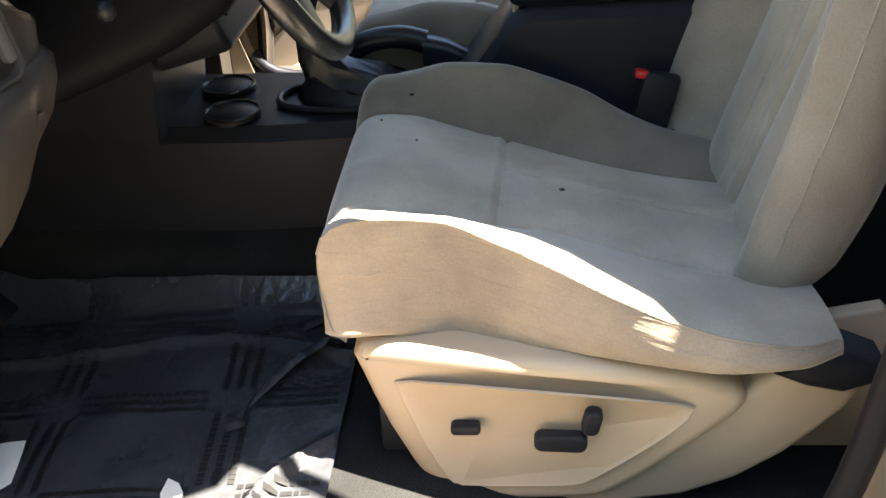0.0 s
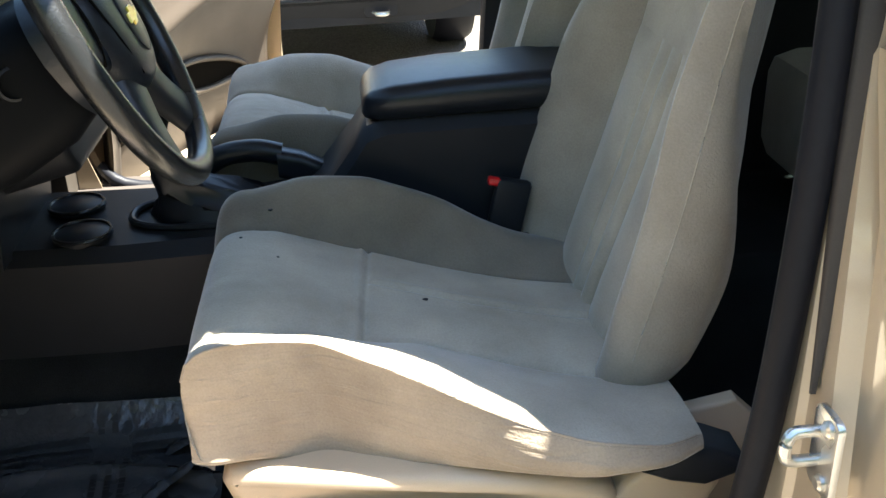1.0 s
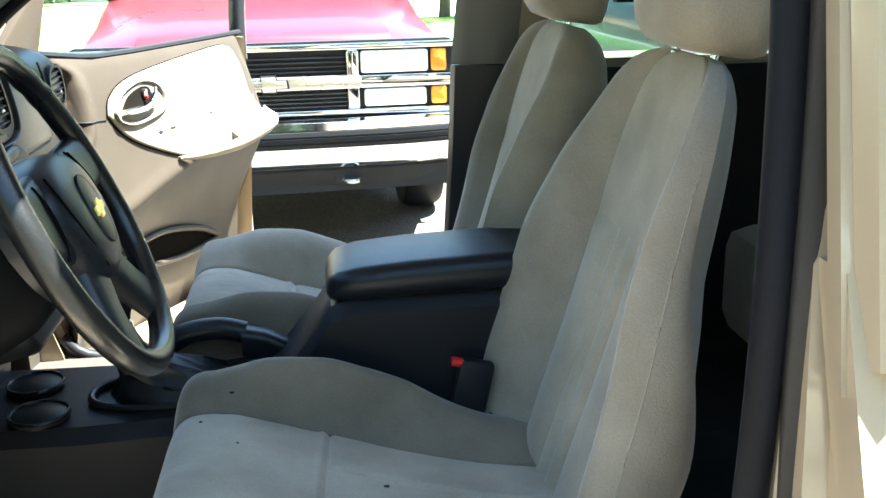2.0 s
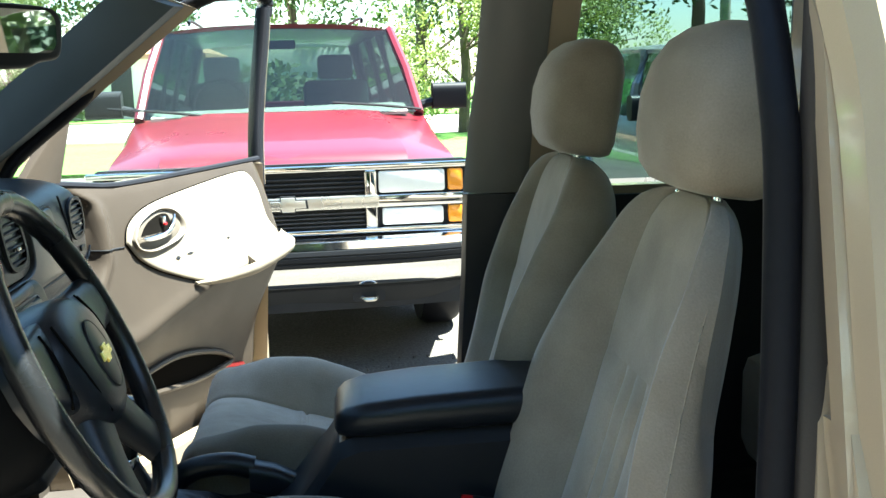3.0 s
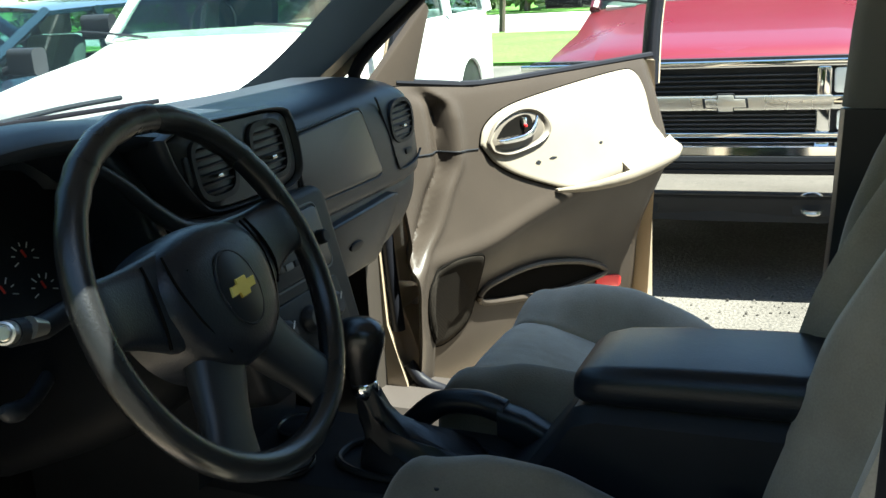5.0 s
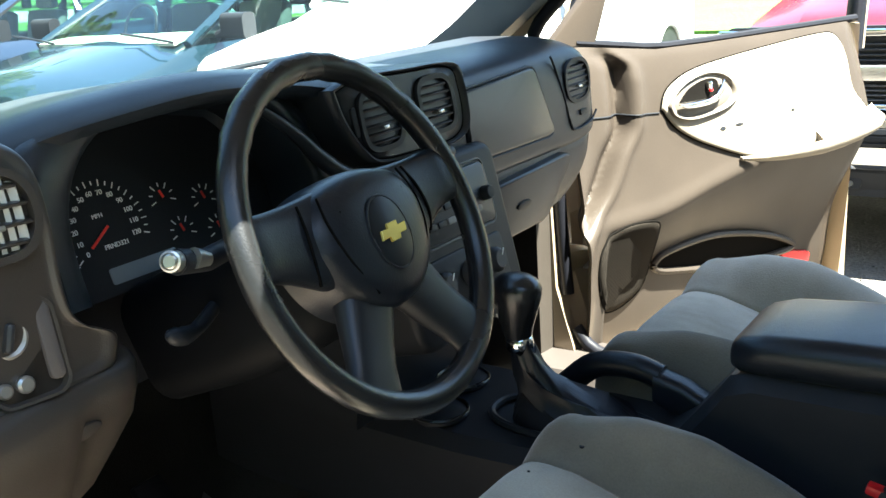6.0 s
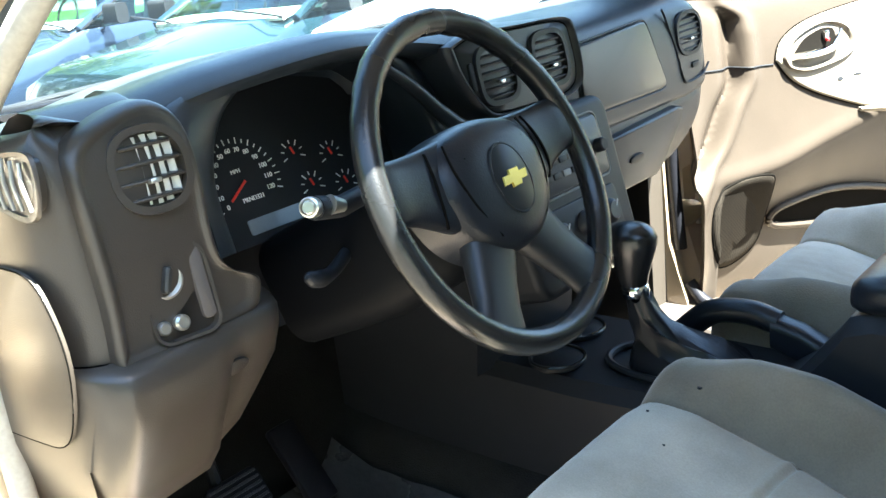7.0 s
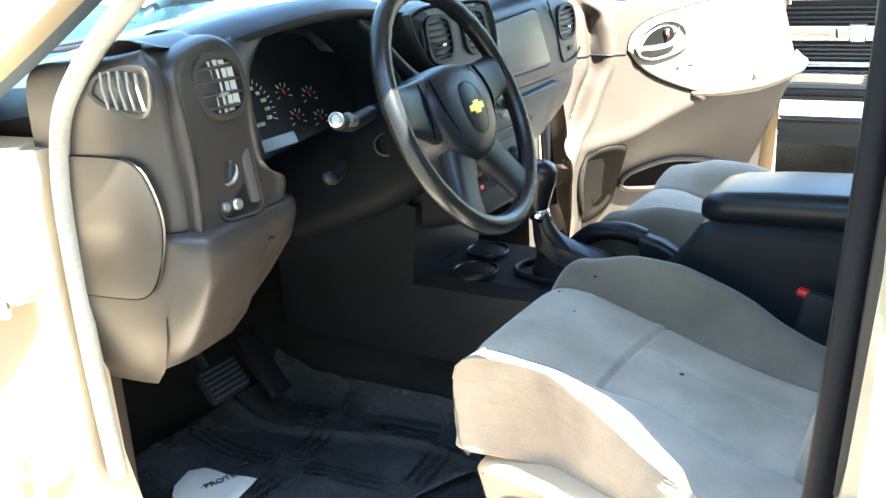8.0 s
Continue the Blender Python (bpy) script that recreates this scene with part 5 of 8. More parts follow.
    tube(bm, [pl(a, b, 0.006) for a, b in rounded(0.225, 0.105, 0.012, 4, 0, 0.058)], 0.0016, 6, closed=True)
    part("bezel_line", bm, M_PILLAR, stack)
    # lower tray with a bright strip, running to the console
    bm = bmesh.new()
    loft(bm, [[(x, -0.105, z), (x, 0.165, z), (x - 0.02, 0.165, z - 0.16), (x - 0.02, -0.105, z - 0.16)] for x, z in ((-0.24, 0.84), (-0.36, 0.86), (-0.60, 0.88))])
    part("lower_tray", bm, M_BLACK, dash)


def build_passenger_side(dash):
    # one rounded pod: rolls over from the pad, flat face, bull-nosed end towards the door
    bm = bmesh.new()
    rows = []
    ys = [0.165 + 0.435 * i / 20 for i in range(20)] + [0.60 + 0.1465 * math.sin(math.pi / 2 * i / 18) for i in range(19)]
    for y in ys:
        e = math.sqrt(max(0.03, 1 - (max(0, y - 0.60) / 0.15) ** 2))
        back = 0.12 * (1 - math.sqrt(max(0.0, 1 - min(1, max(0, y - 0.655) / 0.0925) ** 2)))
        sec = curve([(-0.24, 1.196, 0), (-0.13, 1.196, 0), (-0.065, 1.190, 0), (-0.025, 1.174, 0), (-0.008, 1.150, 0), (0.0, 1.11, 0), (0.004, 1.06, 0), (0.006, 1.005, 0), (0.002, 0.992, 0), (-0.006, 0.988, 0), (-0.004, 0.975, 0), (-0.010, 0.93, 0), (-0.030, 0.885, 0), (-0.065, 0.845, 0), (-0.12, 0.815, 0), (-0.22, 0.80, 0)], 3)
        rows.append([(-0.243 - back + p.x, y, 1.075 + (p.y - 1.075) * e) for p in sec])
    loft(bm, rows, closed=False)
    part("passenger_fascia", bm, M_CHARCOAL, dash, "charcoal passenger fascia with rounded end", sharp=60)
    nrm = Vector((1.0, 0.0, 0.07))
    pl = plane_at((-0.2425, 0.37, 1.09), nrm)
    bm = bmesh.new()
    cover = [(-0.155, 0.055), (0.055, 0.066), (0.072, 0.064), (0.082, 0.055), (0.130, -0.052), (0.128, -0.062), (0.11, -0.066), (-0.145, -0.064), (-0.155, -0.055)]
    prism(bm, cover, lambda a, b, h: pl(a, b, h - 0.002), 0.0095, 0.005, 3)
    part("airbag_cover", bm, M_AIRBAG, dash, "smooth grey airbag cover")
    bm = bmesh.new()
    tube(bm, [pl(a * 1.02, b * 1.05, 0.002) for a, b in cover], 0.0028, 6, closed=True)
    part("cover_groove", bm, M_BLACK, dash)
    # end vent with the seam of its wedge
    pl2 = plane_at((-0.2435, 0.605, 1.10), nrm)
    bm = bmesh.new()
    tube(bm, curve([pl2(-0.085, 0.066, 0.001), pl2(-0.075, 0.05, 0.001), pl2(-0.045, -0.02, 0.002), pl2(-0.030, -0.07, 0.003), pl2(-0.01, -0.084, 0.003), pl2(0.05, -0.078, 0.003), pl2(0.085, -0.06, 0.001)], 5), 0.0024, 6)
    part("wedge_seam", bm, M_BLACK, dash)
    vent_grille(dash, pl2(0.010, 0.010, 0.0), nrm, 0.105, 0.088, 6, 3, power=2.6)
    bm = bmesh.new()
    prism(bm, rounded(0.028, 0.011, 0.003, 3, 0.025, -0.054), lambda a, b, h: pl2(a, b, h + 0.001), 0.004, 0.001)
    part("demister_button", bm, M_BLACK, dash)
    # lower glove box lid
    pl3 = plane_at((-0.246, 0.42, 0.935), (0.985, 0, -0.17))
    bm = bmesh.new()
    prism(bm, [(-0.14, 0.036), (0.12, 0.046), (0.145, 0.040), (0.142, 0.015), (0.085, -0.065), (0.06, -0.078), (-0.13, -0.078), (-0.145, -0.065)], lambda a, b, h: pl3(a, b, h - 0.012), 0.020, 0.006, 3)
    glove = part("glove_box", bm, M_CHARCOAL, dash, "charcoal glove box lid")
    bm = bmesh.new()
    prism(bm, oval(0.05, 0.018, 18, -0.03, -0.02), lambda a, b, h: pl3(a, b, h + 0.007), 0.005, 0.002)
    part("glove_latch", bm, M_BLACK, glove)


build_dash()


# ---- steering wheel and column ----
def build_wheel():
    hub = Vector((0.008, -0.350, 1.088))
    nrm = Vector((0.912, 0.068, 0.403))
    wheel = thing("steering_wheel", hub, "black four-spoke steering wheel with a worn rim and gold badge", "steering wheel")
    pl = plane_at(hub, nrm)
    R = 0.1855
    bm = bmesh.new()
    pts, rs = [], []
    for i in range(72):
        q = 2 * math.pi * i / 72
        pts.append(pl(R * math.cos(q), R * math.sin(q), 0.0))
        rs.append(0.0150 + 0.0014 * math.sin(q * 30) * (1 if 0.6 < q < 2.5 else 0.0) * 0.6)
    tube(bm, pts, rs, 14, closed=True, up=nrm)
    part("rim", bm, M_LEATHER, wheel, "worn black rim")
    # pad: a domed shield, its seams running down to the lower spokes
    pp = lambda a, b, h: pl(a, b - 0.014, h)
    bm = bmesh.new()
    out = [(p.x, p.y) for p in curve([(-0.102, 0.012, 0), (-0.096, 0.046, 0), (-0.066, 0.074, 0), (0.0, 0.085, 0), (0.066, 0.074, 0), (0.096, 0.046, 0), (0.102, 0.012, 0), (0.088, -0.024, 0), (0.062, -0.052, 0), (0.024, -0.070, 0), (-0.024, -0.070, 0), (-0.062, -0.052, 0), (-0.088, -0.024, 0), (-0.102, 0.012, 0)], 5)][:-1]
    rings = [[pp(a, b, -0.055) for a, b in out]]
    for k, h in ((1.0, -0.030), (0.995, -0.020), (0.975, -0.008), (0.93, 0.003), (0.86, 0.010), (0.75, 0.0155), (0.6, 0.019), (0.42, 0.021), (0.2, 0.022), (0.04, 0.022)):
        rings.append([pp(a * k, b * k, h) for a, b in out])
    loft(bm, rings)
    pad = part("airbag_pad", bm, M_VINYL, wheel, "black grained airbag pad", sharp=70)
    bm = bmesh.new()
    prism(bm, oval(0.062, 0.078, 30, 0, 0.006), lambda a, b, h: pp(a, b, h + 0.0200), 0.003, 0.001)
    badge = part("badge_oval", bm, M_BADGE, pad, "glossy black badge oval")
    bm = bmesh.new()
    tube(bm, [pp(a, b, 0.0215) for a, b in oval(0.064, 0.080, 40, 0, 0.006)], 0.0016, 6, closed=True)
    part("badge_ring", bm, M_BLACK, badge)
    bow = [(-0.022, -0.005), (-0.008, -0.005), (-0.008, -0.010), (0.008, -0.010), (0.010, -0.005), (0.022, -0.005), (0.025, 0.005), (0.011, 0.005), (0.011, 0.010), (-0.006, 0.010), (-0.007, 0.005), (-0.019, 0.005)]
    bm = bmesh.new()
    prism(bm, [(a, b + 0.005) for a, b in bow], lambda a, b, h: pp(a, b, h + 0.023), 0.0025, 0.0006, 1)
    part("badge_cross", bm, M_GOLD, badge, "gold badge")
    # four spokes
    for sx in (-1, 1):
        bm = bmesh.new()
        rows = []
        for a, b, hh, dep, up in ((0.05, 0.020, 0.056, 0.018, -0.014), (0.080, 0.024, 0.050, 0.017, -0.013), (0.105, 0.030, 0.043, 0.0155, -0.012), (0.130, 0.036, 0.037, 0.014, -0.010), (0.152, 0.040, 0.034, 0.0135, -0.007), (0.166, 0.041, 0.034, 0.013, -0.004), (0.178, 0.040, 0.032, 0.010, -0.002)):
            rows.append([pp(sx * a, b + p, q + up) for p, q in oval(2 * hh, 2 * dep, 24, power=3.0)])
        loft(bm, rows)
        spoke = part("upper_spoke", bm, M_VINYL, wheel, sharp=60)
        bm = bmesh.new()
        tube(bm, curve([pp(sx * 0.094, 0.066, 0.000), pp(sx * 0.101, 0.040, 0.005), pp(sx * 0.106, 0.010, 0.004), pp(sx * 0.104, -0.014, -0.004)], 6), 0.0018, 6)
        part("spoke_seam", bm, M_HOLE, spoke)
        bm = bmesh.new()
        rows = []
        for a, b, w, dep, up in ((0.030, -0.040, 0.040, 0.020, -0.018), (0.046, -0.070, 0.037, 0.019, -0.017), (0.063, -0.098, 0.033, 0.0165, -0.015), (0.078, -0.122, 0.031, 0.0145, -0.011), (0.090, -0.142, 0.033, 0.0130, -0.007), (0.100, -0.158, 0.040, 0.010, -0.003)):
            rows.append([pl(sx * (a + p * 0.86), b + p * 0.50, q + up) for p, q in oval(2 * w, 2 * dep, 24, power=2.8)])
        loft(bm, rows)
        part("lower_spoke", bm, M_SPOKE, wheel, "dark grey lower spoke", sharp=60)
        bm = bmesh.new()
        tube(bm, curve([pp(sx * 0.072, 0.066, 0.0085), pp(sx * 0.078, 0.035, 0.0142), pp(sx * 0.070, -0.005, 0.0160), pp(sx * 0.046, -0.046, 0.0115)], 6), 0.0014, 6)
        part("pad_seam", bm, M_HOLE, pad)
        bm = bmesh.new()
        box(bm, pp(sx * 0.052, 0.044, 0.0165), (0.010, 0.0025, 0.001), 0, basis(nrm))
        part("horn_mark", bm, M_HOLE, pad)
    # column, shroud, stalk, ignition
    col = thing("steering_column", hub - nrm * 0.2, "black plastic steering column shroud with stalk", "steering column")
    bm = bmesh.new()
    rings = []
    for k, w, h, dz in ((0.03, 0.045, 0.045, -0.01), (0.05, 0.062, 0.062, -0.012), (0.09, 0.078, 0.075, -0.018), (0.16, 0.082, 0.080, -0.022), (0.24, 0.080, 0.078, -0.022), (0.34, 0.075, 0.075, -0.02)):
        c = hub - nrm * k
        m = basis(nrm)
        rings.append([c + m @ Vector((a, b + dz, 0)) for a, b in rounded(2 * w, 2 * h, min(w, h) * 0.55, 5)])
    loft(bm, rings)
    part("shroud", bm, M_SHROUD, col, "dark grey column shroud")
    bm = bmesh.new()
    tube(bm, [hub + Vector((-0.11, -0.075, 0.0)), Vector((-0.093, -0.49, 1.085)), Vector((-0.083, -0.535, 1.097))], [0.011, 0.012, 0.013], 12)
    stalk = part("stalk", bm, M_BLACK, col, "black wiper and indicator stalk")
    d = Vector((0.45, -0.75, 0.25)).normalized()
    tip = Vector((-0.083, -0.535, 1.098))
    bm = bmesh.new()
    lathe(bm, [(0.008, -0.006), (0.0105, 0.0), (0.0112, 0.010), (0.0105, 0.017), (0.0085, 0.018), (0.0075, 0.015)], tip, d, 24)
    part("stalk_end", bm, M_SILVER, stalk, "silver stalk end cap")
    bm = bmesh.new()
    lathe(bm, [(0.007, 0.0), (0.007, 0.003), (0.0058, 0.004)], tip + d * 0.015, d, 20)
    part("stalk_button", bm, M_SILVER, stalk)
    bm = bmesh.new()
    tube(bm, [tip + Vector((0.004, 0.018, -0.002)), tip + Vector((0.004, 0.036, -0.008))], [0.011, 0.007], 12)
    part("stalk_collar", bm, M_SILVER, stalk)
    bm = bmesh.new()
    lathe(bm, [(0.018, -0.01), (0.018, 0.006), (0.015, 0.007), (0.014, -0.006)], hub + Vector((-0.085, -0.080, -0.045)), (0.55, -0.8, 0.1), 22)
    part("ignition_ring", bm, M_BLACK, col)
    # tilt lever and lower hump
    bm = bmesh.new()
    tube(bm, curve([hub + Vector((-0.16, -0.08, -0.075)), hub + Vector((-0.14, -0.13, -0.085)), hub + Vector((-0.125, -0.165, -0.08)), hub + Vector((-0.12, -0.185, -0.07))], 4), [0.008] * 6 + [0.009, 0.010, 0.010, 0.010, 0.009, 0.007, 0.003], 10)
    part("tilt_lever", bm, M_BLACK, col)
    bm = bmesh.new()
    lathe(bm, [(0.03, -0.012), (0.045, 0.0), (0.05, 0.03), (0.048, 0.06)], hub + Vector((-0.14, -0.03, -0.135)), (0.35, -0.2, 0.9), 24, (0, 1, 0))
    part("column_boot", bm, M_BLACK, col)


build_wheel()


# ---- centre console ----
def build_console():
    con = thing("centre_console", (0.2, 0.01, 0.45), "black centre console with armrest, cup holders and gear lever", "console")
    bm = bmesh.new()
    prof = [(-0.62, 0.78), (-0.42, 0.71), (-0.28, 0.690), (-0.10, 0.688), (0.10, 0.690), (0.155, 0.700), (0.20, 0.735), (0.255, 0.805), (0.278, 0.838), (0.31, 0.849), (0.78, 0.856)]
    loft(bm, [[(x, 0.06 - w, 0.42), (x, 0.06 - w, z - 0.02), (x, 0.06 - w + 0.02, z), (x, 0.06 + w - 0.02, z), (x, 0.06 + w, z - 0.02), (x, 0.06 + w, 0.42)] for x, z, w in [(x, z, 0.135 - 0.045 * min(1, max(0, (x - 0.05) / 0.2))) for x, z in prof]])
    body = part("console_body", bm, M_BLACK, con, "black moulded console body", sharp=32)
    # armrest lid
    bm = bmesh.new()
    rings = []
    for x, z0, z1, w in ((0.272, 0.850, 0.868, 0.05), (0.277, 0.846, 0.880, 0.070), (0.290, 0.844, 0.890, 0.083), (0.32, 0.845, 0.898, 0.091), (0.40, 0.848, 0.905, 0.094), (0.52, 0.851, 0.910, 0.095), (0.66, 0.854, 0.912, 0.094), (0.76, 0.856, 0.909, 0.088), (0.775, 0.862, 0.90, 0.078)):
        rings.append([(x, 0.062 + a, (z0 + z1) / 2 + b) for a, b in rounded(2 * w, z1 - z0, min((z1 - z0) * 0.45, 0.030), 5)])
    loft(bm, rings)
    part("armrest", bm, M_VINYL, con, "black padded vinyl armrest lid", sharp=60)
    # cup holders
    for x, y in ((-0.165, -0.018), (-0.20, 0.098)):
        bm = bmesh.new()
        lathe(bm, [(0.042, 0.006), (0.045, 0.004), (0.045, 0.0), (0.040, 0.002), (0.037, -0.05), (0.0, -0.052)], (x, y, 0.692), (0, 0, 1), 28, (0, 1, 0))
        part("cup_holder", bm, M_BLACK, body)
        bm = bmesh.new()
        tube(bm, [(x + 0.043 * math.cos(q), y + 0.043 * math.sin(q), 0.698) for q in [2 * math.pi * i / 32 for i in range(32)]], 0.0030, 6, closed=True)
        part("cup_rim", bm, M_LEATHER, body)
    for k in range(3):
        bm = bmesh.new()
        box(bm, (-0.32, -0.06 + 0.016 * k, 0.705), (0.12, 0.004, 0.008), 0.001, Matrix.Rotation(radians(14), 3, "Y"))
        part("tray_rib", bm, M_SILVER, body)
    # gear lever: gaiter, collar and knob
    bm = bmesh.new()
    rings = []
    for k, (x, y, z, a, b) in enumerate(((0.045, 0.045, 0.690, 0.115, 0.056), (0.042, 0.045, 0.704, 0.108, 0.052), (0.036, 0.045, 0.716, 0.094, 0.046), (0.016, 0.045, 0.730, 0.066, 0.038), (-0.018, 0.040, 0.748, 0.040, 0.030), (-0.033, 0.032, 0.775, 0.026, 0.022), (-0.041, 0.026, 0.808, 0.018, 0.017))):
        rings.append([(x + p * (1 + 0.09 * math.sin(5 * q * 6.28 + k)), y + r * (1 + 0.13 * math.sin(6 * q * 6.28 + 2 * k)), z + 0.010 * math.sin(4 * q * 6.28 + k * 1.7) * (k > 0)) for q, (p, r) in [(i / 40, o) for i, o in enumerate(oval(2 * a, 2 * b, 40, power=2.5))]])
    loft(bm, rings)
    gaiter = part("gear_gaiter", bm, M_VINYL, con, "creased black leatherette gaiter", sharp=50)
    bm = bmesh.new()
    tube(bm, [(0.03 + p, 0.045 + r, 0.694) for p, r in oval(0.262, 0.126, 40, power=2.5)], 0.006, 8, closed=True)
    part("gaiter_ring", bm, M_BLACK, gaiter)
    ax = Vector((-0.10, 0, 1)).normalized()
    bm = bmesh.new()
    lathe(bm, [(0.019, -0.02), (0.0205, -0.018), (0.0205, -0.004), (0.019, -0.002)], (-0.045, 0.025, 0.824), ax, 24, (0, 1, 0))
    part("lever_collar", bm, M_CHROME, con, "chrome collar")
    bm = bmesh.new()
    rings = []
    m = basis(ax, (0, 1, 0))
    for h, a, b, off in ((0, 0.020, 0.020, 0), (0.012, 0.023, 0.023, 0.0), (0.035, 0.030, 0.027, 0.003), (0.058, 0.037, 0.031, 0.006), (0.074, 0.038, 0.032, 0.008), (0.086, 0.033, 0.028, 0.009), (0.093, 0.022, 0.018, 0.009), (0.096, 0.008, 0.006, 0.009)):
        rings.append([Vector((-0.046, 0.025, 0.823)) + ax * h + Vector((p + off, q, 0)) for p, q in oval(2 * a, 2 * b, 28)])
    loft(bm, rings)
    knob = part("gear_knob", bm, M_LEATHER, con, "black gear knob", sharp=60)
    bm = bmesh.new()
    lathe(bm, [(0.007, 0), (0.006, 0.006), (0.003, 0.007)], (-0.078, 0.006, 0.868), (-0.7, -0.7, 0), 14)
    part("knob_button", bm, M_CHROME, knob)
    # parking brake lever with its boot
    bm = bmesh.new()
    tube(bm, curve([(-0.02, 0.118, 0.712), (0.03, 0.118, 0.755), (0.09, 0.118, 0.765), (0.135, 0.118, 0.755)], 5), [0.02] * 6 + [0.019] * 10, 12)
    brake = part("brake_grip", bm, M_VINYL, con, "black hand brake grip")
    bm = bmesh.new()
    loft(bm, [[(x, 0.118 + a, z + b) for a, b in rounded(0.044, h, 0.015, 4)] for x, z, h in ((0.13, 0.742, 0.05), (0.17, 0.73, 0.055), (0.21, 0.715, 0.045), (0.24, 0.70, 0.02))])
    part("brake_boot", bm, M_VINYL, brake)
    # charging socket beside the stack
    bm = bmesh.new()
    lathe(bm, [(0.016, 0), (0.016, 0.008), (0.012, 0.009), (0.011, 0.0)], (-0.175, 0.165, 0.80), (1, 0.3, 0), 18)
    part("socket", bm, M_SILVER, con)


build_console()


# ---- passenger door, open ----
DOOR_D, DOOR_N, DOOR_O = Vector((0.48, 0.877, 0)).normalized(), Vector((0.877, -0.48, 0)).normalized(), Vector((-0.192, 1.2, 0))


def on_door(s, z, h):
    """s along the door from the handle to the shut edge, z up, h inward."""
    return DOOR_O + DOOR_D * s + DOOR_N * h + Vector((0, 0, z))


def build_door():
    door = thing("passenger_door", on_door(-0.38, 0.36, 0), "open front passenger door with taupe trim and cream cloth panel", "car door")
    put = lambda a, b, h: on_door(a, b, h)
    # inner trim: a bulging upper half over a lower panel that leans under it, and a rolled step towards the dashboard
    def relief(s, z):
        ridge = lerp_table([(-0.50, 0.735), (-0.35, 0.741), (-0.21, 0.753), (-0.05, 0.795), (0.11, 0.832), (0.30, 0.858), (0.55, 0.875)], s)[0]
        lean = 0.42 * min(1, max(0, (s + 0.372) / 0.022)) + 0.03
        r0 = 0.092 - lean * (ridge - 0.60)
        low = lerp_table([(0.36, r0 - 0.040), (0.50, r0 - 0.012), (0.60, r0), (ridge - 0.02, 0.092 - lean * 0.02), (ridge, 0.091), (ridge + 0.04, 0.079), (1.10, 0.014), (1.145, -0.008)], z)[0]
        front = 0.055 * math.exp(-((s + 0.47) / 0.05) ** 2) * lerp_table([(0.40, 0.9), (0.80, 1.0), (1.0, 0.7), (1.14, 0.35)], z)[0]
        at = lerp_table([(0.60, -0.455), (0.72, -0.430), (0.754, -0.410), (0.823, -0.346), (0.894, -0.300), (0.964, -0.256), (1.084, -0.246), (1.125, -0.285)], z)[0] - 0.020
        wide = 0.011 if s > at else 0.030
        groove = -0.036 * math.exp(-((s - at) / wide) ** 2) * min(1, max(0, (1.135 - z) / 0.05)) * min(1, max(0, (z - 0.68) / 0.10))
        lip = 0.010 * math.exp(-((s - at - 0.034) / 0.016) ** 2) * min(1, max(0, (1.12 - z) / 0.06)) * min(1, max(0, (z - 0.66) / 0.08))
        edge = -0.05 * max(0, (s - 0.44) / 0.08) ** 2
        return low + front + groove + lip + edge

    bm = bmesh.new()
    def trim(u, v):
        s = -0.435 + 0.925 * u
        lo = 0.385 + 0.03 * max(0, (-s - 0.3) / 0.1)
        hi = 1.118 + 0.02 * max(0.0, s) + 0.030 * max(0, (-s - 0.15) / 0.25)
        z = lo + (hi - lo) * v
        return put(s, z, relief(s, z))
    sheet(bm, trim, 120, 96, 0.012, -DOOR_N)
    panel = part("door_trim", bm, M_DOOR, door, "taupe moulded door trim", sharp=60)
    # horizontal seam ahead of the cloth panel
    bm = bmesh.new()
    tube(bm, [put(q, 0.992 - 0.014 * (q + 0.42) / 0.24, relief(q, 0.992 - 0.014 * (q + 0.42) / 0.24) + 0.001) for q in [-0.42 + 0.24 * i / 60 for i in range(61)]], 0.002, 6)
    part("trim_seam", bm, M_BLACK, panel)
    # cream cloth panel
    out = [(p.x, p.y) for p in curve([(-0.175, 0.986, 0), (-0.150, 1.030, 0), (-0.065, 1.066, 0), (0.12, 1.090, 0), (0.34, 1.108, 0), (0.402, 1.100, 0), (0.424, 1.05, 0), (0.424, 0.97, 0), (0.452, 0.925, 0), (0.466, 0.900, 0), (0.445, 0.872, 0), (0.40, 0.852, 0), (0.28, 0.828, 0), (0.097, 0.838, 0), (-0.048, 0.886, 0), (-0.135, 0.934, 0), (-0.175, 0.986, 0)], 5)][:-1]
    cx, cz = 0.15, 0.975
    bm = bmesh.new()
    rings = []
    for k in (1.0, 0.992, 0.97, 0.92, 0.84, 0.75, 0.65, 0.55, 0.45, 0.35, 0.25, 0.15, 0.05):
        ring = []
        for p, q in out:
            u, v = cx + (p - cx) * k, cz + (q - cz) * k
            ring.append(put(u, v, relief(u, v) + (-0.002 if k == 1.0 else 0.006 if k > 0.99 else 0.009)))
        rings.append(ring)
    loft(bm, rings)
    cloth = part("cloth_panel", bm, M_CREAM, door, "cream cloth door insert, scuffed", sharp=60)
    bm = bmesh.new()
    tube(bm, [put(p, q, relief(p, q) + 0.002) for p, q in out], 0.0022, 6, closed=True)
    part("panel_seam", bm, M_HOLE, cloth)
    # door pull: a lip that stands off the panel, open behind, closed towards the shut edge
    bm = bmesh.new()
    rings = []
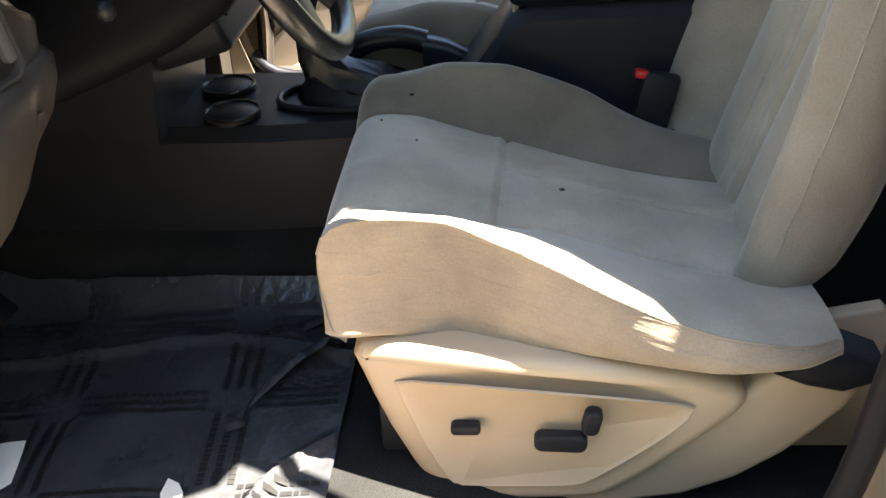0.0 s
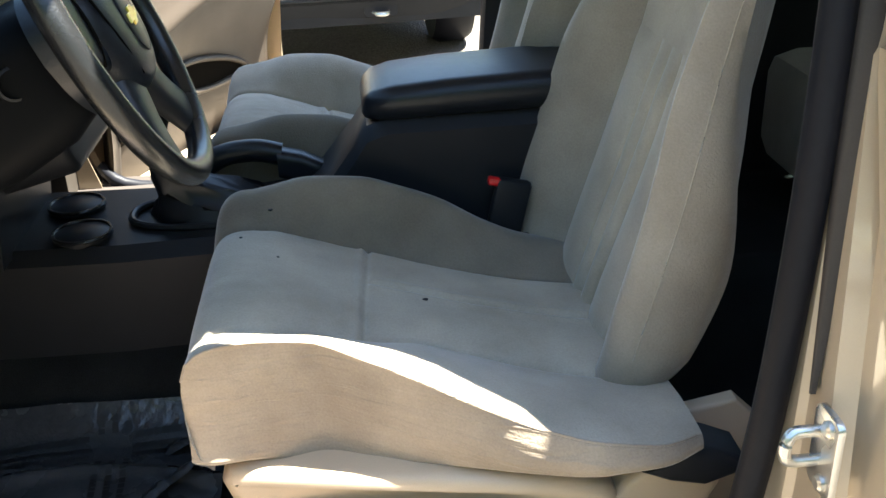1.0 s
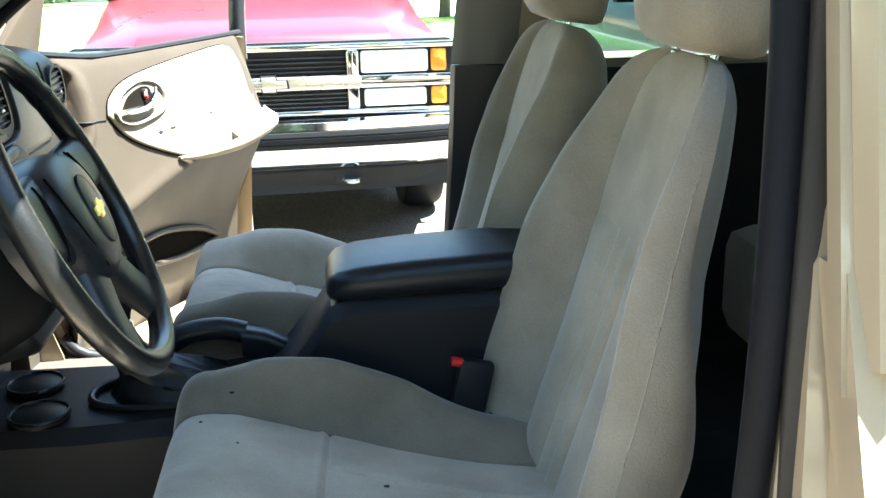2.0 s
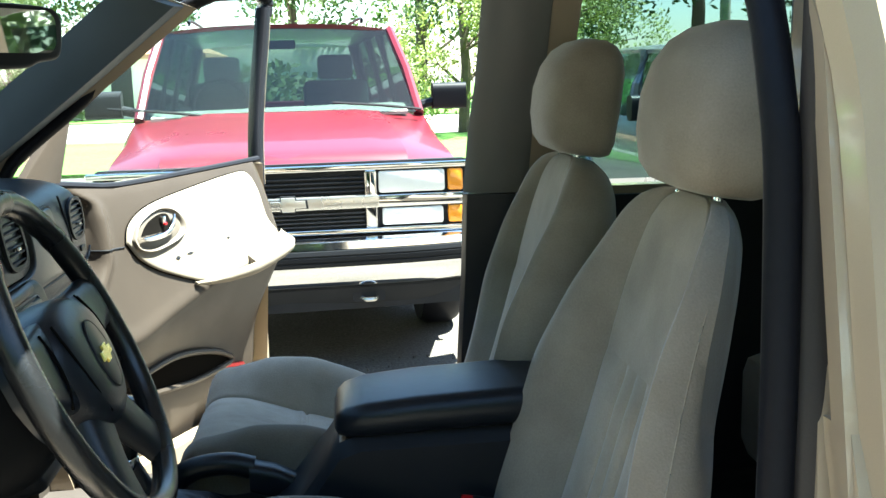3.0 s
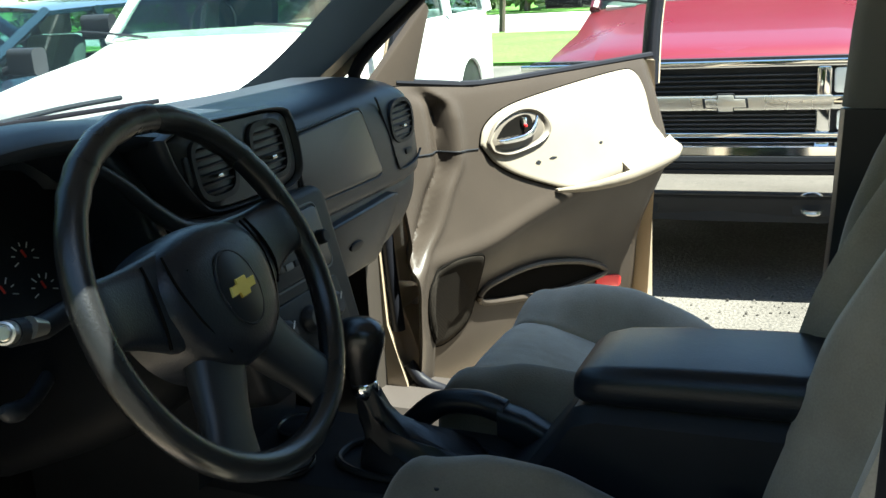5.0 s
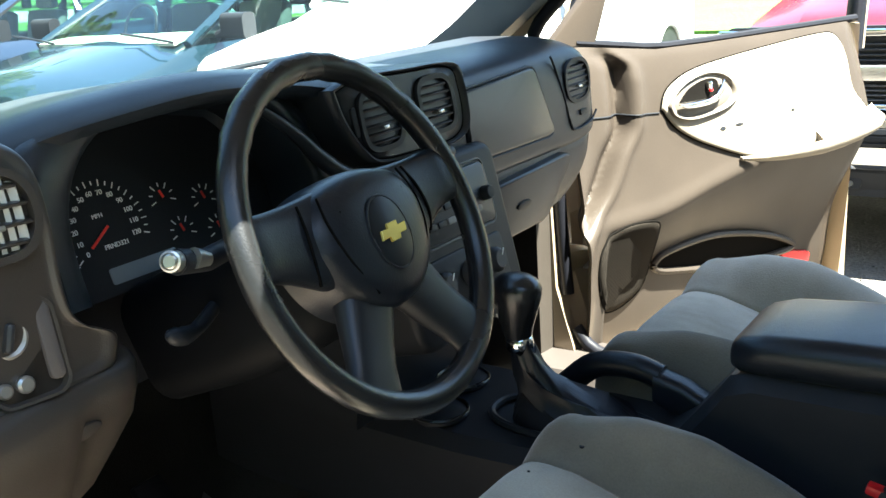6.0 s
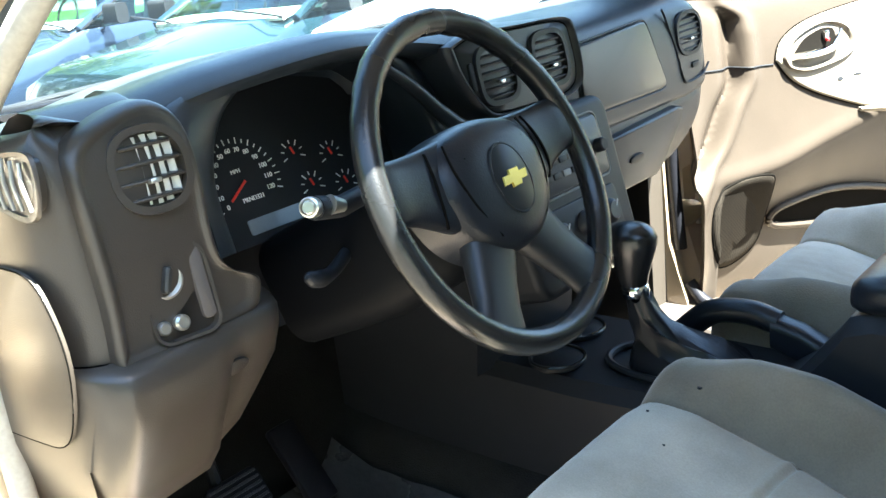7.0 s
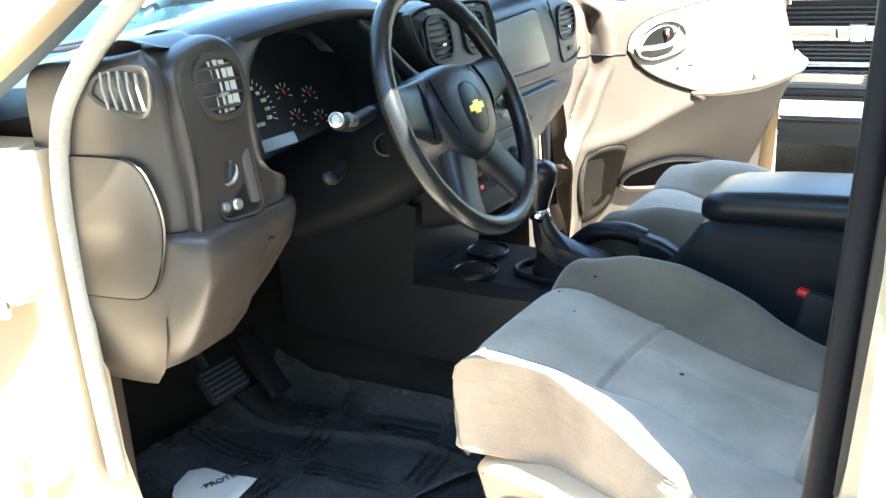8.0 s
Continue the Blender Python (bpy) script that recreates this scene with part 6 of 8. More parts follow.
    for u, zt, zb, h, solid in ((0.03, 0.850, 0.843, 0.012, 0), (0.08, 0.850, 0.836, 0.022, 0), (0.14, 0.853, 0.832, 0.036, 0), (0.20, 0.858, 0.830, 0.048, 0), (0.262, 0.864, 0.830, 0.056, 0), (0.272, 0.866, 0.831, 0.057, 1), (0.33, 0.874, 0.838, 0.060, 1), (0.39, 0.884, 0.850, 0.060, 1), (0.44, 0.893, 0.866, 0.055, 1), (0.475, 0.899, 0.880, 0.046, 1), (0.490, 0.900, 0.890, 0.034, 1)):
        r = relief(u, zb)
        inn = 0.0 if solid else h - 0.010
        rise = 0.022 if solid else 0.0
        rings.append([put(u, zb, r + inn * 0.8), put(u, zb - 0.002, r + h * 0.75), put(u, zb + 0.005, r + h * 0.94), put(u, (zb + zt) / 2, r + h), put(u, zt - 0.004, r + h * 0.98), put(u, zt, r + h * 0.92), put(u, zt + rise * 0.4, r + (inn + h) / 2), put(u, zt + rise, r + inn)])
    loft(bm, rings)
    part("door_pull", bm, M_CREAM, door, "cream moulded door pull", sharp=50)
    # scuffs on the cloth
    for u, v, w, h in ((-0.010, 0.922, 0.018, 0.010), (0.040, 0.926, 0.026, 0.006), (0.21, 0.940, 0.012, 0.006)):
        bm = bmesh.new()
        prism(bm, oval(w, h, 10, u, v, 1.3), lambda p, q, k: put(p, q, relief(p, q) + 0.0085 + k), 0.002)
        part("scuff_mark", bm, M_BLACK, door)
    # handle bowl: a tilted teardrop rim round a deep recess, with a chrome lever
    o = [(p.x, p.y) for p in curve([(-0.160, 0.990, 0), (-0.130, 1.026, 0), (-0.085, 1.047, 0), (-0.035, 1.057, 0), (0.015, 1.048, 0), (0.045, 1.020, 0), (0.046, 0.992, 0), (0.010, 0.970, 0), (-0.05, 0.957, 0), (-0.105, 0.953, 0), (-0.148, 0.966, 0), (-0.160, 0.990, 0)], 4)][:-1]
    c0 = (-0.060, 1.004)
    bm = bmesh.new()
    rings = []
    for k, h in ((1.0, 0.006), (0.985, 0.016), (0.95, 0.018), (0.90, 0.015), (0.84, 0.008), (0.80, -0.004)):
        rings.append([put(c0[0] + (p - c0[0]) * k - 0.010 * (1 - k), c0[1] + (q - c0[1]) * k, relief(p, q) + h) for p, q in o])
    loft(bm, rings, caps=False)
    bowl = part("handle_bowl", bm, M_BOWL, door, "taupe handle bowl", sharp=60)
    bm = bmesh.new()
    rings = []
    for k, h in ((0.81, 0.0095), (0.70, 0.0115), (0.4, 0.0115), (0.1, 0.0115)):
        rings.append([put(c0[0] + (p - c0[0]) * k, c0[1] + (q - c0[1]) * k, relief(c0[0] + (p - c0[0]) * k, c0[1] + (q - c0[1]) * k) + h) for p, q in o])
    loft(bm, rings)
    part("bowl_recess", bm, M_BOWL, bowl)
    # near-black plate that paints the shaded depth behind the lever
    bm = bmesh.new()
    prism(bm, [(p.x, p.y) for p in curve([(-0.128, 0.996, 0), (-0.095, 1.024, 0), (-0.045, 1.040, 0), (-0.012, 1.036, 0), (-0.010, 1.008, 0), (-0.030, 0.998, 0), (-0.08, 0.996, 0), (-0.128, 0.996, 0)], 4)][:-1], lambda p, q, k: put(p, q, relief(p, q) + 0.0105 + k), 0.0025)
    part("bowl_shade", bm, M_HOLE, bowl)
    bm = bmesh.new()
    loft(bm, [[put(u, v + p, relief(u, v) + 0.022 + q) for p, q in rounded(h, 0.012, 0.004, 3)] for u, v, h in ((-0.132, 0.991, 0.006), (-0.115, 0.988, 0.012), (-0.085, 0.988, 0.014), (-0.055, 0.990, 0.014), (-0.030, 0.996, 0.016), (-0.012, 1.010, 0.022), (-0.004, 1.022, 0.020), (0.000, 1.032, 0.010))])
    part("door_lever", bm, M_CHROME, bowl, "chrome door release lever")
    bm = bmesh.new()
    box(bm, put(-0.040, 1.026, relief(-0.04, 1.026) + 0.018), (0.013, 0.020, 0.012), 0.003, basis(DOOR_N))
    part("lock_tab", bm, M_CHROME, bowl)
    bm = bmesh.new()
    box(bm, put(-0.040, 1.016, relief(-0.04, 1.016) + 0.022), (0.008, 0.007, 0.008), 0.002, basis(DOOR_N))
    part("lock_mark", bm, M_RED, bowl)
    # speaker grille
    o = [(p.x, p.y) for p in curve([(-0.360, 0.725, 0), (-0.300, 0.742, 0), (-0.222, 0.735, 0), (-0.203, 0.70, 0), (-0.198, 0.62, 0), (-0.215, 0.56, 0), (-0.26, 0.525, 0), (-0.32, 0.511, 0), (-0.370, 0.545, 0), (-0.394, 0.62, 0), (-0.388, 0.685, 0), (-0.360, 0.725, 0)], 4)][:-1]
    cx, cz = -0.29, 0.63
    bm = bmesh.new()
    rings = [[put(p, q, relief(p, q) - 0.004) for p, q in o]]
    for k, h in ((0.985, 0.004), (0.95, 0.007), (0.85, 0.009), (0.7, 0.010), (0.55, 0.010), (0.4, 0.010), (0.2, 0.010), (0.05, 0.010)):
        rings.append([put(cx + (p - cx) * k, cz + (q - cz) * k, relief(cx + (p - cx) * k, cz + (q - cz) * k) + h) for p, q in o])
    loft(bm, rings)
    grille = part("speaker_grille", bm, M_SPEAKER, door, "perforated dark speaker grille", sharp=60)
    bm = bmesh.new()
    tube(bm, [put(p, q, relief(p, q) + 0.002) for p, q in o], 0.0026, 6, closed=True)
    part("grille_seam", bm, M_HOLE, grille)
    # map pocket slot, near-black to paint the shade inside, with a rolled lip
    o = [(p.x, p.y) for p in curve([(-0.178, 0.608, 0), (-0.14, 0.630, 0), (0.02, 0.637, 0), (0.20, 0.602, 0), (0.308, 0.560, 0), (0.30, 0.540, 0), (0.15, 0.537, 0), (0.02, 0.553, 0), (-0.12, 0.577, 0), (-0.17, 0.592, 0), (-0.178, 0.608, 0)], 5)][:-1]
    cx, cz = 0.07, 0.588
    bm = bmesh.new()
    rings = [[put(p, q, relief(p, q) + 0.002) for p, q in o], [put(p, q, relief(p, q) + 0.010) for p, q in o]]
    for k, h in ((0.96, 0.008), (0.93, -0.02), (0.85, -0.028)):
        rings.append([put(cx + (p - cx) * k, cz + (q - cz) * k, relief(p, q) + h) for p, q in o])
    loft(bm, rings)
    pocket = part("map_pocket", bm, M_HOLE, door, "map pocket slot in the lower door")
    bm = bmesh.new()
    tube(bm, [put(cx + (p - cx) * 1.03, cz + (q - cz) * 1.06, relief(p, q) + 0.006) for p, q in o], 0.009, 8, closed=True)
    part("pocket_lip", bm, M_DOOR, pocket)
    # red reflector near the shut edge
    bm = bmesh.new()
    prism(bm, rounded(0.105, 0.036, 0.010, 3, 0.345, 0.508), lambda p, q, h: put(p, q - 0.2 * (p - 0.345), relief(p, q) + h - 0.002), 0.010, 0.002)
    part("door_reflector", bm, M_RED, door, "red door edge reflector")
    # outer skin with its shut edge
    bm = bmesh.new()
    def skin(u, v):
        s = -0.46 + 1.0 * u
        z = 0.22 + 0.90 * v
        return put(s, z, -0.105 - 0.025 * math.sin(math.pi * v))
    sheet(bm, skin, 10, 12, 0.012, DOOR_N)
    part("door_skin", bm, M_PAINT, door, "tan metallic door skin")
    bm = bmesh.new()
    loft(bm, [[put(0.50, z, 0.01 - 0.03 * (z < 0.5)), put(0.535, z, -0.03), put(0.54, z, -0.105), put(0.50, z, -0.11)] for z in (0.24, 0.42, 0.8, 1.12)])
    part("door_edge", bm, M_PAINT, door)
    bm = bmesh.new()
    loft(bm, [[put(-0.42, z, 0.0), put(-0.46, z, -0.03), put(-0.46, z, -0.10), put(-0.42, z, -0.10)] for z in (0.24, 0.6, 1.1)])
    part("door_front_edge", bm, M_PAINT, door)
    bm = bmesh.new()
    loft(bm, [[put(s, 0.24, -0.10), put(s, 0.24, 0.0), put(s, 0.40, 0.03), put(s, 0.40, -0.02)] for s in (-0.42, 0.0, 0.5)])
    part("door_bottom", bm, M_PAINT, door)
    bm = bmesh.new()
    box(bm, put(0.538, 0.85, -0.05), (0.012, 0.05, 0.12), 0.004, Matrix(( DOOR_D, DOOR_N, Vector((0, 0, 1)))).transposed())
    part("door_latch", bm, M_SILVER, door)
    # window frame: black channel with a painted outer face
    line = curve([put(-0.36, 1.16, -0.035), put(-0.30, 1.29, -0.055), put(-0.19, 1.395, -0.06), put(-0.028, 1.50, -0.06), put(0.135, 1.58, -0.06), put(0.335, 1.612, -0.06), put(0.55, 1.632, -0.06), put(0.655, 1.636, -0.06), put(0.685, 1.61, -0.06), put(0.672, 1.575, -0.06)], 6)
    bm = bmesh.new()
    tube(bm, line, 0.020, 8, squash=1.0)
    part("window_frame", bm, M_RUBBER, door, "black window channel")
    bm = bmesh.new()
    tube(bm, [p + DOOR_N * -0.022 + Vector((0, 0, 0.008 if i < 46 else 0.0)) for i, p in enumerate(line)], 0.014, 8)
    part("frame_outer", bm, M_PAINT, door, "tan painted window frame")
    # rear stile: black channel inside, painted outer half behind it
    stile = curve([(0.668, 1.595, -0.06), (0.640, 1.48, -0.058), (0.603, 1.35, -0.054), (0.562, 1.20, -0.045), (0.532, 1.05, -0.030)], 8)
    for nm, a0, a1, h0, h1, mat, lab in (("stile_channel", -0.026, 0.010, -0.020, 0.020, M_RUBBER, "black window channel"), ("stile_outer", 0.0105, 0.030, -0.030, 0.008, M_PAINT, "tan painted window frame")):
        bm = bmesh.new()
        b = 0.004
        loft(bm, [[put(p.x + a, p.y, p.z + h) for a, h in ((a0 + b, h1), (a0, h1 - b), (a0, h0 + b), (a0 + b, h0), (a1 - b, h0), (a1, h0 + b), (a1, h1 - b), (a1 - b, h1))] for p in stile])
        part(nm, bm, mat, door, lab, sharp=60)
    bm = bmesh.new()
    def pane(u, v):
        top = lerp_table([(-0.31, 1.28), (-0.19, 1.39), (-0.03, 1.495), (0.135, 1.572), (0.335, 1.605), (0.66, 1.63)], -0.31 + 0.97 * u)[0]
        s0 = -0.31 + (0.85 + 0.12 * v) * u
        z = 1.10 + (top - 1.10) * v
        return put(s0, z, -0.03 - 0.055 * (z - 1.10))
    sheet(bm, pane, 14, 8, 0.004, -DOOR_N)
    g = part("window_glass", bm, M_PANE, door, "clear raised window")
    g.visible_shadow = False
    # belt moulding and mirror sail
    bm = bmesh.new()
    tube(bm, [put(-0.37 + 0.88 * i / 14, 1.122 + 0.02 * max(0, -0.37 + 0.88 * i / 14) + 0.035 * max(0, (0.37 - 0.88 * i / 14 - 0.15) / 0.25), -0.014) for i in range(15)], 0.010, 8)
    part("belt_seal", bm, M_RUBBER, door)
    bm = bmesh.new()
    prism(bm, [(-0.445, 1.150), (-0.322, 1.138), (-0.312, 1.16), (-0.262, 1.305), (-0.272, 1.322), (-0.298, 1.295)], lambda a, b, h: put(a, b, h - 0.03), 0.024, 0.006, 2)
    part("mirror_sail", bm, M_DOOR, door, "taupe mirror sail trim")


# ---- the driver's own door, swung wide open ----
def build_driver_door():
    d, n = Vector((-0.42, -0.91, 0)).normalized(), Vector((0.91, -0.42, 0)).normalized()
    base = Vector((-0.47, -0.955, 0))
    put = lambda s, z, h: base + d * s + n * h + Vector((0, 0, z))
    door = thing("driver_door", put(0, 0.24, 0), "wide open driver door in tan paint with taupe trim", "car door")
    bm = bmesh.new()
    sheet(bm, lambda u, v: put(0.04 + 0.92 * u, 0.39 + 0.74 * v, 0.06 * math.sin(math.pi * v) ** 0.6 * math.sin(math.pi * (0.06 + 0.88 * u)) ** 0.4), 24, 20, 0.012, -n)
    part("door_trim", bm, M_DOOR, door, "taupe moulded door trim")
    bm = bmesh.new()
    sheet(bm, lambda u, v: put(1.0 * u, 0.22 + 0.91 * v, -0.105 - 0.025 * math.sin(math.pi * v)), 10, 12, 0.02, n)
    part("door_skin", bm, M_PAINT, door, "tan metallic door skin")
    for nm, s in (("door_front_edge", 0.015), ("door_edge", 0.985)):
        bm = bmesh.new()
        box(bm, put(s, 0.67, -0.055), (0.03, 0.11, 0.90), 0.008, Matrix((d, n, Vector((0, 0, 1)))).transposed())
        part(nm, bm, M_PAINT, door)
    bm = bmesh.new()
    box(bm, put(0.5, 0.30, -0.055), (0.96, 0.10, 0.14), 0.01, Matrix((d, n, Vector((0, 0, 1)))).transposed())
    part("door_bottom", bm, M_PAINT, door)
    bm = bmesh.new()
    tube(bm, curve([put(0.06, 1.12, -0.04), put(0.22, 1.30, -0.06), put(0.48, 1.50, -0.06), put(0.80, 1.60, -0.06), put(1.12, 1.62, -0.06), put(1.10, 1.45, -0.06), put(0.98, 1.10, -0.04)], 6), 0.022, 8)
    part("window_frame", bm, M_PAINT, door, "tan painted window frame")


build_driver_door()

M_SPEAKER = material("perforated_grille", (0.0046, 0.0044, 0.0042), spec=0.0, rough=0.5, vary=0.1, bump=0.1)
_nt = M_SPEAKER.node_tree
_v = _nt.nodes.new("ShaderNodeTexVoronoi")
_v.inputs["Scale"].default_value, _v.inputs["Randomness"].default_value = 420, 0.35
_b = _nt.nodes.new("ShaderNodeBump")
_b.inputs["Strength"].default_value, _b.inputs["Distance"].default_value = 0.5, 0.0008
_c = _nt.nodes.new("ShaderNodeTexCoord")
_nt.links.new(_c.outputs["Object"], _v.inputs["Vector"])
_nt.links.new(_v.outputs["Distance"], _b.inputs["Height"])
_nt.links.new(_b.outputs["Normal"], _nt.nodes["Principled BSDF"].inputs["Normal"])
_r = _nt.nodes.new("ShaderNodeMapRange")
_r.inputs["From Min"].default_value, _r.inputs["From Max"].default_value = 0.30, 0.45
_m = _nt.nodes.new("ShaderNodeMix")
_m.data_type = "RGBA"
_m.inputs["A"].default_value, _m.inputs["B"].default_value = (0.003, 0.003, 0.003, 1), (0.022, 0.019, 0.016, 1)
_nt.links.new(_v.outputs["Distance"], _r.inputs["Value"])
_nt.links.new(_r.outputs[0], _m.inputs["Factor"])
_nt.links.new(_m.outputs["Result"], _nt.nodes["Principled BSDF"].inputs["Base Color"])
build_door()


# ---- mirror, mat, pedals ----
def build_small():
    mir = thing("rear_view_mirror", (-0.17, 0.0, 1.45), "black rear view mirror hanging from the windscreen", "mirror")
    nrm = Vector((0.86, -0.48, -0.015)).normalized()
    pl = plane_at((-0.165, 0.0, 1.452), nrm)
    o = [(p.x, p.y) for p in curve([(-0.128, 0.0, 0), (-0.122, 0.030, 0), (-0.08, 0.039, 0), (0.08, 0.039, 0), (0.122, 0.030, 0), (0.128, 0.0, 0), (0.118, -0.034, 0), (0.08, -0.042, 0), (0.05, -0.05, 0), (-0.05, -0.05, 0), (-0.08, -0.042, 0), (-0.118, -0.034, 0), (-0.128, 0.0, 0)], 4)][:-1]
    bm = bmesh.new()
    prism(bm, o, lambda a, b, h: pl(a, b, h - 0.03), 0.034, 0.008, 3)
    part("mirror_housing", bm, M_BLACK, mir)
    bm = bmesh.new()
    prism(bm, rounded(0.222, 0.060, 0.02, 5, 0, 0.002), lambda a, b, h: pl(a, b, h + 0.004), 0.0015)
    part("mirror_glass", bm, M_MIRROR, mir, "silvered mirror glass")
    bm = bmesh.new()
    box(bm, pl(-0.005, -0.058, -0.012), (0.016, 0.022, 0.012), 0.003, basis(nrm))
    part("dimming_tab", bm, M_BLACK, mir)
    bm = bmesh.new()
    tube(bm, curve([pl(0, 0.0, -0.02), (-0.23, 0.03, 1.475), (-0.28, 0.02, 1.49), (-0.30, 0.01, 1.50)], 4), 0.011, 10)
    part("mirror_arm", bm, M_BLACK, mir)
    # wipers resting on the cowl
    for y0, y1 in ((-0.62, -0.02), (0.02, 0.60)):
        w = thing("wiper", (-0.85, y0, 1.15), "black windscreen wiper arm with blade resting on the cowl", "wiper", group="wipers")
        bm = bmesh.new()
        tube(bm, curve([(-0.875, y0, 1.125), (-0.86, y0 + 0.03, 1.155), (-0.835, (y0 + y1) / 2, 1.172), (-0.83, y1 - 0.1, 1.172)], 6), 0.0055, 8)
        part("wiper_arm", bm, M_BLACK, w)
        bm = bmesh.new()
        box(bm, (-0.832, (y0 + y1) / 2 + 0.06, 1.158), (0.007, 0.50, 0.010), 0.002, Matrix.Rotation(radians(-2), 3, "X"))
        part("wiper_blade", bm, M_RUBBER, w)
    # brake pedal
    ped = thing("brake_pedal", (-0.46, -0.44, 0.60), "black ribbed rubber brake pedal on a steel arm", "pedal")
    nrm = Vector((0.80, 0, 0.60)).normalized()
    pl = plane_at((-0.452, -0.447, 0.592), nrm)
    bm = bmesh.new()
    prism(bm, rounded(0.095, 0.066, 0.012, 4), lambda a, b, h: pl(a, b, h - 0.012), 0.014, 0.003)
    padp = part("pedal_pad", bm, M_RUBBER, ped)
    for i in range(6):
        bm = bmesh.new()
        box(bm, pl(0, -0.025 + 0.010 * i, 0.0035), (0.085, 0.004, 0.004), 0.001, basis(nrm))
        part("pedal_rib", bm, M_CHARCOAL, padp)
    bm = bmesh.new()
    tube(bm, curve([pl(-0.02, 0.02, -0.012), (-0.52, -0.45, 0.66), (-0.60, -0.44, 0.80), (-0.66, -0.43, 0.95)], 4), 0.010, 8)
    part("pedal_arm", bm, M_BLACK, ped)
    gas = thing("accelerator_pedal", (-0.5, -0.27, 0.5), "black ribbed plastic accelerator pedal", "pedal")
    bm = bmesh.new()
    box(bm, (-0.525, -0.27, 0.535), (0.02, 0.055, 0.15), 0.006, Matrix.Rotation(radians(-38), 3, "Y"))
    part("pedal_plate", bm, M_RUBBER, gas)
    # printed protective film over the driver's carpet
    mat = thing("floor_film", (-0.15, -0.4, 0.41), "crumpled black plastic floor protection film with dark printing", "floor mat")
    def lie(x, y):
        r = 0.005 * noise.noise(Vector((x * 7, y * 7, 1))) + 0.012 * max(0, noise.noise(Vector((x * 3.2, y * 3.2, 4))))
        r += 0.004 * noise.noise(Vector((x * 15, y * 11, 7)))
        # folds that ride up beside the seat and along the tunnel
        d1 = math.hypot(x - 0.20, y + 0.66) - 0.26
        r += 0.022 * math.exp(-(d1 / 0.010) ** 2) * max(0, min(1, (0.05 - x) * 12)) + 0.012 * math.exp(-((y + 0.27 + 0.03 * math.sin(9 * x)) / 0.010) ** 2)
        toe = 0.55 * max(0, -0.50 - x) ** 1.2
        edge = 0.06 * max(0, (y + 0.20) / 0.07) ** 2 if y > -0.20 else 0
        return Vector((x, y, 0.412 + r + toe + edge))
    bm = bmesh.new()
    sheet(bm, lambda u, v: lie(-0.60 + 0.64 * u, -0.655 + 0.52 * v), 110, 90, 0.002, (0, 0, -1))
    film = part("film", bm, M_MATFILM, mat, sharp=80)
    # unreadable printing in crossing bands, each of three rows of short bars
    random.seed(7)
    turn = radians(4)
    def spot(a, b):
        return (-0.37 + a * math.cos(turn) - b * math.sin(turn), -0.40 + a * math.sin(turn) + b * math.cos(turn))
    for i in range(-1, 3):
        for j in range(-1, 2):
            for across in (True, False):
                for k in (-1, 0, 1):
                    bm = bmesh.new()
                    at, end = 0.034, 0.216
                    while at < end - 0.004:
                        l = random.uniform(0.006, 0.016)
                        a0, b0 = (i * 0.25 + at, j * 0.19 + k * 0.017) if across else (i * 0.25 + k * 0.020, j * 0.19 + at * 0.76)
                        w, t = (l, 0.008) if across else (0.009, l * 0.76)
                        p = [spot(a0, b0), spot(a0 + w, b0), spot(a0 + w, b0 + t), spot(a0, b0 + t)]
                        if all(-0.585 < x < 0.03 and -0.65 < y < -0.145 for x, y in p):
                            vs = [bm.verts.new(lie(x, y) + Vector((0, 0, 0.0013))) for x, y in p]
                            bm.faces.new(vs)
                        at += l + 0.0025
                    if bm.verts:
                        part("print_line", bm, M_MATINK, film, smooth=False)
                    else:
                        bm.free()
    # folds of the film that stand up and catch the light
    for pts, high in (([(-0.095, -0.400), (-0.075, -0.360), (-0.050, -0.315), (-0.015, -0.275), (0.030, -0.252)], 0.030), ([(-0.050, -0.215), (-0.035, -0.195), (-0.010, -0.180)], 0.016), ([(-0.115, -0.445), (-0.100, -0.425)], 0.012)):
        line = curve([(x, y, 0) for x, y in pts], 8)
        bm = bmesh.new()
        rows = []
        for q, p in enumerate(line):
            swell = math.sin(math.pi * (0.04 + 0.92 * q / (len(line) - 1))) * (1 + 0.25 * noise.noise(Vector((q * 0.6, 3, 1))))
            foot = lie(p.x, p.y)
            rows.append([foot + Vector((-0.014 * swell, 0.010 * swell, 0.0005)), foot + Vector((-0.008 * swell, 0.006 * swell, 0.5 * high * swell)), foot + Vector((0.0, 0.0, 0.8 * high * swell)), foot + Vector((0.010 * swell, -0.006 * swell, high * swell)), foot + Vector((0.018 * swell, -0.012 * swell, 0.86 * high * swell))])
        loft(bm, rows, closed=False)
        part("film_fold", bm, M_MATFILM, film, sharp=80)
    scrap = thing("paper_scrap", (-0.15, -0.56, 0.415), "small torn scrap of white printed paper on the floor film", "paper")
    bm = bmesh.new()
    loft(bm, [[lie(x, y) + Vector((0, 0, dz)) for x, y in ((-0.166, -0.538), (-0.150, -0.546), (-0.140, -0.562), (-0.138, -0.585), (-0.160, -0.588), (-0.168, -0.565))] for dz in (0.003, 0.0042)])
    part("paper_sheet", bm, M_PAPER, scrap)
    pap = thing("paper_floor_cover", (-0.42, -0.52, 0.42), "torn white printed paper mat scrap lying on the floor film", "paper")
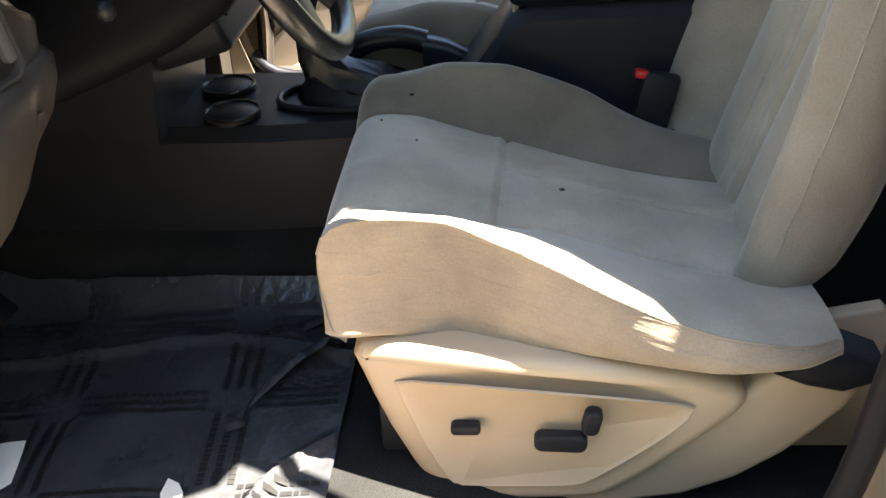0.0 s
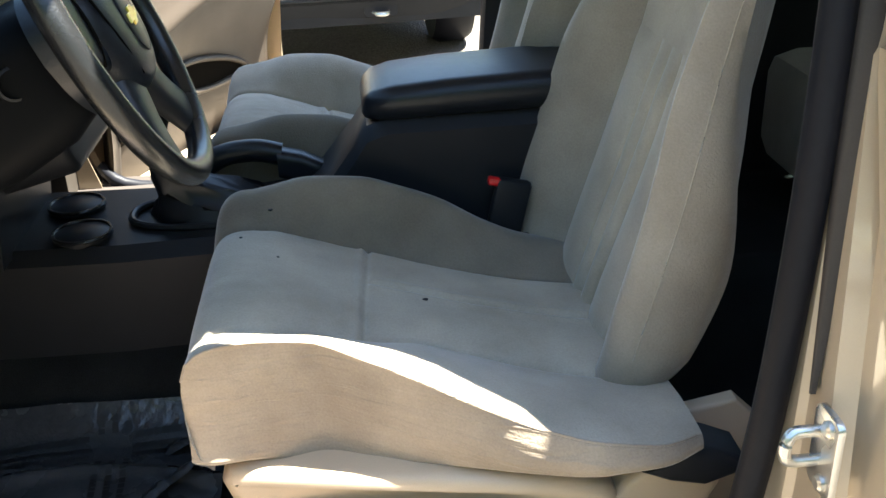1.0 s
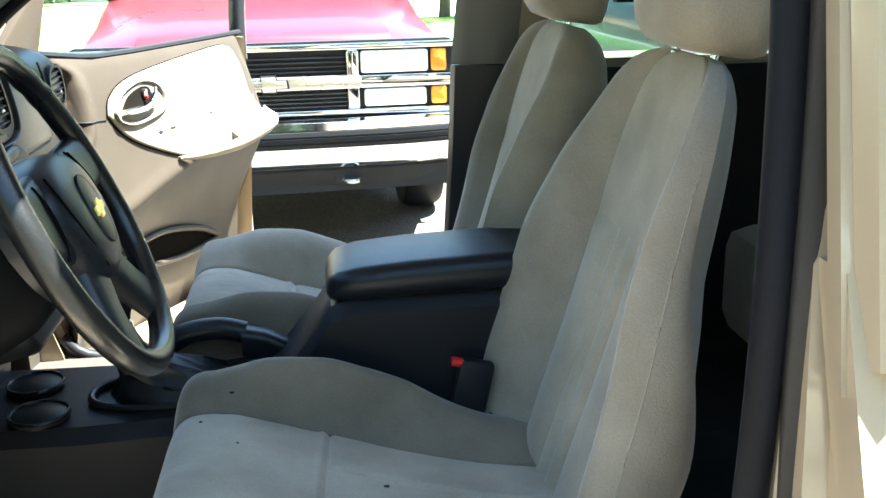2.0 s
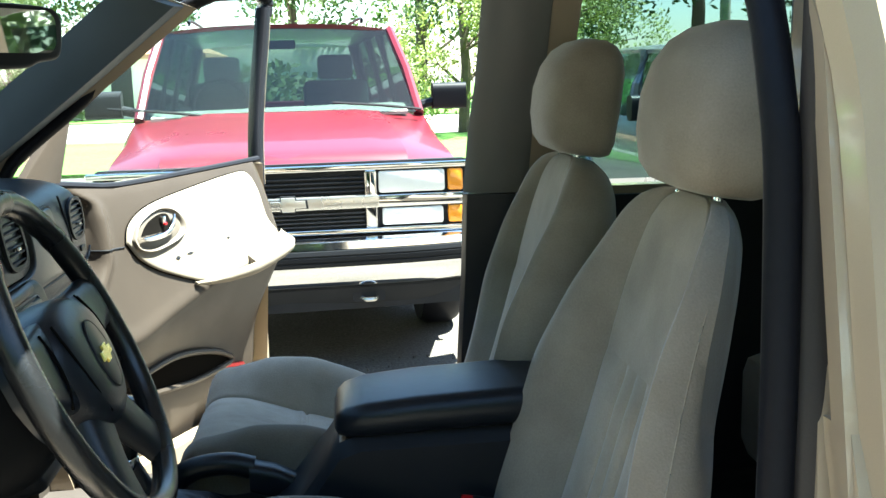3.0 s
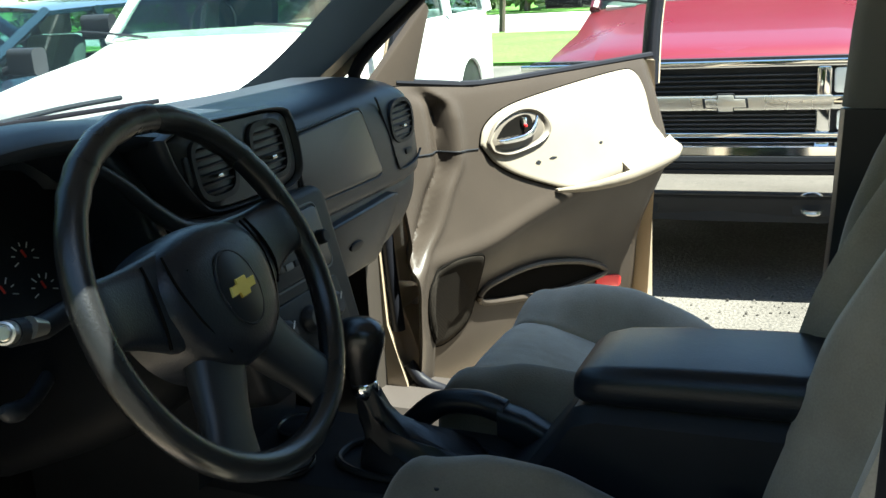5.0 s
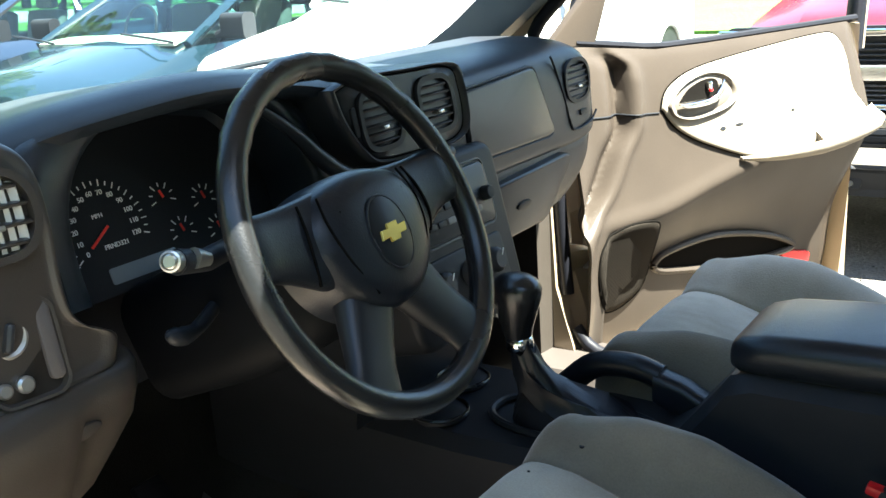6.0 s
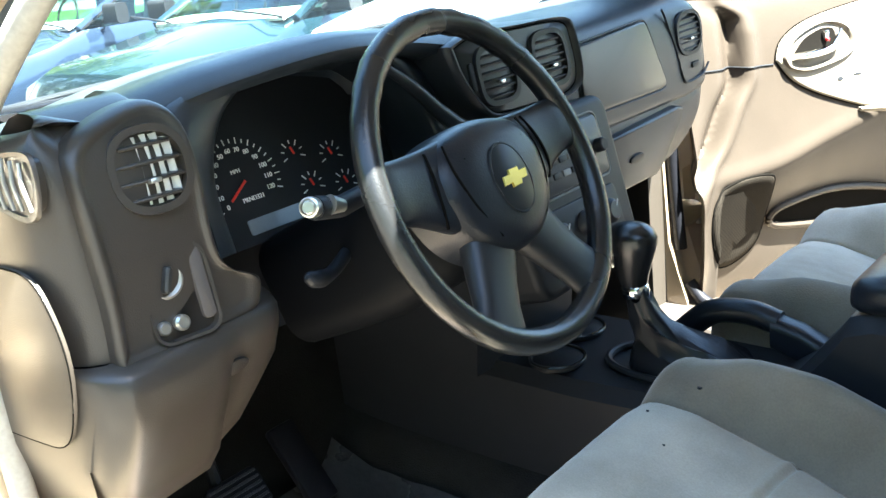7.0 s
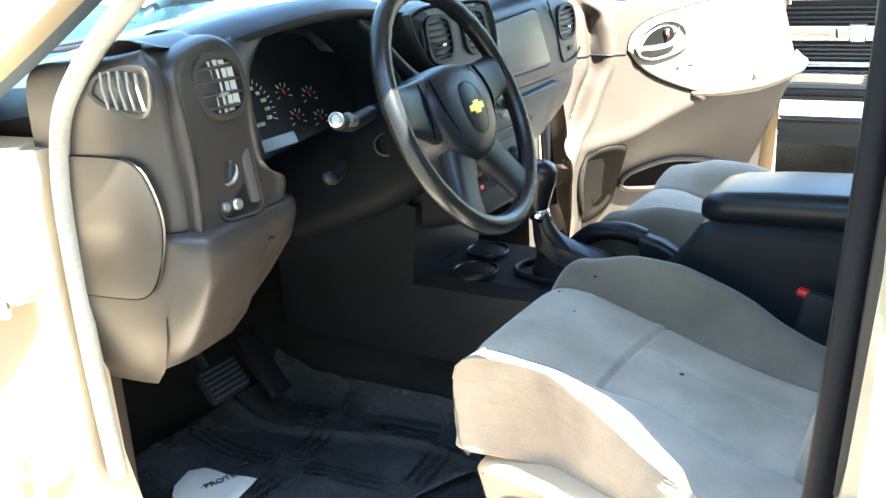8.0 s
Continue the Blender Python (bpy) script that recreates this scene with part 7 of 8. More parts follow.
    torn = [(-0.515, -0.505), (-0.500, -0.478), (-0.470, -0.480), (-0.440, -0.486), (-0.405, -0.474), (-0.384, -0.466), (-0.378, -0.490), (-0.372, -0.520), (-0.368, -0.548), (-0.385, -0.575), (-0.42, -0.592), (-0.47, -0.590), (-0.50, -0.555)]
    bm = bmesh.new()
    rows = []
    for k in (1.0, 0.8, 0.6, 0.4, 0.2, 0.05):
        rows.append([lie(-0.435 + (x + 0.435) * k, -0.53 + (y + 0.53) * k) + Vector((0, 0, 0.004 + 0.003 * math.sin(40 * x * k))) for x, y in torn])
    loft(bm, rows)
    part("paper_sheet", bm, M_PAPER, pap)
    words("paper_words", "PROTECT", 0.020, lie(-0.425, -0.50) + Vector((0, 0, 0.010)), Matrix.Rotation(radians(68), 3, "Z"), M_BLACK, pap)


build_small()


# ---- outside: ground, road, lawn ----
M_GRAVEL = material("worn_gravel_asphalt", (0.092, 0.083, 0.073), rough=0.95, vary=0.22, scale=0.9, fine=70, bump=0.9, depth=0.02, tint=(0.050, 0.045, 0.039), fleck=0.6)
M_ROAD = material("pale_road", (0.36, 0.35, 0.33), rough=0.9, vary=0.08, scale=0.5, fine=30, bump=0.3)
M_GRASS = material("lawn_green", (0.078, 0.195, 0.020), rough=0.95, vary=0.2, scale=0.6, fine=14, bump=0.8, depth=0.05, tint=(0.05, 0.135, 0.014), fleck=0.3)
def leaf(name, color):
    """Thin foliage: part of the light passes through."""
    m = material(name, color, rough=0.6, vary=0.25, scale=0.5, fine=5, bump=0)
    nt = m.node_tree
    b = nt.nodes["Principled BSDF"]
    thin, mix = nt.nodes.new("ShaderNodeBsdfTranslucent"), nt.nodes.new("ShaderNodeMixShader")
    thin.inputs["Color"].default_value = (color[0] * 1.3, color[1] * 1.25, color[2], 1)
    mix.inputs["Fac"].default_value = 0.4
    nt.links.new(b.outputs[0], mix.inputs[1])
    nt.links.new(thin.outputs[0], mix.inputs[2])
    nt.links.new(mix.outputs[0], nt.nodes["Material Output"].inputs["Surface"])
    return m


M_LEAF = leaf("leaf_green", (0.075, 0.125, 0.032))
M_LEAF_LIGHT = leaf("leaf_yellow_green", (0.17, 0.215, 0.045))
M_BARK = material("bark", (0.10, 0.075, 0.055), rough=0.95, vary=0.25, scale=3, fine=40, bump=0.8, depth=0.02)
M_WALL = material("pale_siding", (0.72, 0.70, 0.64), rough=0.85, vary=0.04, scale=1, fine=60, bump=0.1)
M_ROOF = material("orange_shingle", (0.42, 0.22, 0.12), rough=0.9, vary=0.15, scale=1.5, fine=30, bump=0.4)
M_WOOD = material("grey_pole_wood", (0.30, 0.27, 0.23), rough=0.9, vary=0.15, fine=40, bump=0.4)


def build_ground():
    bm = bmesh.new()
    def gr(u, v):
        x, y = (u - 0.5), (v - 0.5)
        X, Y = 900 * x * abs(x) * 2, 900 * y * abs(y) * 2
        near = math.exp(-(X * X + Y * Y) / 300)
        return (X, Y + 2, GROUND + 0.012 * near * noise.noise(Vector((X * 0.8, Y * 0.8, 0))))
    sheet(bm, gr, 90, 90)
    g = part("ground", bm, M_GRAVEL, None, smooth=True)
    tagged(g, "worn gravelly asphalt car park", "ground", kind="structure")
    for nm, y0, y1, h, mat, lab in (("lawn", 14.2, 22.2, 0.05, M_GRASS, "bright mown lawn beyond the car park"), ("road", 22.6, 32.5, 0.02, M_ROAD, "pale sunlit road"), ("far_lawn", 32.6, 120, 0.06, M_GRASS, "lawn across the road")):
        bm = bmesh.new()
        sheet(bm, lambda u, v: (-120 + 240 * u, y0 + (y1 - y0) * v + 0.10 * (-120 + 240 * u) * 0, GROUND + h + 0.02 * noise.noise(Vector((u * 90, v * 20, y0)))), 60, 14, 0.2, (0, 0, -1))
        tagged(part(nm, bm, mat), lab, nm.replace("far_", ""), kind="structure")
    # loose stones by the near edge of the bay
    random.seed(3)
    bm = bmesh.new()
    for _ in range(1500):
        x, y = random.uniform(-2.0, 2.0), random.uniform(1.0, 3.6)
        r = random.uniform(0.004, 0.013)
        m = Matrix.Translation((x, y, GROUND + r * 0.4)) @ Euler([random.uniform(0, 6) for _ in range(3)]).to_matrix().to_4x4() @ Matrix.Diagonal((r, r * random.uniform(0.6, 1), r * 0.7, 1))
        vs = [bm.verts.new(m @ Vector(p)) for p in ((1, 0, 0), (0, 1, 0), (-1, 0, 0), (0, -1, 0), (0, 0, 1), (0, 0, -1))]
        for a, b, c in ((0, 1, 4), (1, 2, 4), (2, 3, 4), (3, 0, 4), (1, 0, 5), (2, 1, 5), (3, 2, 5), (0, 3, 5)):
            bm.faces.new((vs[a], vs[b], vs[c]))
    tagged(part("gravel", bm, M_GRAVEL, smooth=False), "loose pale stones on the asphalt", "gravel", kind="stuff")


build_ground()


# ---- parked vehicles ----
def build_vehicle(name, m, label, paint, L, W, hood_y, hood_z, base_x, belt, roof_z, roof_x, tail_x, category="car", wheel_r=0.36, glass_mat=None, dash_mat=None, group=""):
    """A car in its own axes: x back from the nose, y to its left, z up from the ground; m places it."""
    root = new(name)
    root.matrix_world = m
    tagged(root, label, category, group)
    glass_mat, dash_mat = glass_mat or M_TINT, dash_mat or M_LINER

    def sub(nm, bm, mat, parent=None, lab="", sharp=40):
        me = bpy.data.meshes.new(nm)
        bmesh.ops.recalc_face_normals(bm, faces=bm.faces)
        bm.to_mesh(me)
        bm.free()
        me.materials.append(mat)
        me.shade_smooth()
        me.set_sharp_from_angle(angle=radians(sharp))
        ob = new(nm, me)
        ob.parent = parent or root
        if lab:
            ob["label"] = lab
        return ob
    h = W / 2
    # body: rings across, from nose to tail
    bm = bmesh.new()
    st = [(0.0, 0.94, hood_z - 0.10), (0.03, 0.965, hood_z - 0.04), (0.12, 0.985, hood_z), (0.5, 1.0, hood_z + (belt - hood_z) * 0.35), (base_x * 0.75, 1.0, belt - 0.04), (base_x + 0.05, 1.0, belt), (base_x + 1.2, 1.0, belt), (tail_x - 0.5, 1.0, belt), (L - 0.1, 0.97, belt - 0.02), (L, 0.93, belt - 0.08)]
    rings = []
    for x, k, z in st:
        w = h * k
        fl = min(0.06, 0.5 * (base_x - x)) if x < base_x else 0.0
        z0 = 0.30 if x > 0.3 else 0.50
        rings.append([(x, -w * 0.93, z0), (x, -w, z0 + 0.12), (x, -w, z - 0.32), (x, -w * 0.985, z - 0.10 - fl), (x, -w * 0.93, z - 0.02 - fl), (x, -w * 0.6, z + 0.015), (x, 0, z + 0.025), (x, w * 0.6, z + 0.015), (x, w * 0.93, z - 0.02 - fl), (x, w * 0.985, z - 0.10 - fl), (x, w, z - 0.32), (x, w, z0 + 0.12), (x, w * 0.93, z0)])
    cut = len([s for s in st if s[0] <= base_x + 0.06])
    loft(bm, rings[:cut])
    lower = []
    for r in rings[cut - 1:]:
        lower.append([p for p in r[:5]] + [(r[0][0], -h * 0.80, r[4][2] - 0.01), (r[0][0], -h * 0.80, 0.32)])
    loft(bm, lower)
    lower = []
    for r in rings[cut - 1:]:
        lower.append([p for p in r[8:]] + [(r[0][0], h * 0.80, 0.32), (r[0][0], h * 0.80, r[8][2] - 0.01)])
    loft(bm, lower)
    x = L
    box(bm, (L - 0.05, 0, (0.3 + belt) / 2), (0.1, W * 0.9, belt - 0.32), 0.02)
    body = sub("body", bm, paint, lab="", sharp=30)
    bm = bmesh.new()
    box(bm, ((base_x + L) / 2, 0, 0.36), (L - base_x, W * 0.84, 0.06))
    sub("floor_pan", bm, M_BLACK)
    # roof and pillars
    rw = h * 0.80
    bm = bmesh.new()
    def rf(u, v):
        k = 1 - abs(2 * v - 1) ** 3
        return (roof_x + (tail_x - roof_x) * u - 0.05 * k * (1 - u), -rw + 2 * rw * v, roof_z - 0.05 * (1 - k) + 0.02 * math.sin(math.pi * u))
    sheet(bm, rf, 10, 12, 0.03, (0, 0, -1))
    sub("roof", bm, paint)
    for s in (-1, 1):
        for nm, a, b, t in (("a_pillar", (base_x + 0.02, h * 0.90, belt - 0.01), (roof_x + 0.02, rw * 0.985, roof_z - 0.05), 0.035), ("b_pillar", (base_x + 1.25, h * 0.93, belt - 0.02), (base_x + 1.3, rw, roof_z - 0.05), 0.045), ("c_pillar", (base_x + 2.2, h * 0.93, belt - 0.02), (min(base_x + 2.25, tail_x - 0.3), rw, roof_z - 0.05), 0.05), ("d_pillar", (L - 0.15, h * 0.92, belt - 0.04), (tail_x - 0.02, rw, roof_z - 0.05), 0.07)):
            bm = bmesh.new()
            tube(bm, [(a[0], s * a[1], a[2]), ((a[0] + b[0]) / 2 - 0.02, s * ((a[1] + b[1]) / 2 + 0.015), (a[2] + b[2]) / 2), (b[0], s * b[1], b[2])], t, 8)
            sub(nm, bm, paint)
        bm = bmesh.new()
        def side(u, v):
            lo, hi = Vector((base_x + 0.08 + (L - 0.25 - base_x) * u, s * h * 0.915, belt - 0.02)), Vector((roof_x + 0.05 + (tail_x - 0.05 - roof_x) * u, s * rw * 0.985, roof_z - 0.06))
            return lo.lerp(hi, v)
        sheet(bm, side, 8, 4, 0.004)
        sub("side_glass", bm, glass_mat)
        # mirror
        bm = bmesh.new()
        loft(bm, [[(base_x + 0.26 + xx, s * (h + 0.03 + 0.22 * t), belt + 0.04 + zz) for xx, zz in rounded(0.10 + 0.02 * t, 0.17, 0.04, 4)] for t in (0.0, 0.5, 1.0)])
        bmesh.ops.translate(bm, verts=bm.verts, vec=(0, 0, 0.05))
        sub("door_mirror", bm, M_BLACK)
        bm = bmesh.new()
        tube(bm, [(base_x + 0.27, s * h * 0.93, belt + 0.03), (base_x + 0.27, s * (h + 0.06), belt + 0.06)], 0.03, 8)
        sub("mirror_foot", bm, M_BLACK)
        for x in (0.92, L - 1.05):
            bm = bmesh.new()
            lathe(bm, [(wheel_r * 0.6, -0.10), (wheel_r * 0.93, -0.11), (wheel_r, -0.07), (wheel_r, 0.07), (wheel_r * 0.93, 0.11), (wheel_r * 0.6, 0.10)], (x, s * (h - 0.11), wheel_r), (0, 1, 0), 30)
            tyre = sub("wheel", bm, M_RUBBER)
            bm = bmesh.new()
            lathe(bm, [(wheel_r * 0.62, 0.0), (wheel_r * 0.60, 0.02), (wheel_r * 0.3, 0.005), (wheel_r * 0.14, 0.02), (wheel_r * 0.12, 0.03)], (x, s * (h - 0.035), wheel_r), (0, s, 0), 24)
            sub("rim", bm, M_SILVER, tyre)
            # wheel arch lip, with a black half disc painted as the arch's shade
            bm = bmesh.new()
            tube(bm, [(x + (wheel_r + 0.06) * math.cos(q), s * (h + 0.004), wheel_r + (wheel_r + 0.06) * math.sin(q)) for q in [math.pi * i / 14 for i in range(15)]], 0.02, 6)
            sub("wheel_arch", bm, paint)
            bm = bmesh.new()
            prism(bm, [((wheel_r + 0.055) * math.cos(q), (wheel_r + 0.055) * math.sin(q)) for q in [math.pi * i / 16 for i in range(17)]], lambda a, b, k: Vector((x + a, s * (h - 0.02 + k), wheel_r + b)), 0.024)
            sub("arch_shadow", bm, M_BLACK)
    # windscreen, wipers, facia, seats inside
    bm = bmesh.new()
    def ws(u, v):
        k = 1 - (2 * u - 1) ** 2
        lo = Vector((base_x - 0.10 * k, (-1 + 2 * u) * h * 0.89, belt + 0.015 * k))
        hi = Vector((roof_x - 0.05 * k, (-1 + 2 * u) * rw * 0.97, roof_z - 0.045 + 0.02 * k))
        return lo.lerp(hi, v)
    sheet(bm, ws, 12, 6, 0.004)
    wsg = sub("windscreen", bm, glass_mat)
    wsg.visible_shadow = False
    for s in (-0.45, 0.25):
        bm = bmesh.new()
        y0 = s * W
        tube(bm, curve([(base_x - 0.10, y0, belt + 0.02), (base_x - 0.085, y0 + 0.25, belt + 0.05), (base_x - 0.06, y0 + 0.55, belt + 0.075)], 5), 0.009, 6)
        sub("wiper", bm, M_BLACK)
    bm = bmesh.new()
    sheet(bm, lambda u, v: (base_x - 0.03 + 0.55 * v, (-1 + 2 * u) * h * 0.82, belt + 0.01 + 0.05 * math.sin(math.pi * v) * (1 - 0.5 * u)), 10, 6, 0.02, (0, 0, -1))
    sub("dash_top", bm, dash_mat)
    bm = bmesh.new()
    tube(bm, [(base_x + 0.62 + 0.06 * math.sin(q), h * 0.42 + 0.18 * math.cos(q), belt + 0.06 + 0.17 * math.sin(q)) for q in [2 * math.pi * i / 24 for i in range(24)]], 0.014, 8, closed=True)
    sub("steering_wheel", bm, M_BLACK)
    for s in (-1, 1):
        bm = bmesh.new()
        box(bm, (base_x + 1.15, s * h * 0.43, belt - 0.10), (0.14, 0.48, 0.62), 0.05, Matrix.Rotation(radians(12), 3, "Y"))
        box(bm, (base_x + 1.22, s * h * 0.43, belt + 0.30), (0.09, 0.26, 0.18), 0.035)
        sub("seat", bm, M_PILLAR)
    bm = bmesh.new()
    box(bm, (roof_x + 0.12, 0, roof_z - 0.13), (0.03, 0.24, 0.06), 0.012)
    sub("inner_mirror", bm, M_BLACK)
    # bumper
    bm = bmesh.new()
    loft(bm, [[(-0.02 - 0.05 * (1 - (y / h) ** 2) + 0.05 * (abs(y) > h * 0.9), y, z) for z in (0.34, 0.36, 0.54, 0.56)] + [(0.14, y, z) for z in (0.56, 0.34)] for y in [h * k for k in (-0.98, -0.9, -0.5, 0, 0.5, 0.9, 0.98)]])
    sub("bumper", bm, M_BLACK if "grille" in label else paint)
    return root, sub


RED_PAINT = material("burgundy_paint", (0.085, 0.0042, 0.0105), rough=0.30, vary=0.03, scale=2, fine=900, bump=0.02, coat=0.3)
WHITE_PAINT = material("white_paint", (0.80, 0.80, 0.78), rough=0.3, vary=0.02, scale=2, fine=900, bump=0.01, coat=0.8)
TEAL_PAINT = material("dark_teal_paint", (0.006, 0.020, 0.030), rough=0.22, metal=0.3, vary=0.04, scale=2, fine=900, bump=0.01, coat=1.0)
NAVY_PAINT = material("navy_paint", (0.012, 0.022, 0.045), rough=0.22, metal=0.2, vary=0.04, scale=2, fine=900, bump=0.01, coat=1.0)
BLUE_PAINT = material("mid_blue_paint", (0.03, 0.10, 0.26), rough=0.25, vary=0.04, scale=2, fine=900, bump=0.01, coat=1.0)
M_LAMP = material("headlamp_lens", (0.75, 0.76, 0.72), rough=0.15, vary=0.04, fine=200, bump=0.3, coat=1.0)
M_AMBER = material("amber_lens", (0.75, 0.28, 0.02), rough=0.2, vary=0.04, bump=0, coat=1.0)


def build_red_suv():
    m = Matrix.Translation((0.030, 3.375, GROUND)) @ Matrix.Rotation(radians(93.6), 4, "Z")
    root, sub = build_vehicle("red_suv", m, "burgundy full-size SUV with chrome grille parked facing the car", RED_PAINT, 5.5, 1.92, 0, 1.075, 1.45, 1.235, 1.82, 2.05, 5.2, "SUV", 0.37, glass("pale_tint", (0.33, 0.41, 0.40), reflect=0.10), M_LINER)
    # in its own axes the nose is at x = 0 and y runs to the west
    def pl(a, b, h):
        return Vector((-h, a, b))
    G = -GROUND
    # dark backing of the nose
    bm = bmesh.new()
    prism(bm, rounded(1.80, 0.40, 0.03, 3, 0, 0.86), lambda a, b, h: pl(a, b, h - 0.05), 0.055)
    sub("nose_backing", bm, M_BLACK)
    def bar(nm, a0, a1, z0, z1, d0, d, mat, bev=0.006, lab=""):
        bm = bmesh.new()
        prism(bm, rounded(a1 - a0, z1 - z0, min(bev * 1.2, (z1 - z0) * 0.45), 3, (a0 + a1) / 2, (z0 + z1) / 2), lambda a, b, h: pl(a, b, h + d0), d, bev * 0.6)
        return sub(nm, bm, mat, None, lab)
    bar("grille_top_bar", -0.93, 0.93, 0.995 + 0.025, 1.05, 0.0, 0.035, M_CHROME, 0.008, "chrome grille surround")
    bar("grille_mid_bar", -0.44, 0.44, 0.835, 0.90, 0.0, 0.045, M_SILVER, 0.012, "satin chrome grille crossbar")
    bar("grille_low_bar", -0.93, 0.93, 0.705, 0.735, 0.0, 0.035, M_CHROME, 0.008)
    for s in (-1, 1):
        bar("grille_post", min(s * 0.37, s * 0.43), max(s * 0.37, s * 0.43), 0.735, 1.02, 0.0, 0.04, M_CHROME, 0.01)
        bar("lamp_bar", min(s * 0.43, s * 0.93), max(s * 0.43, s * 0.93), 0.835, 0.895, 0.0, 0.03, M_CHROME, 0.008)
        bar("headlamp", min(s * 0.44, s * 0.77), max(s * 0.44, s * 0.77), 0.905, 1.012, 0.0, 0.032, M_LAMP, 0.012, "clear rectangular headlamp")
        bar("headlamp", min(s * 0.455, s * 0.76), max(s * 0.455, s * 0.76), 0.745, 0.828, 0.0, 0.032, M_LAMP, 0.012, "clear rectangular headlamp")
        bar("turn_lamp", min(s * 0.785, s * 0.86), max(s * 0.785, s * 0.86), 0.745, 0.83, 0.0, 0.034, M_AMBER, 0.01, "amber turn signal lens")
        bar("turn_lamp", min(s * 0.785, s * 0.86), max(s * 0.785, s * 0.86), 0.905, 1.012, 0.0, 0.034, M_AMBER, 0.01, "amber side marker lens")
    for k in range(4):
        bar("grille_slat", -0.37, 0.37, 0.915 + 0.022 * k, 0.922 + 0.022 * k, 0.0, 0.02, M_CHARCOAL, 0.002)
        bar("grille_slat", -0.37, 0.37, 0.748 + 0.020 * k, 0.755 + 0.020 * k, 0.0, 0.02, M_CHARCOAL, 0.002)
    bow = [(-0.085, -0.018), (-0.03, -0.018), (-0.03, -0.035), (0.03, -0.035), (0.035, -0.018), (0.085, -0.018), (0.09, 0.018), (0.035, 0.018), (0.035, 0.035), (-0.03, 0.035), (-0.035, 0.018), (-0.08, 0.018)]
    bm = bmesh.new()
    prism(bm, [(a, b + 0.868) for a, b in bow], lambda a, b, h: pl(a, b, h + 0.045), 0.014, 0.004)
    badge = sub("grille_badge", bm, M_SILVER, None, "chrome badge")
    bm = bmesh.new()
    prism(bm, [(a * 1.13, b * 1.22 + 0.868) for a, b in bow], lambda a, b, h: pl(a, b, h + 0.043), 0.008, 0.002)
    sub("badge_surround", bm, M_BLACK, badge)
    # bumper: chrome face with a ribbed black pad, black air dam below
    def face(z, d):
        return [(-d - 0.09 * (1 - (y / 0.97) ** 4), y, z) for y in [0.97 * k / 10 for k in range(-10, 11)]]
    bm = bmesh.new()
    loft(bm, [face(z, d) for z, d in ((0.70, -0.02), (0.705, 0.02), (0.69, 0.05), (0.655, 0.055), (0.65, 0.045))], closed=False)
    sub("bumper_top", bm, M_CHROME, None, "chrome bumper")
    bm = bmesh.new()
    loft(bm, [face(z, d) for z, d in ((0.652, 0.045), (0.65, 0.062), (0.63, 0.066), (0.628, 0.060), (0.622, 0.060), (0.62, 0.067), (0.60, 0.066), (0.597, 0.06), (0.592, 0.06), (0.59, 0.066), (0.575, 0.062), (0.573, 0.045))], closed=False)
    sub("bumper_pad", bm, M_BLACK, None, "ribbed black bumper pad")
    bm = bmesh.new()
    loft(bm, [face(z, d) for z, d in ((0.575, 0.045), (0.57, 0.055), (0.52, 0.05), (0.47, 0.02), (0.455, -0.02))], closed=False)
    sub("bumper_face", bm, M_CHROME, None, "chrome bumper face")
    bm = bmesh.new()
    loft(bm, [face(z, d) for z, d in ((0.47, -0.02), (0.45, 0.0), (0.36, -0.03), (0.335, -0.06), (0.33, -0.2))], closed=False)
    sub("air_dam", bm, M_BLACK, None, "black air dam")
    for s in (-1, 1):
        bm = bmesh.new()
        prism(bm, rounded(0.16, 0.055, 0.015, 3, s * 0.37, 0.405), lambda a, b, h: pl(a, b, h + 0.06), 0.02)
        sub("hook_opening", bm, M_BLACK)
        bm = bmesh.new()
        tube(bm, curve([(-0.07, s * 0.33, 0.40), (-0.11, s * 0.35, 0.395), (-0.115, s * 0.39, 0.395), (-0.07, s * 0.41, 0.40)], 4), 0.012, 8)
        sub("tow_hook", bm, M_SILVER, None, "bare steel tow hook")
    # raised bonnet centre
    bm = bmesh.new()
    def hood(u, v):
        x = 0.012 + 1.38 * u
        y = -0.60 + 1.20 * v
        k = min(1, 8 * v, 8 * (1 - v))
        base = lerp_table([(0.0, 0.985), (0.03, 1.035), (0.12, 1.080), (0.5, 1.140), (1.09, 1.205), (1.5, 1.245)], x)[0]
        return (x, y, base + 0.016 + 0.014 * k * min(1, max(0, (x - 0.05) / 0.3)))
    sheet(bm, hood, 24, 24, 0.05, (0, 0, -1))
    sub("bonnet", bm, RED_PAINT, None, "burgundy bonnet with raised centre")
    # roof rack rails
    for s in (-1, 1):
        bm = bmesh.new()
        tube(bm, curve([(2.4, s * 0.60, 1.84), (2.5, s * 0.60, 1.875), (3.6, s * 0.60, 1.885), (4.9, s * 0.60, 1.87), (5.0, s * 0.60, 1.83)], 5), 0.012, 8)
        sub("roof_rack_rail", bm, M_BLACK)


build_red_suv()


def face_south(x, y, turn=0):
    return Matrix.Translation((x, y, GROUND)) @ Matrix.Rotation(radians(90 + turn), 4, "Z")


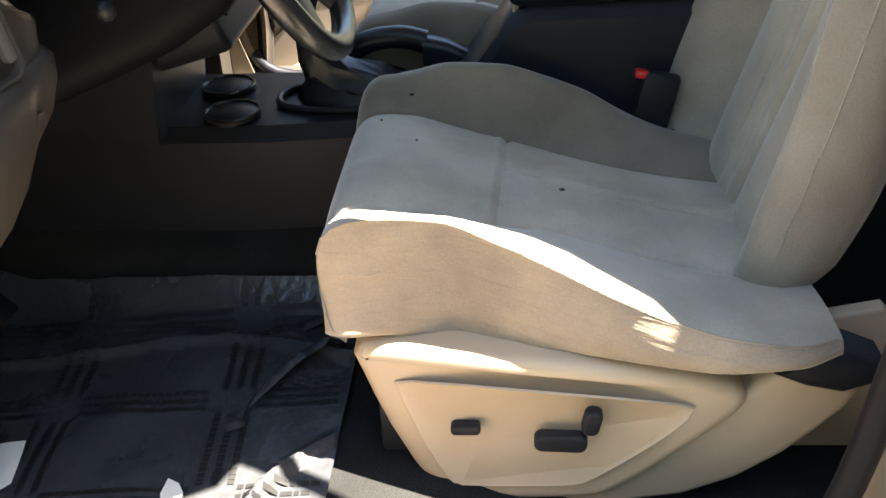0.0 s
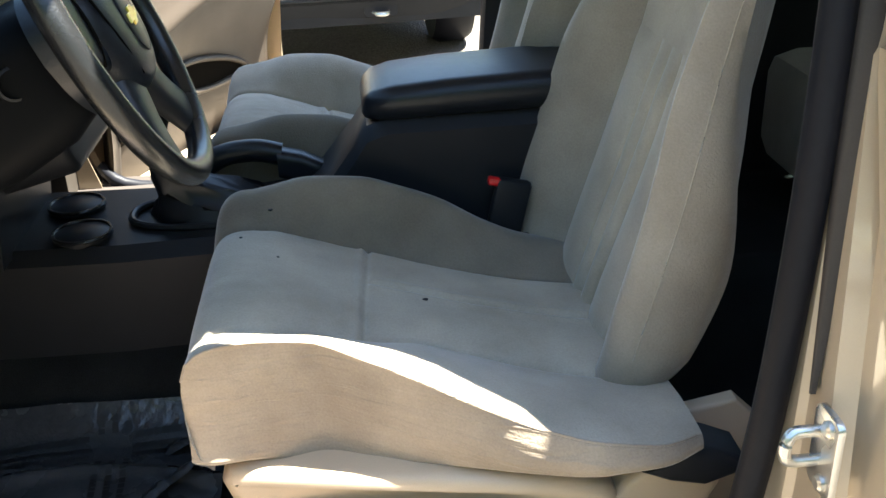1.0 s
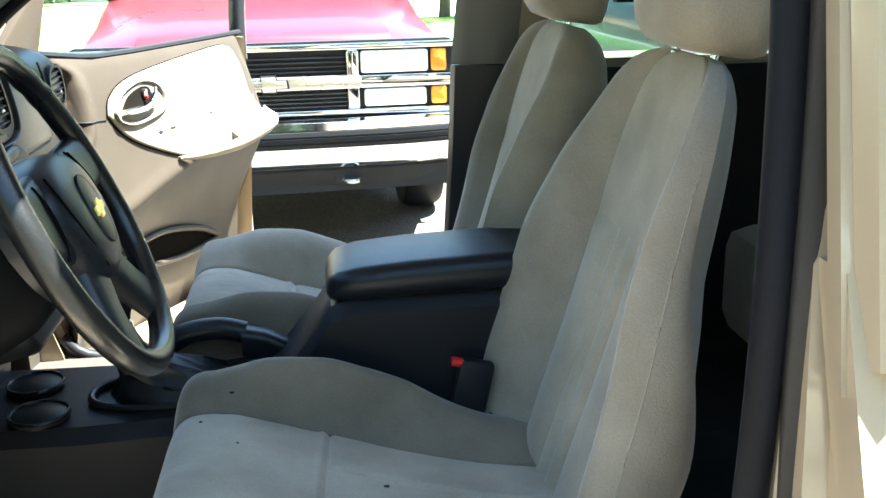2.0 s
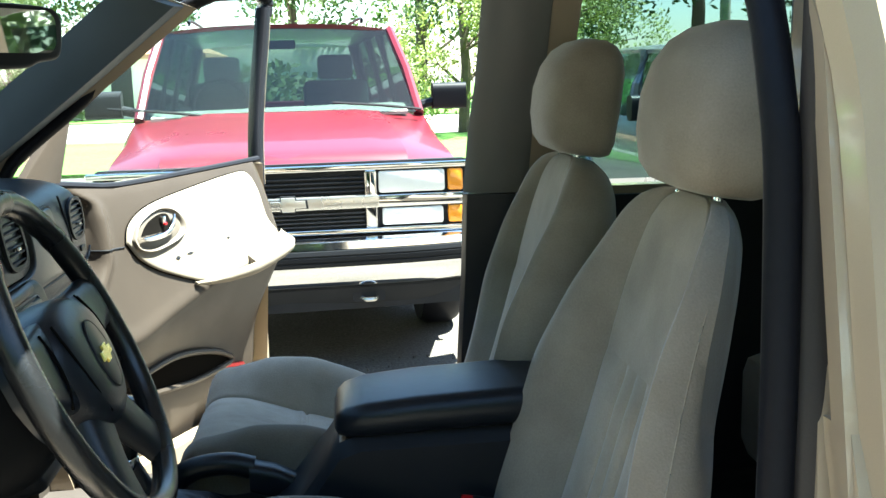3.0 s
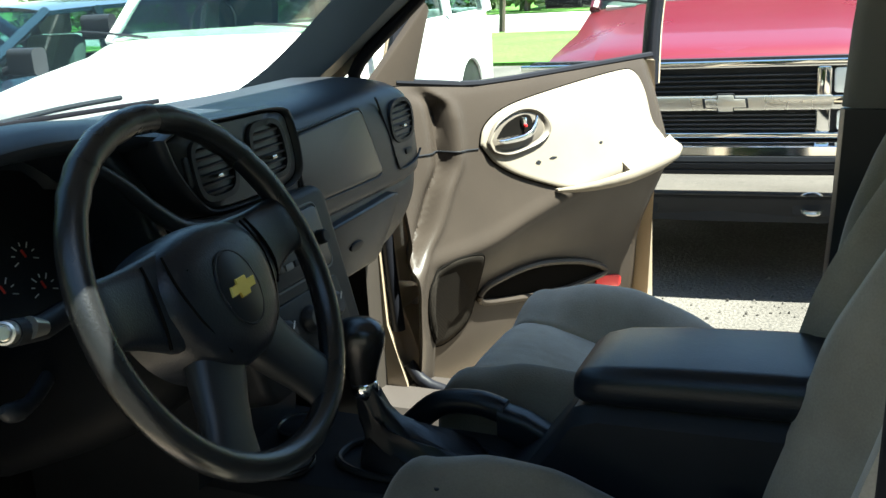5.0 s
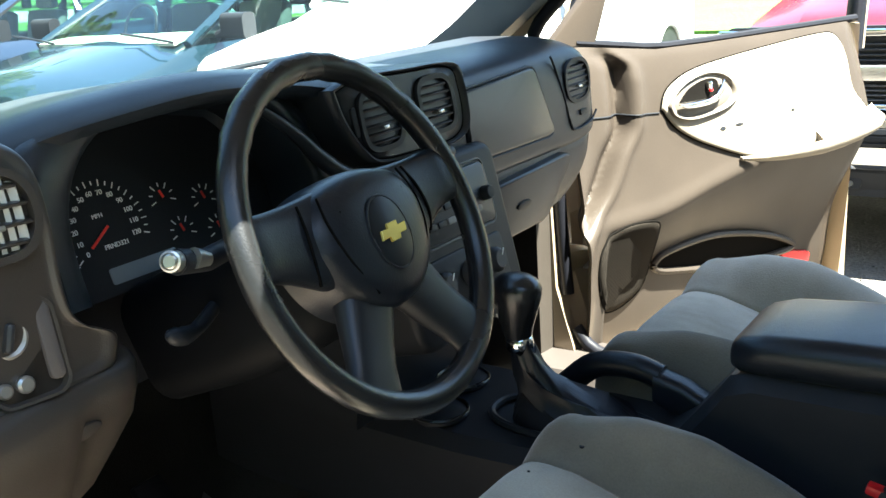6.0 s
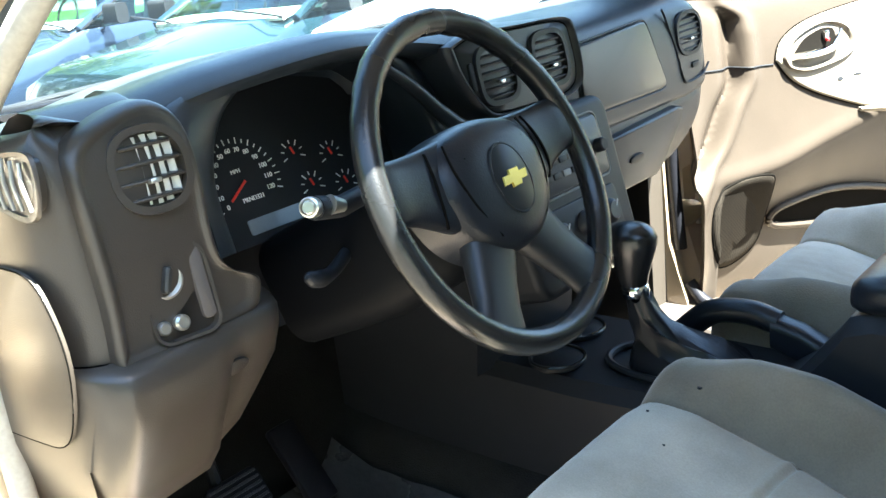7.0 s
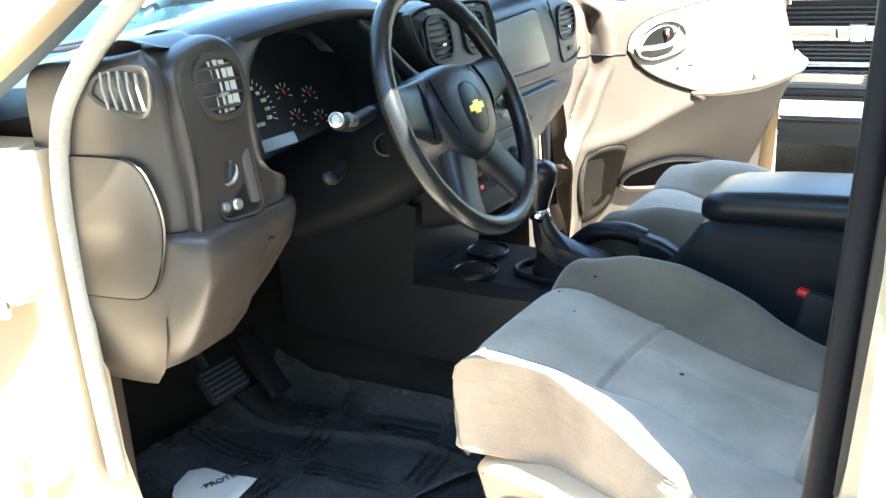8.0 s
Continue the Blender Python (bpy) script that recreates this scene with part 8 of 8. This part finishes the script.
build_vehicle("white_suv", face_south(-3.15, 3.05, 6), "white SUV parked nose-in beside the burgundy one", WHITE_PAINT, 4.9, 1.88, 0, 1.04, 1.25, 1.18, 1.80, 1.95, 4.7, "SUV", 0.36, glass("sea_tint", (0.45, 0.56, 0.55)), material("pale_dash", (0.55, 0.58, 0.46), rough=0.8))
build_vehicle("teal_car", face_south(-5.25, 2.15, 0), "dark teal saloon parked in the same row", TEAL_PAINT, 4.7, 1.80, 0, 0.86, 1.15, 1.02, 1.45, 1.95, 4.0, "car", 0.32, glass("pale_tint_b", (0.62, 0.74, 0.73)), material("pale_dash_b", (0.50, 0.54, 0.42), rough=0.8))
build_vehicle("navy_car", face_south(-8.1, 2.2, 0), "navy blue saloon further along the row", NAVY_PAINT, 4.7, 1.80, 0, 0.86, 1.15, 1.02, 1.45, 1.95, 4.0, "car", 0.33, glass("pale_tint_c", (0.62, 0.74, 0.73)))
build_vehicle("silver_car", face_south(3.4, 3.6, 0), "pale silver car parked beyond the burgundy SUV", material("silver_paint", (0.55, 0.56, 0.57), rough=0.3, metal=0.5, vary=0.03, bump=0.01, coat=0.8), 4.8, 1.85, 0, 1.0, 1.2, 1.12, 1.65, 2.0, 4.6, "car", 0.35)
build_vehicle("blue_car", face_south(6.3, 4.2, 0), "mid-blue car parked further along the row", BLUE_PAINT, 4.7, 1.82, 0, 0.95, 1.2, 1.08, 1.55, 2.0, 4.2, "car", 0.34)


# ---- trees, house, pole ----
def build_tree(name, at, height, spread, leaf, label, seed, clumps=420, trunk=0.14, low=0.25, fine=1.0):
    rnd = random.Random(seed)
    tree = thing(name, at, label, "tree")
    at = Vector(at)
    bm = bmesh.new()
    tube(bm, [at + Vector((0, 0, -0.05)), at + Vector((0.1, 0, height * 0.3)), at + Vector((0.0, 0.1, height * 0.6)), at + Vector((0.05, 0.05, height * 0.9))], [trunk * 1.2, trunk, trunk * 0.6, trunk * 0.15], 9)
    ends = []
    for _ in range(9):
        q, z = rnd.uniform(0, 6.28), height * rnd.uniform(low, 0.75)
        r = spread * rnd.uniform(0.5, 0.9) * (1 - 0.4 * z / height)
        p = at + Vector((0, 0, z))
        e = p + Vector((r * math.cos(q), r * math.sin(q), height * rnd.uniform(0.08, 0.22)))
        tube(bm, [p, p.lerp(e, 0.5) + Vector((0, 0, 0.05 * height)), e], [trunk * 0.4, trunk * 0.25, trunk * 0.08], 6)
        ends.append(e)
    part("trunk", bm, M_BARK, tree)
    bm = bmesh.new()
    blobs = [(at + Vector((0, 0, height * 0.75)), spread * 0.75)] + [(e, spread * rnd.uniform(0.30, 0.5)) for e in ends]
    for _ in range(clumps):
        c, r = rnd.choice(blobs)
        d = Vector((rnd.gauss(0, 1), rnd.gauss(0, 1), rnd.gauss(0, 0.8))).normalized()
        p = c + d * r * rnd.uniform(0.55, 1.05)
        if p.z < at.z + height * low * 0.6:
            continue
        size = spread * rnd.uniform(0.045, 0.085)
        for _ in range(round(7 / fine ** 1.6)):
            o = p + Vector((rnd.gauss(0, 1), rnd.gauss(0, 1), rnd.gauss(0, 1))) * size * 0.9
            a = Vector((rnd.gauss(0, 1), rnd.gauss(0, 1), rnd.gauss(0, 1))).normalized()
            b = a.orthogonal().normalized()
            s = size * fine * rnd.uniform(0.5, 1.0)
            vs = [bm.verts.new(o + a * s), bm.verts.new(o + b * s * 0.55), bm.verts.new(o - a * s), bm.verts.new(o - b * s * 0.55)]
            bm.faces.new(vs)
    part("crown", bm, leaf, tree, smooth=False)
    return tree


def build_far():
    rnd = random.Random(11)
    k = 0
    spec = [(-40, 46, 13, 5), (-33, 42, 11, 4.5), (-27, 44, 14, 5.5), (-21, 40, 12, 4.5), (-15.5, 43, 12, 5), (-10, 48, 14, 5), (-2.0, 50, 13, 5.5), (4, 44, 11, 4.5), (9, 40, 10, 4.5), (14, 36, 12, 5), (20, 34, 12, 5), (27, 36, 13, 5.5), (34, 33, 12, 5), (-48, 40, 13, 5.5), (-56, 36, 14, 6), (-60, 26, 13, 6)]
    for x, y, hgt, spr in spec:
        build_tree("tree", (x, y, GROUND), hgt, spr, M_LEAF, "broad green leafy tree", 20 + k, 700, 0.25, 0.15, 0.6)
        k += 1
    # the trees behind the lot, which the rear view mirror shows
    # mostly out of view, the ring is added to block low skylight as well
    for q in range(19):
        a = radians(-196 + 212 * q / 18 + rnd.uniform(-4, 4))
        d = rnd.uniform(15.5, 21)
        hgt = rnd.uniform(9.5, 13)
        build_tree("tree", (d * math.cos(a), -1 + d * math.sin(a), GROUND), hgt, rnd.uniform(4.2, 5.2), M_LEAF, "broad green leafy tree behind the lot", 120 + q, 700, 0.25, 0.08)
    build_tree("tree", (-13.6, 35.5, GROUND), 8.5, 3.4, M_LEAF_LIGHT, "sunlit yellow-green tree across the road", 61, 620, 0.16, 0.06, 0.5)
    build_tree("tree", (-10.9, 33.8, GROUND), 5.2, 2.0, M_LEAF, "low bushy tree beside the bungalow", 62, 480, 0.1, 0.04, 0.5)
    build_tree("young_tree", (-7.9, 22.6, GROUND), 4.6, 1.25, M_LEAF, "slim young street tree", 51, 260, 0.07, 0.25, 0.5)
    build_tree("young_tree", (-12.6, 24.0, GROUND), 5.0, 1.9, M_LEAF, "bushy young tree on the verge", 53, 320, 0.08, 0.1, 0.5)
    build_tree("maple_tree", (3.2, 22.0, GROUND), 5.2, 2.4, M_LEAF_LIGHT, "yellow-green leafy tree behind the SUV", 52, 460, 0.12, 0.1, 0.5)
    build_tree("maple_tree", (6.2, 24.0, GROUND), 4.8, 2.2, M_LEAF_LIGHT, "yellow-green leafy tree by the road", 57, 420, 0.12, 0.1, 0.5)
    # hedge of shrubs along the far verge
    for i in range(10):
        x = -34 + 4.0 * i
        if -9 < x < -3:
            continue
        sh = thing("shrub", (x, 34.5, GROUND), "dense green shrub along the verge", "shrub", group="verge shrubs")
        bm = bmesh.new()
        for _ in range(420):
            d = Vector((rnd.gauss(0, 1), rnd.gauss(0, 1), abs(rnd.gauss(0, 1)))).normalized()
            p = Vector((x, 34.5, GROUND + 0.2)) + Vector((d.x * 2.0, d.y * 1.3, d.z * 1.8)) * rnd.uniform(0.6, 1.05)
            a = Vector((rnd.gauss(0, 1), rnd.gauss(0, 1), rnd.gauss(0, 1))).normalized() * 0.22
            b = a.orthogonal().normalized() * 0.12
            bm.faces.new([bm.verts.new(p + a), bm.verts.new(p + b), bm.verts.new(p - a), bm.verts.new(p - b)])
        part("foliage", bm, M_LEAF, sh, smooth=False)
    # pale bungalow across the road
    house = thing("bungalow", (-7.5, 38.8, GROUND), "pale single-storey building with an orange-brown roof", "house")
    x0, x1, y0, y1 = -10.2, -4.9, 35.6, 42.0
    bm = bmesh.new()
    box(bm, ((x0 + x1) / 2, (y0 + y1) / 2, GROUND + 1.25), (x1 - x0, y1 - y0, 2.5))
    part("house_wall", bm, M_WALL, house)
    bm = bmesh.new()
    zr, ze, o = 3.7, 2.35, 0.5
    eave = [(x0 - o, y0 - o), (x1 + o, y0 - o), (x1 + o, y1 + o), (x0 - o, y1 + o)]
    ridge = [(x0 + 2.5, (y0 + y1) / 2), (x1 - 2.5, (y0 + y1) / 2)]
    lo = [bm.verts.new((a, b, GROUND + ze)) for a, b in eave]
    lb = [bm.verts.new((a, b, GROUND + ze - 0.16)) for a, b in eave]
    rd = [bm.verts.new((a, b, GROUND + zr)) for a, b in ridge]
    bm.faces.new((lo[0], lo[1], rd[1], rd[0]))
    bm.faces.new((lo[1], lo[2], rd[1]))
    bm.faces.new((lo[2], lo[3], rd[0], rd[1]))
    bm.faces.new((lo[3], lo[0], rd[0]))
    for i in range(4):
        bm.faces.new((lo[i], lb[i], lb[(i + 1) % 4], lo[(i + 1) % 4]))
    bm.faces.new(lb)
    part("house_roof", bm, M_ROOF, house, smooth=False)
    for cx, cz, w, h in ((-9.2, 1.4, 1.2, 1.0), (-7.5, 1.15, 0.9, 1.9), (-5.9, 1.4, 1.2, 1.0)):
        bm = bmesh.new()
        box(bm, (cx, y0 - 0.01, GROUND + cz), (w, 0.06, h), 0.01)
        win = part("house_window", bm, M_WALL, house)
        bm = bmesh.new()
        box(bm, (cx, y0 - 0.035, GROUND + cz), (w - 0.14, 0.03, h - 0.14))
        part("pane", bm, M_BLACK, win)
    # second flat roofed block, only its cream top shows over the SUV
    block = thing("cream_building", (2.0, 52.0, GROUND), "cream flat-roofed building behind the trees", "house")
    bm = bmesh.new()
    box(bm, (-2.0, 46.0, GROUND + 1.35), (9.0, 5.0, 2.7), 0.05)
    part("house_wall", bm, M_WALL, block)
    bm = bmesh.new()
    box(bm, (-2.0, 46.0, GROUND + 2.78), (9.4, 5.4, 0.18), 0.03)
    part("parapet", bm, M_WALL, block)
    pole = thing("utility_pole", (9.2, 21.0, GROUND), "tall pale utility pole with wires", "pole")
    bm = bmesh.new()
    tube(bm, [(9.2, 21.0, GROUND), (9.2, 21.0, 9.0)], [0.13, 0.10], 10)
    part("pole_shaft", bm, M_WOOD, pole)
    for z in (8.2, 7.4):
        bm = bmesh.new()
        tube(bm, curve([(-40, 24.0, z + 0.6), (-15, 22.5, z - 0.5), (9.2, 21.0, z), (40, 19.0, z + 0.5)], 8), 0.02, 5)
        part("wire", bm, M_BLACK, pole)


build_far()
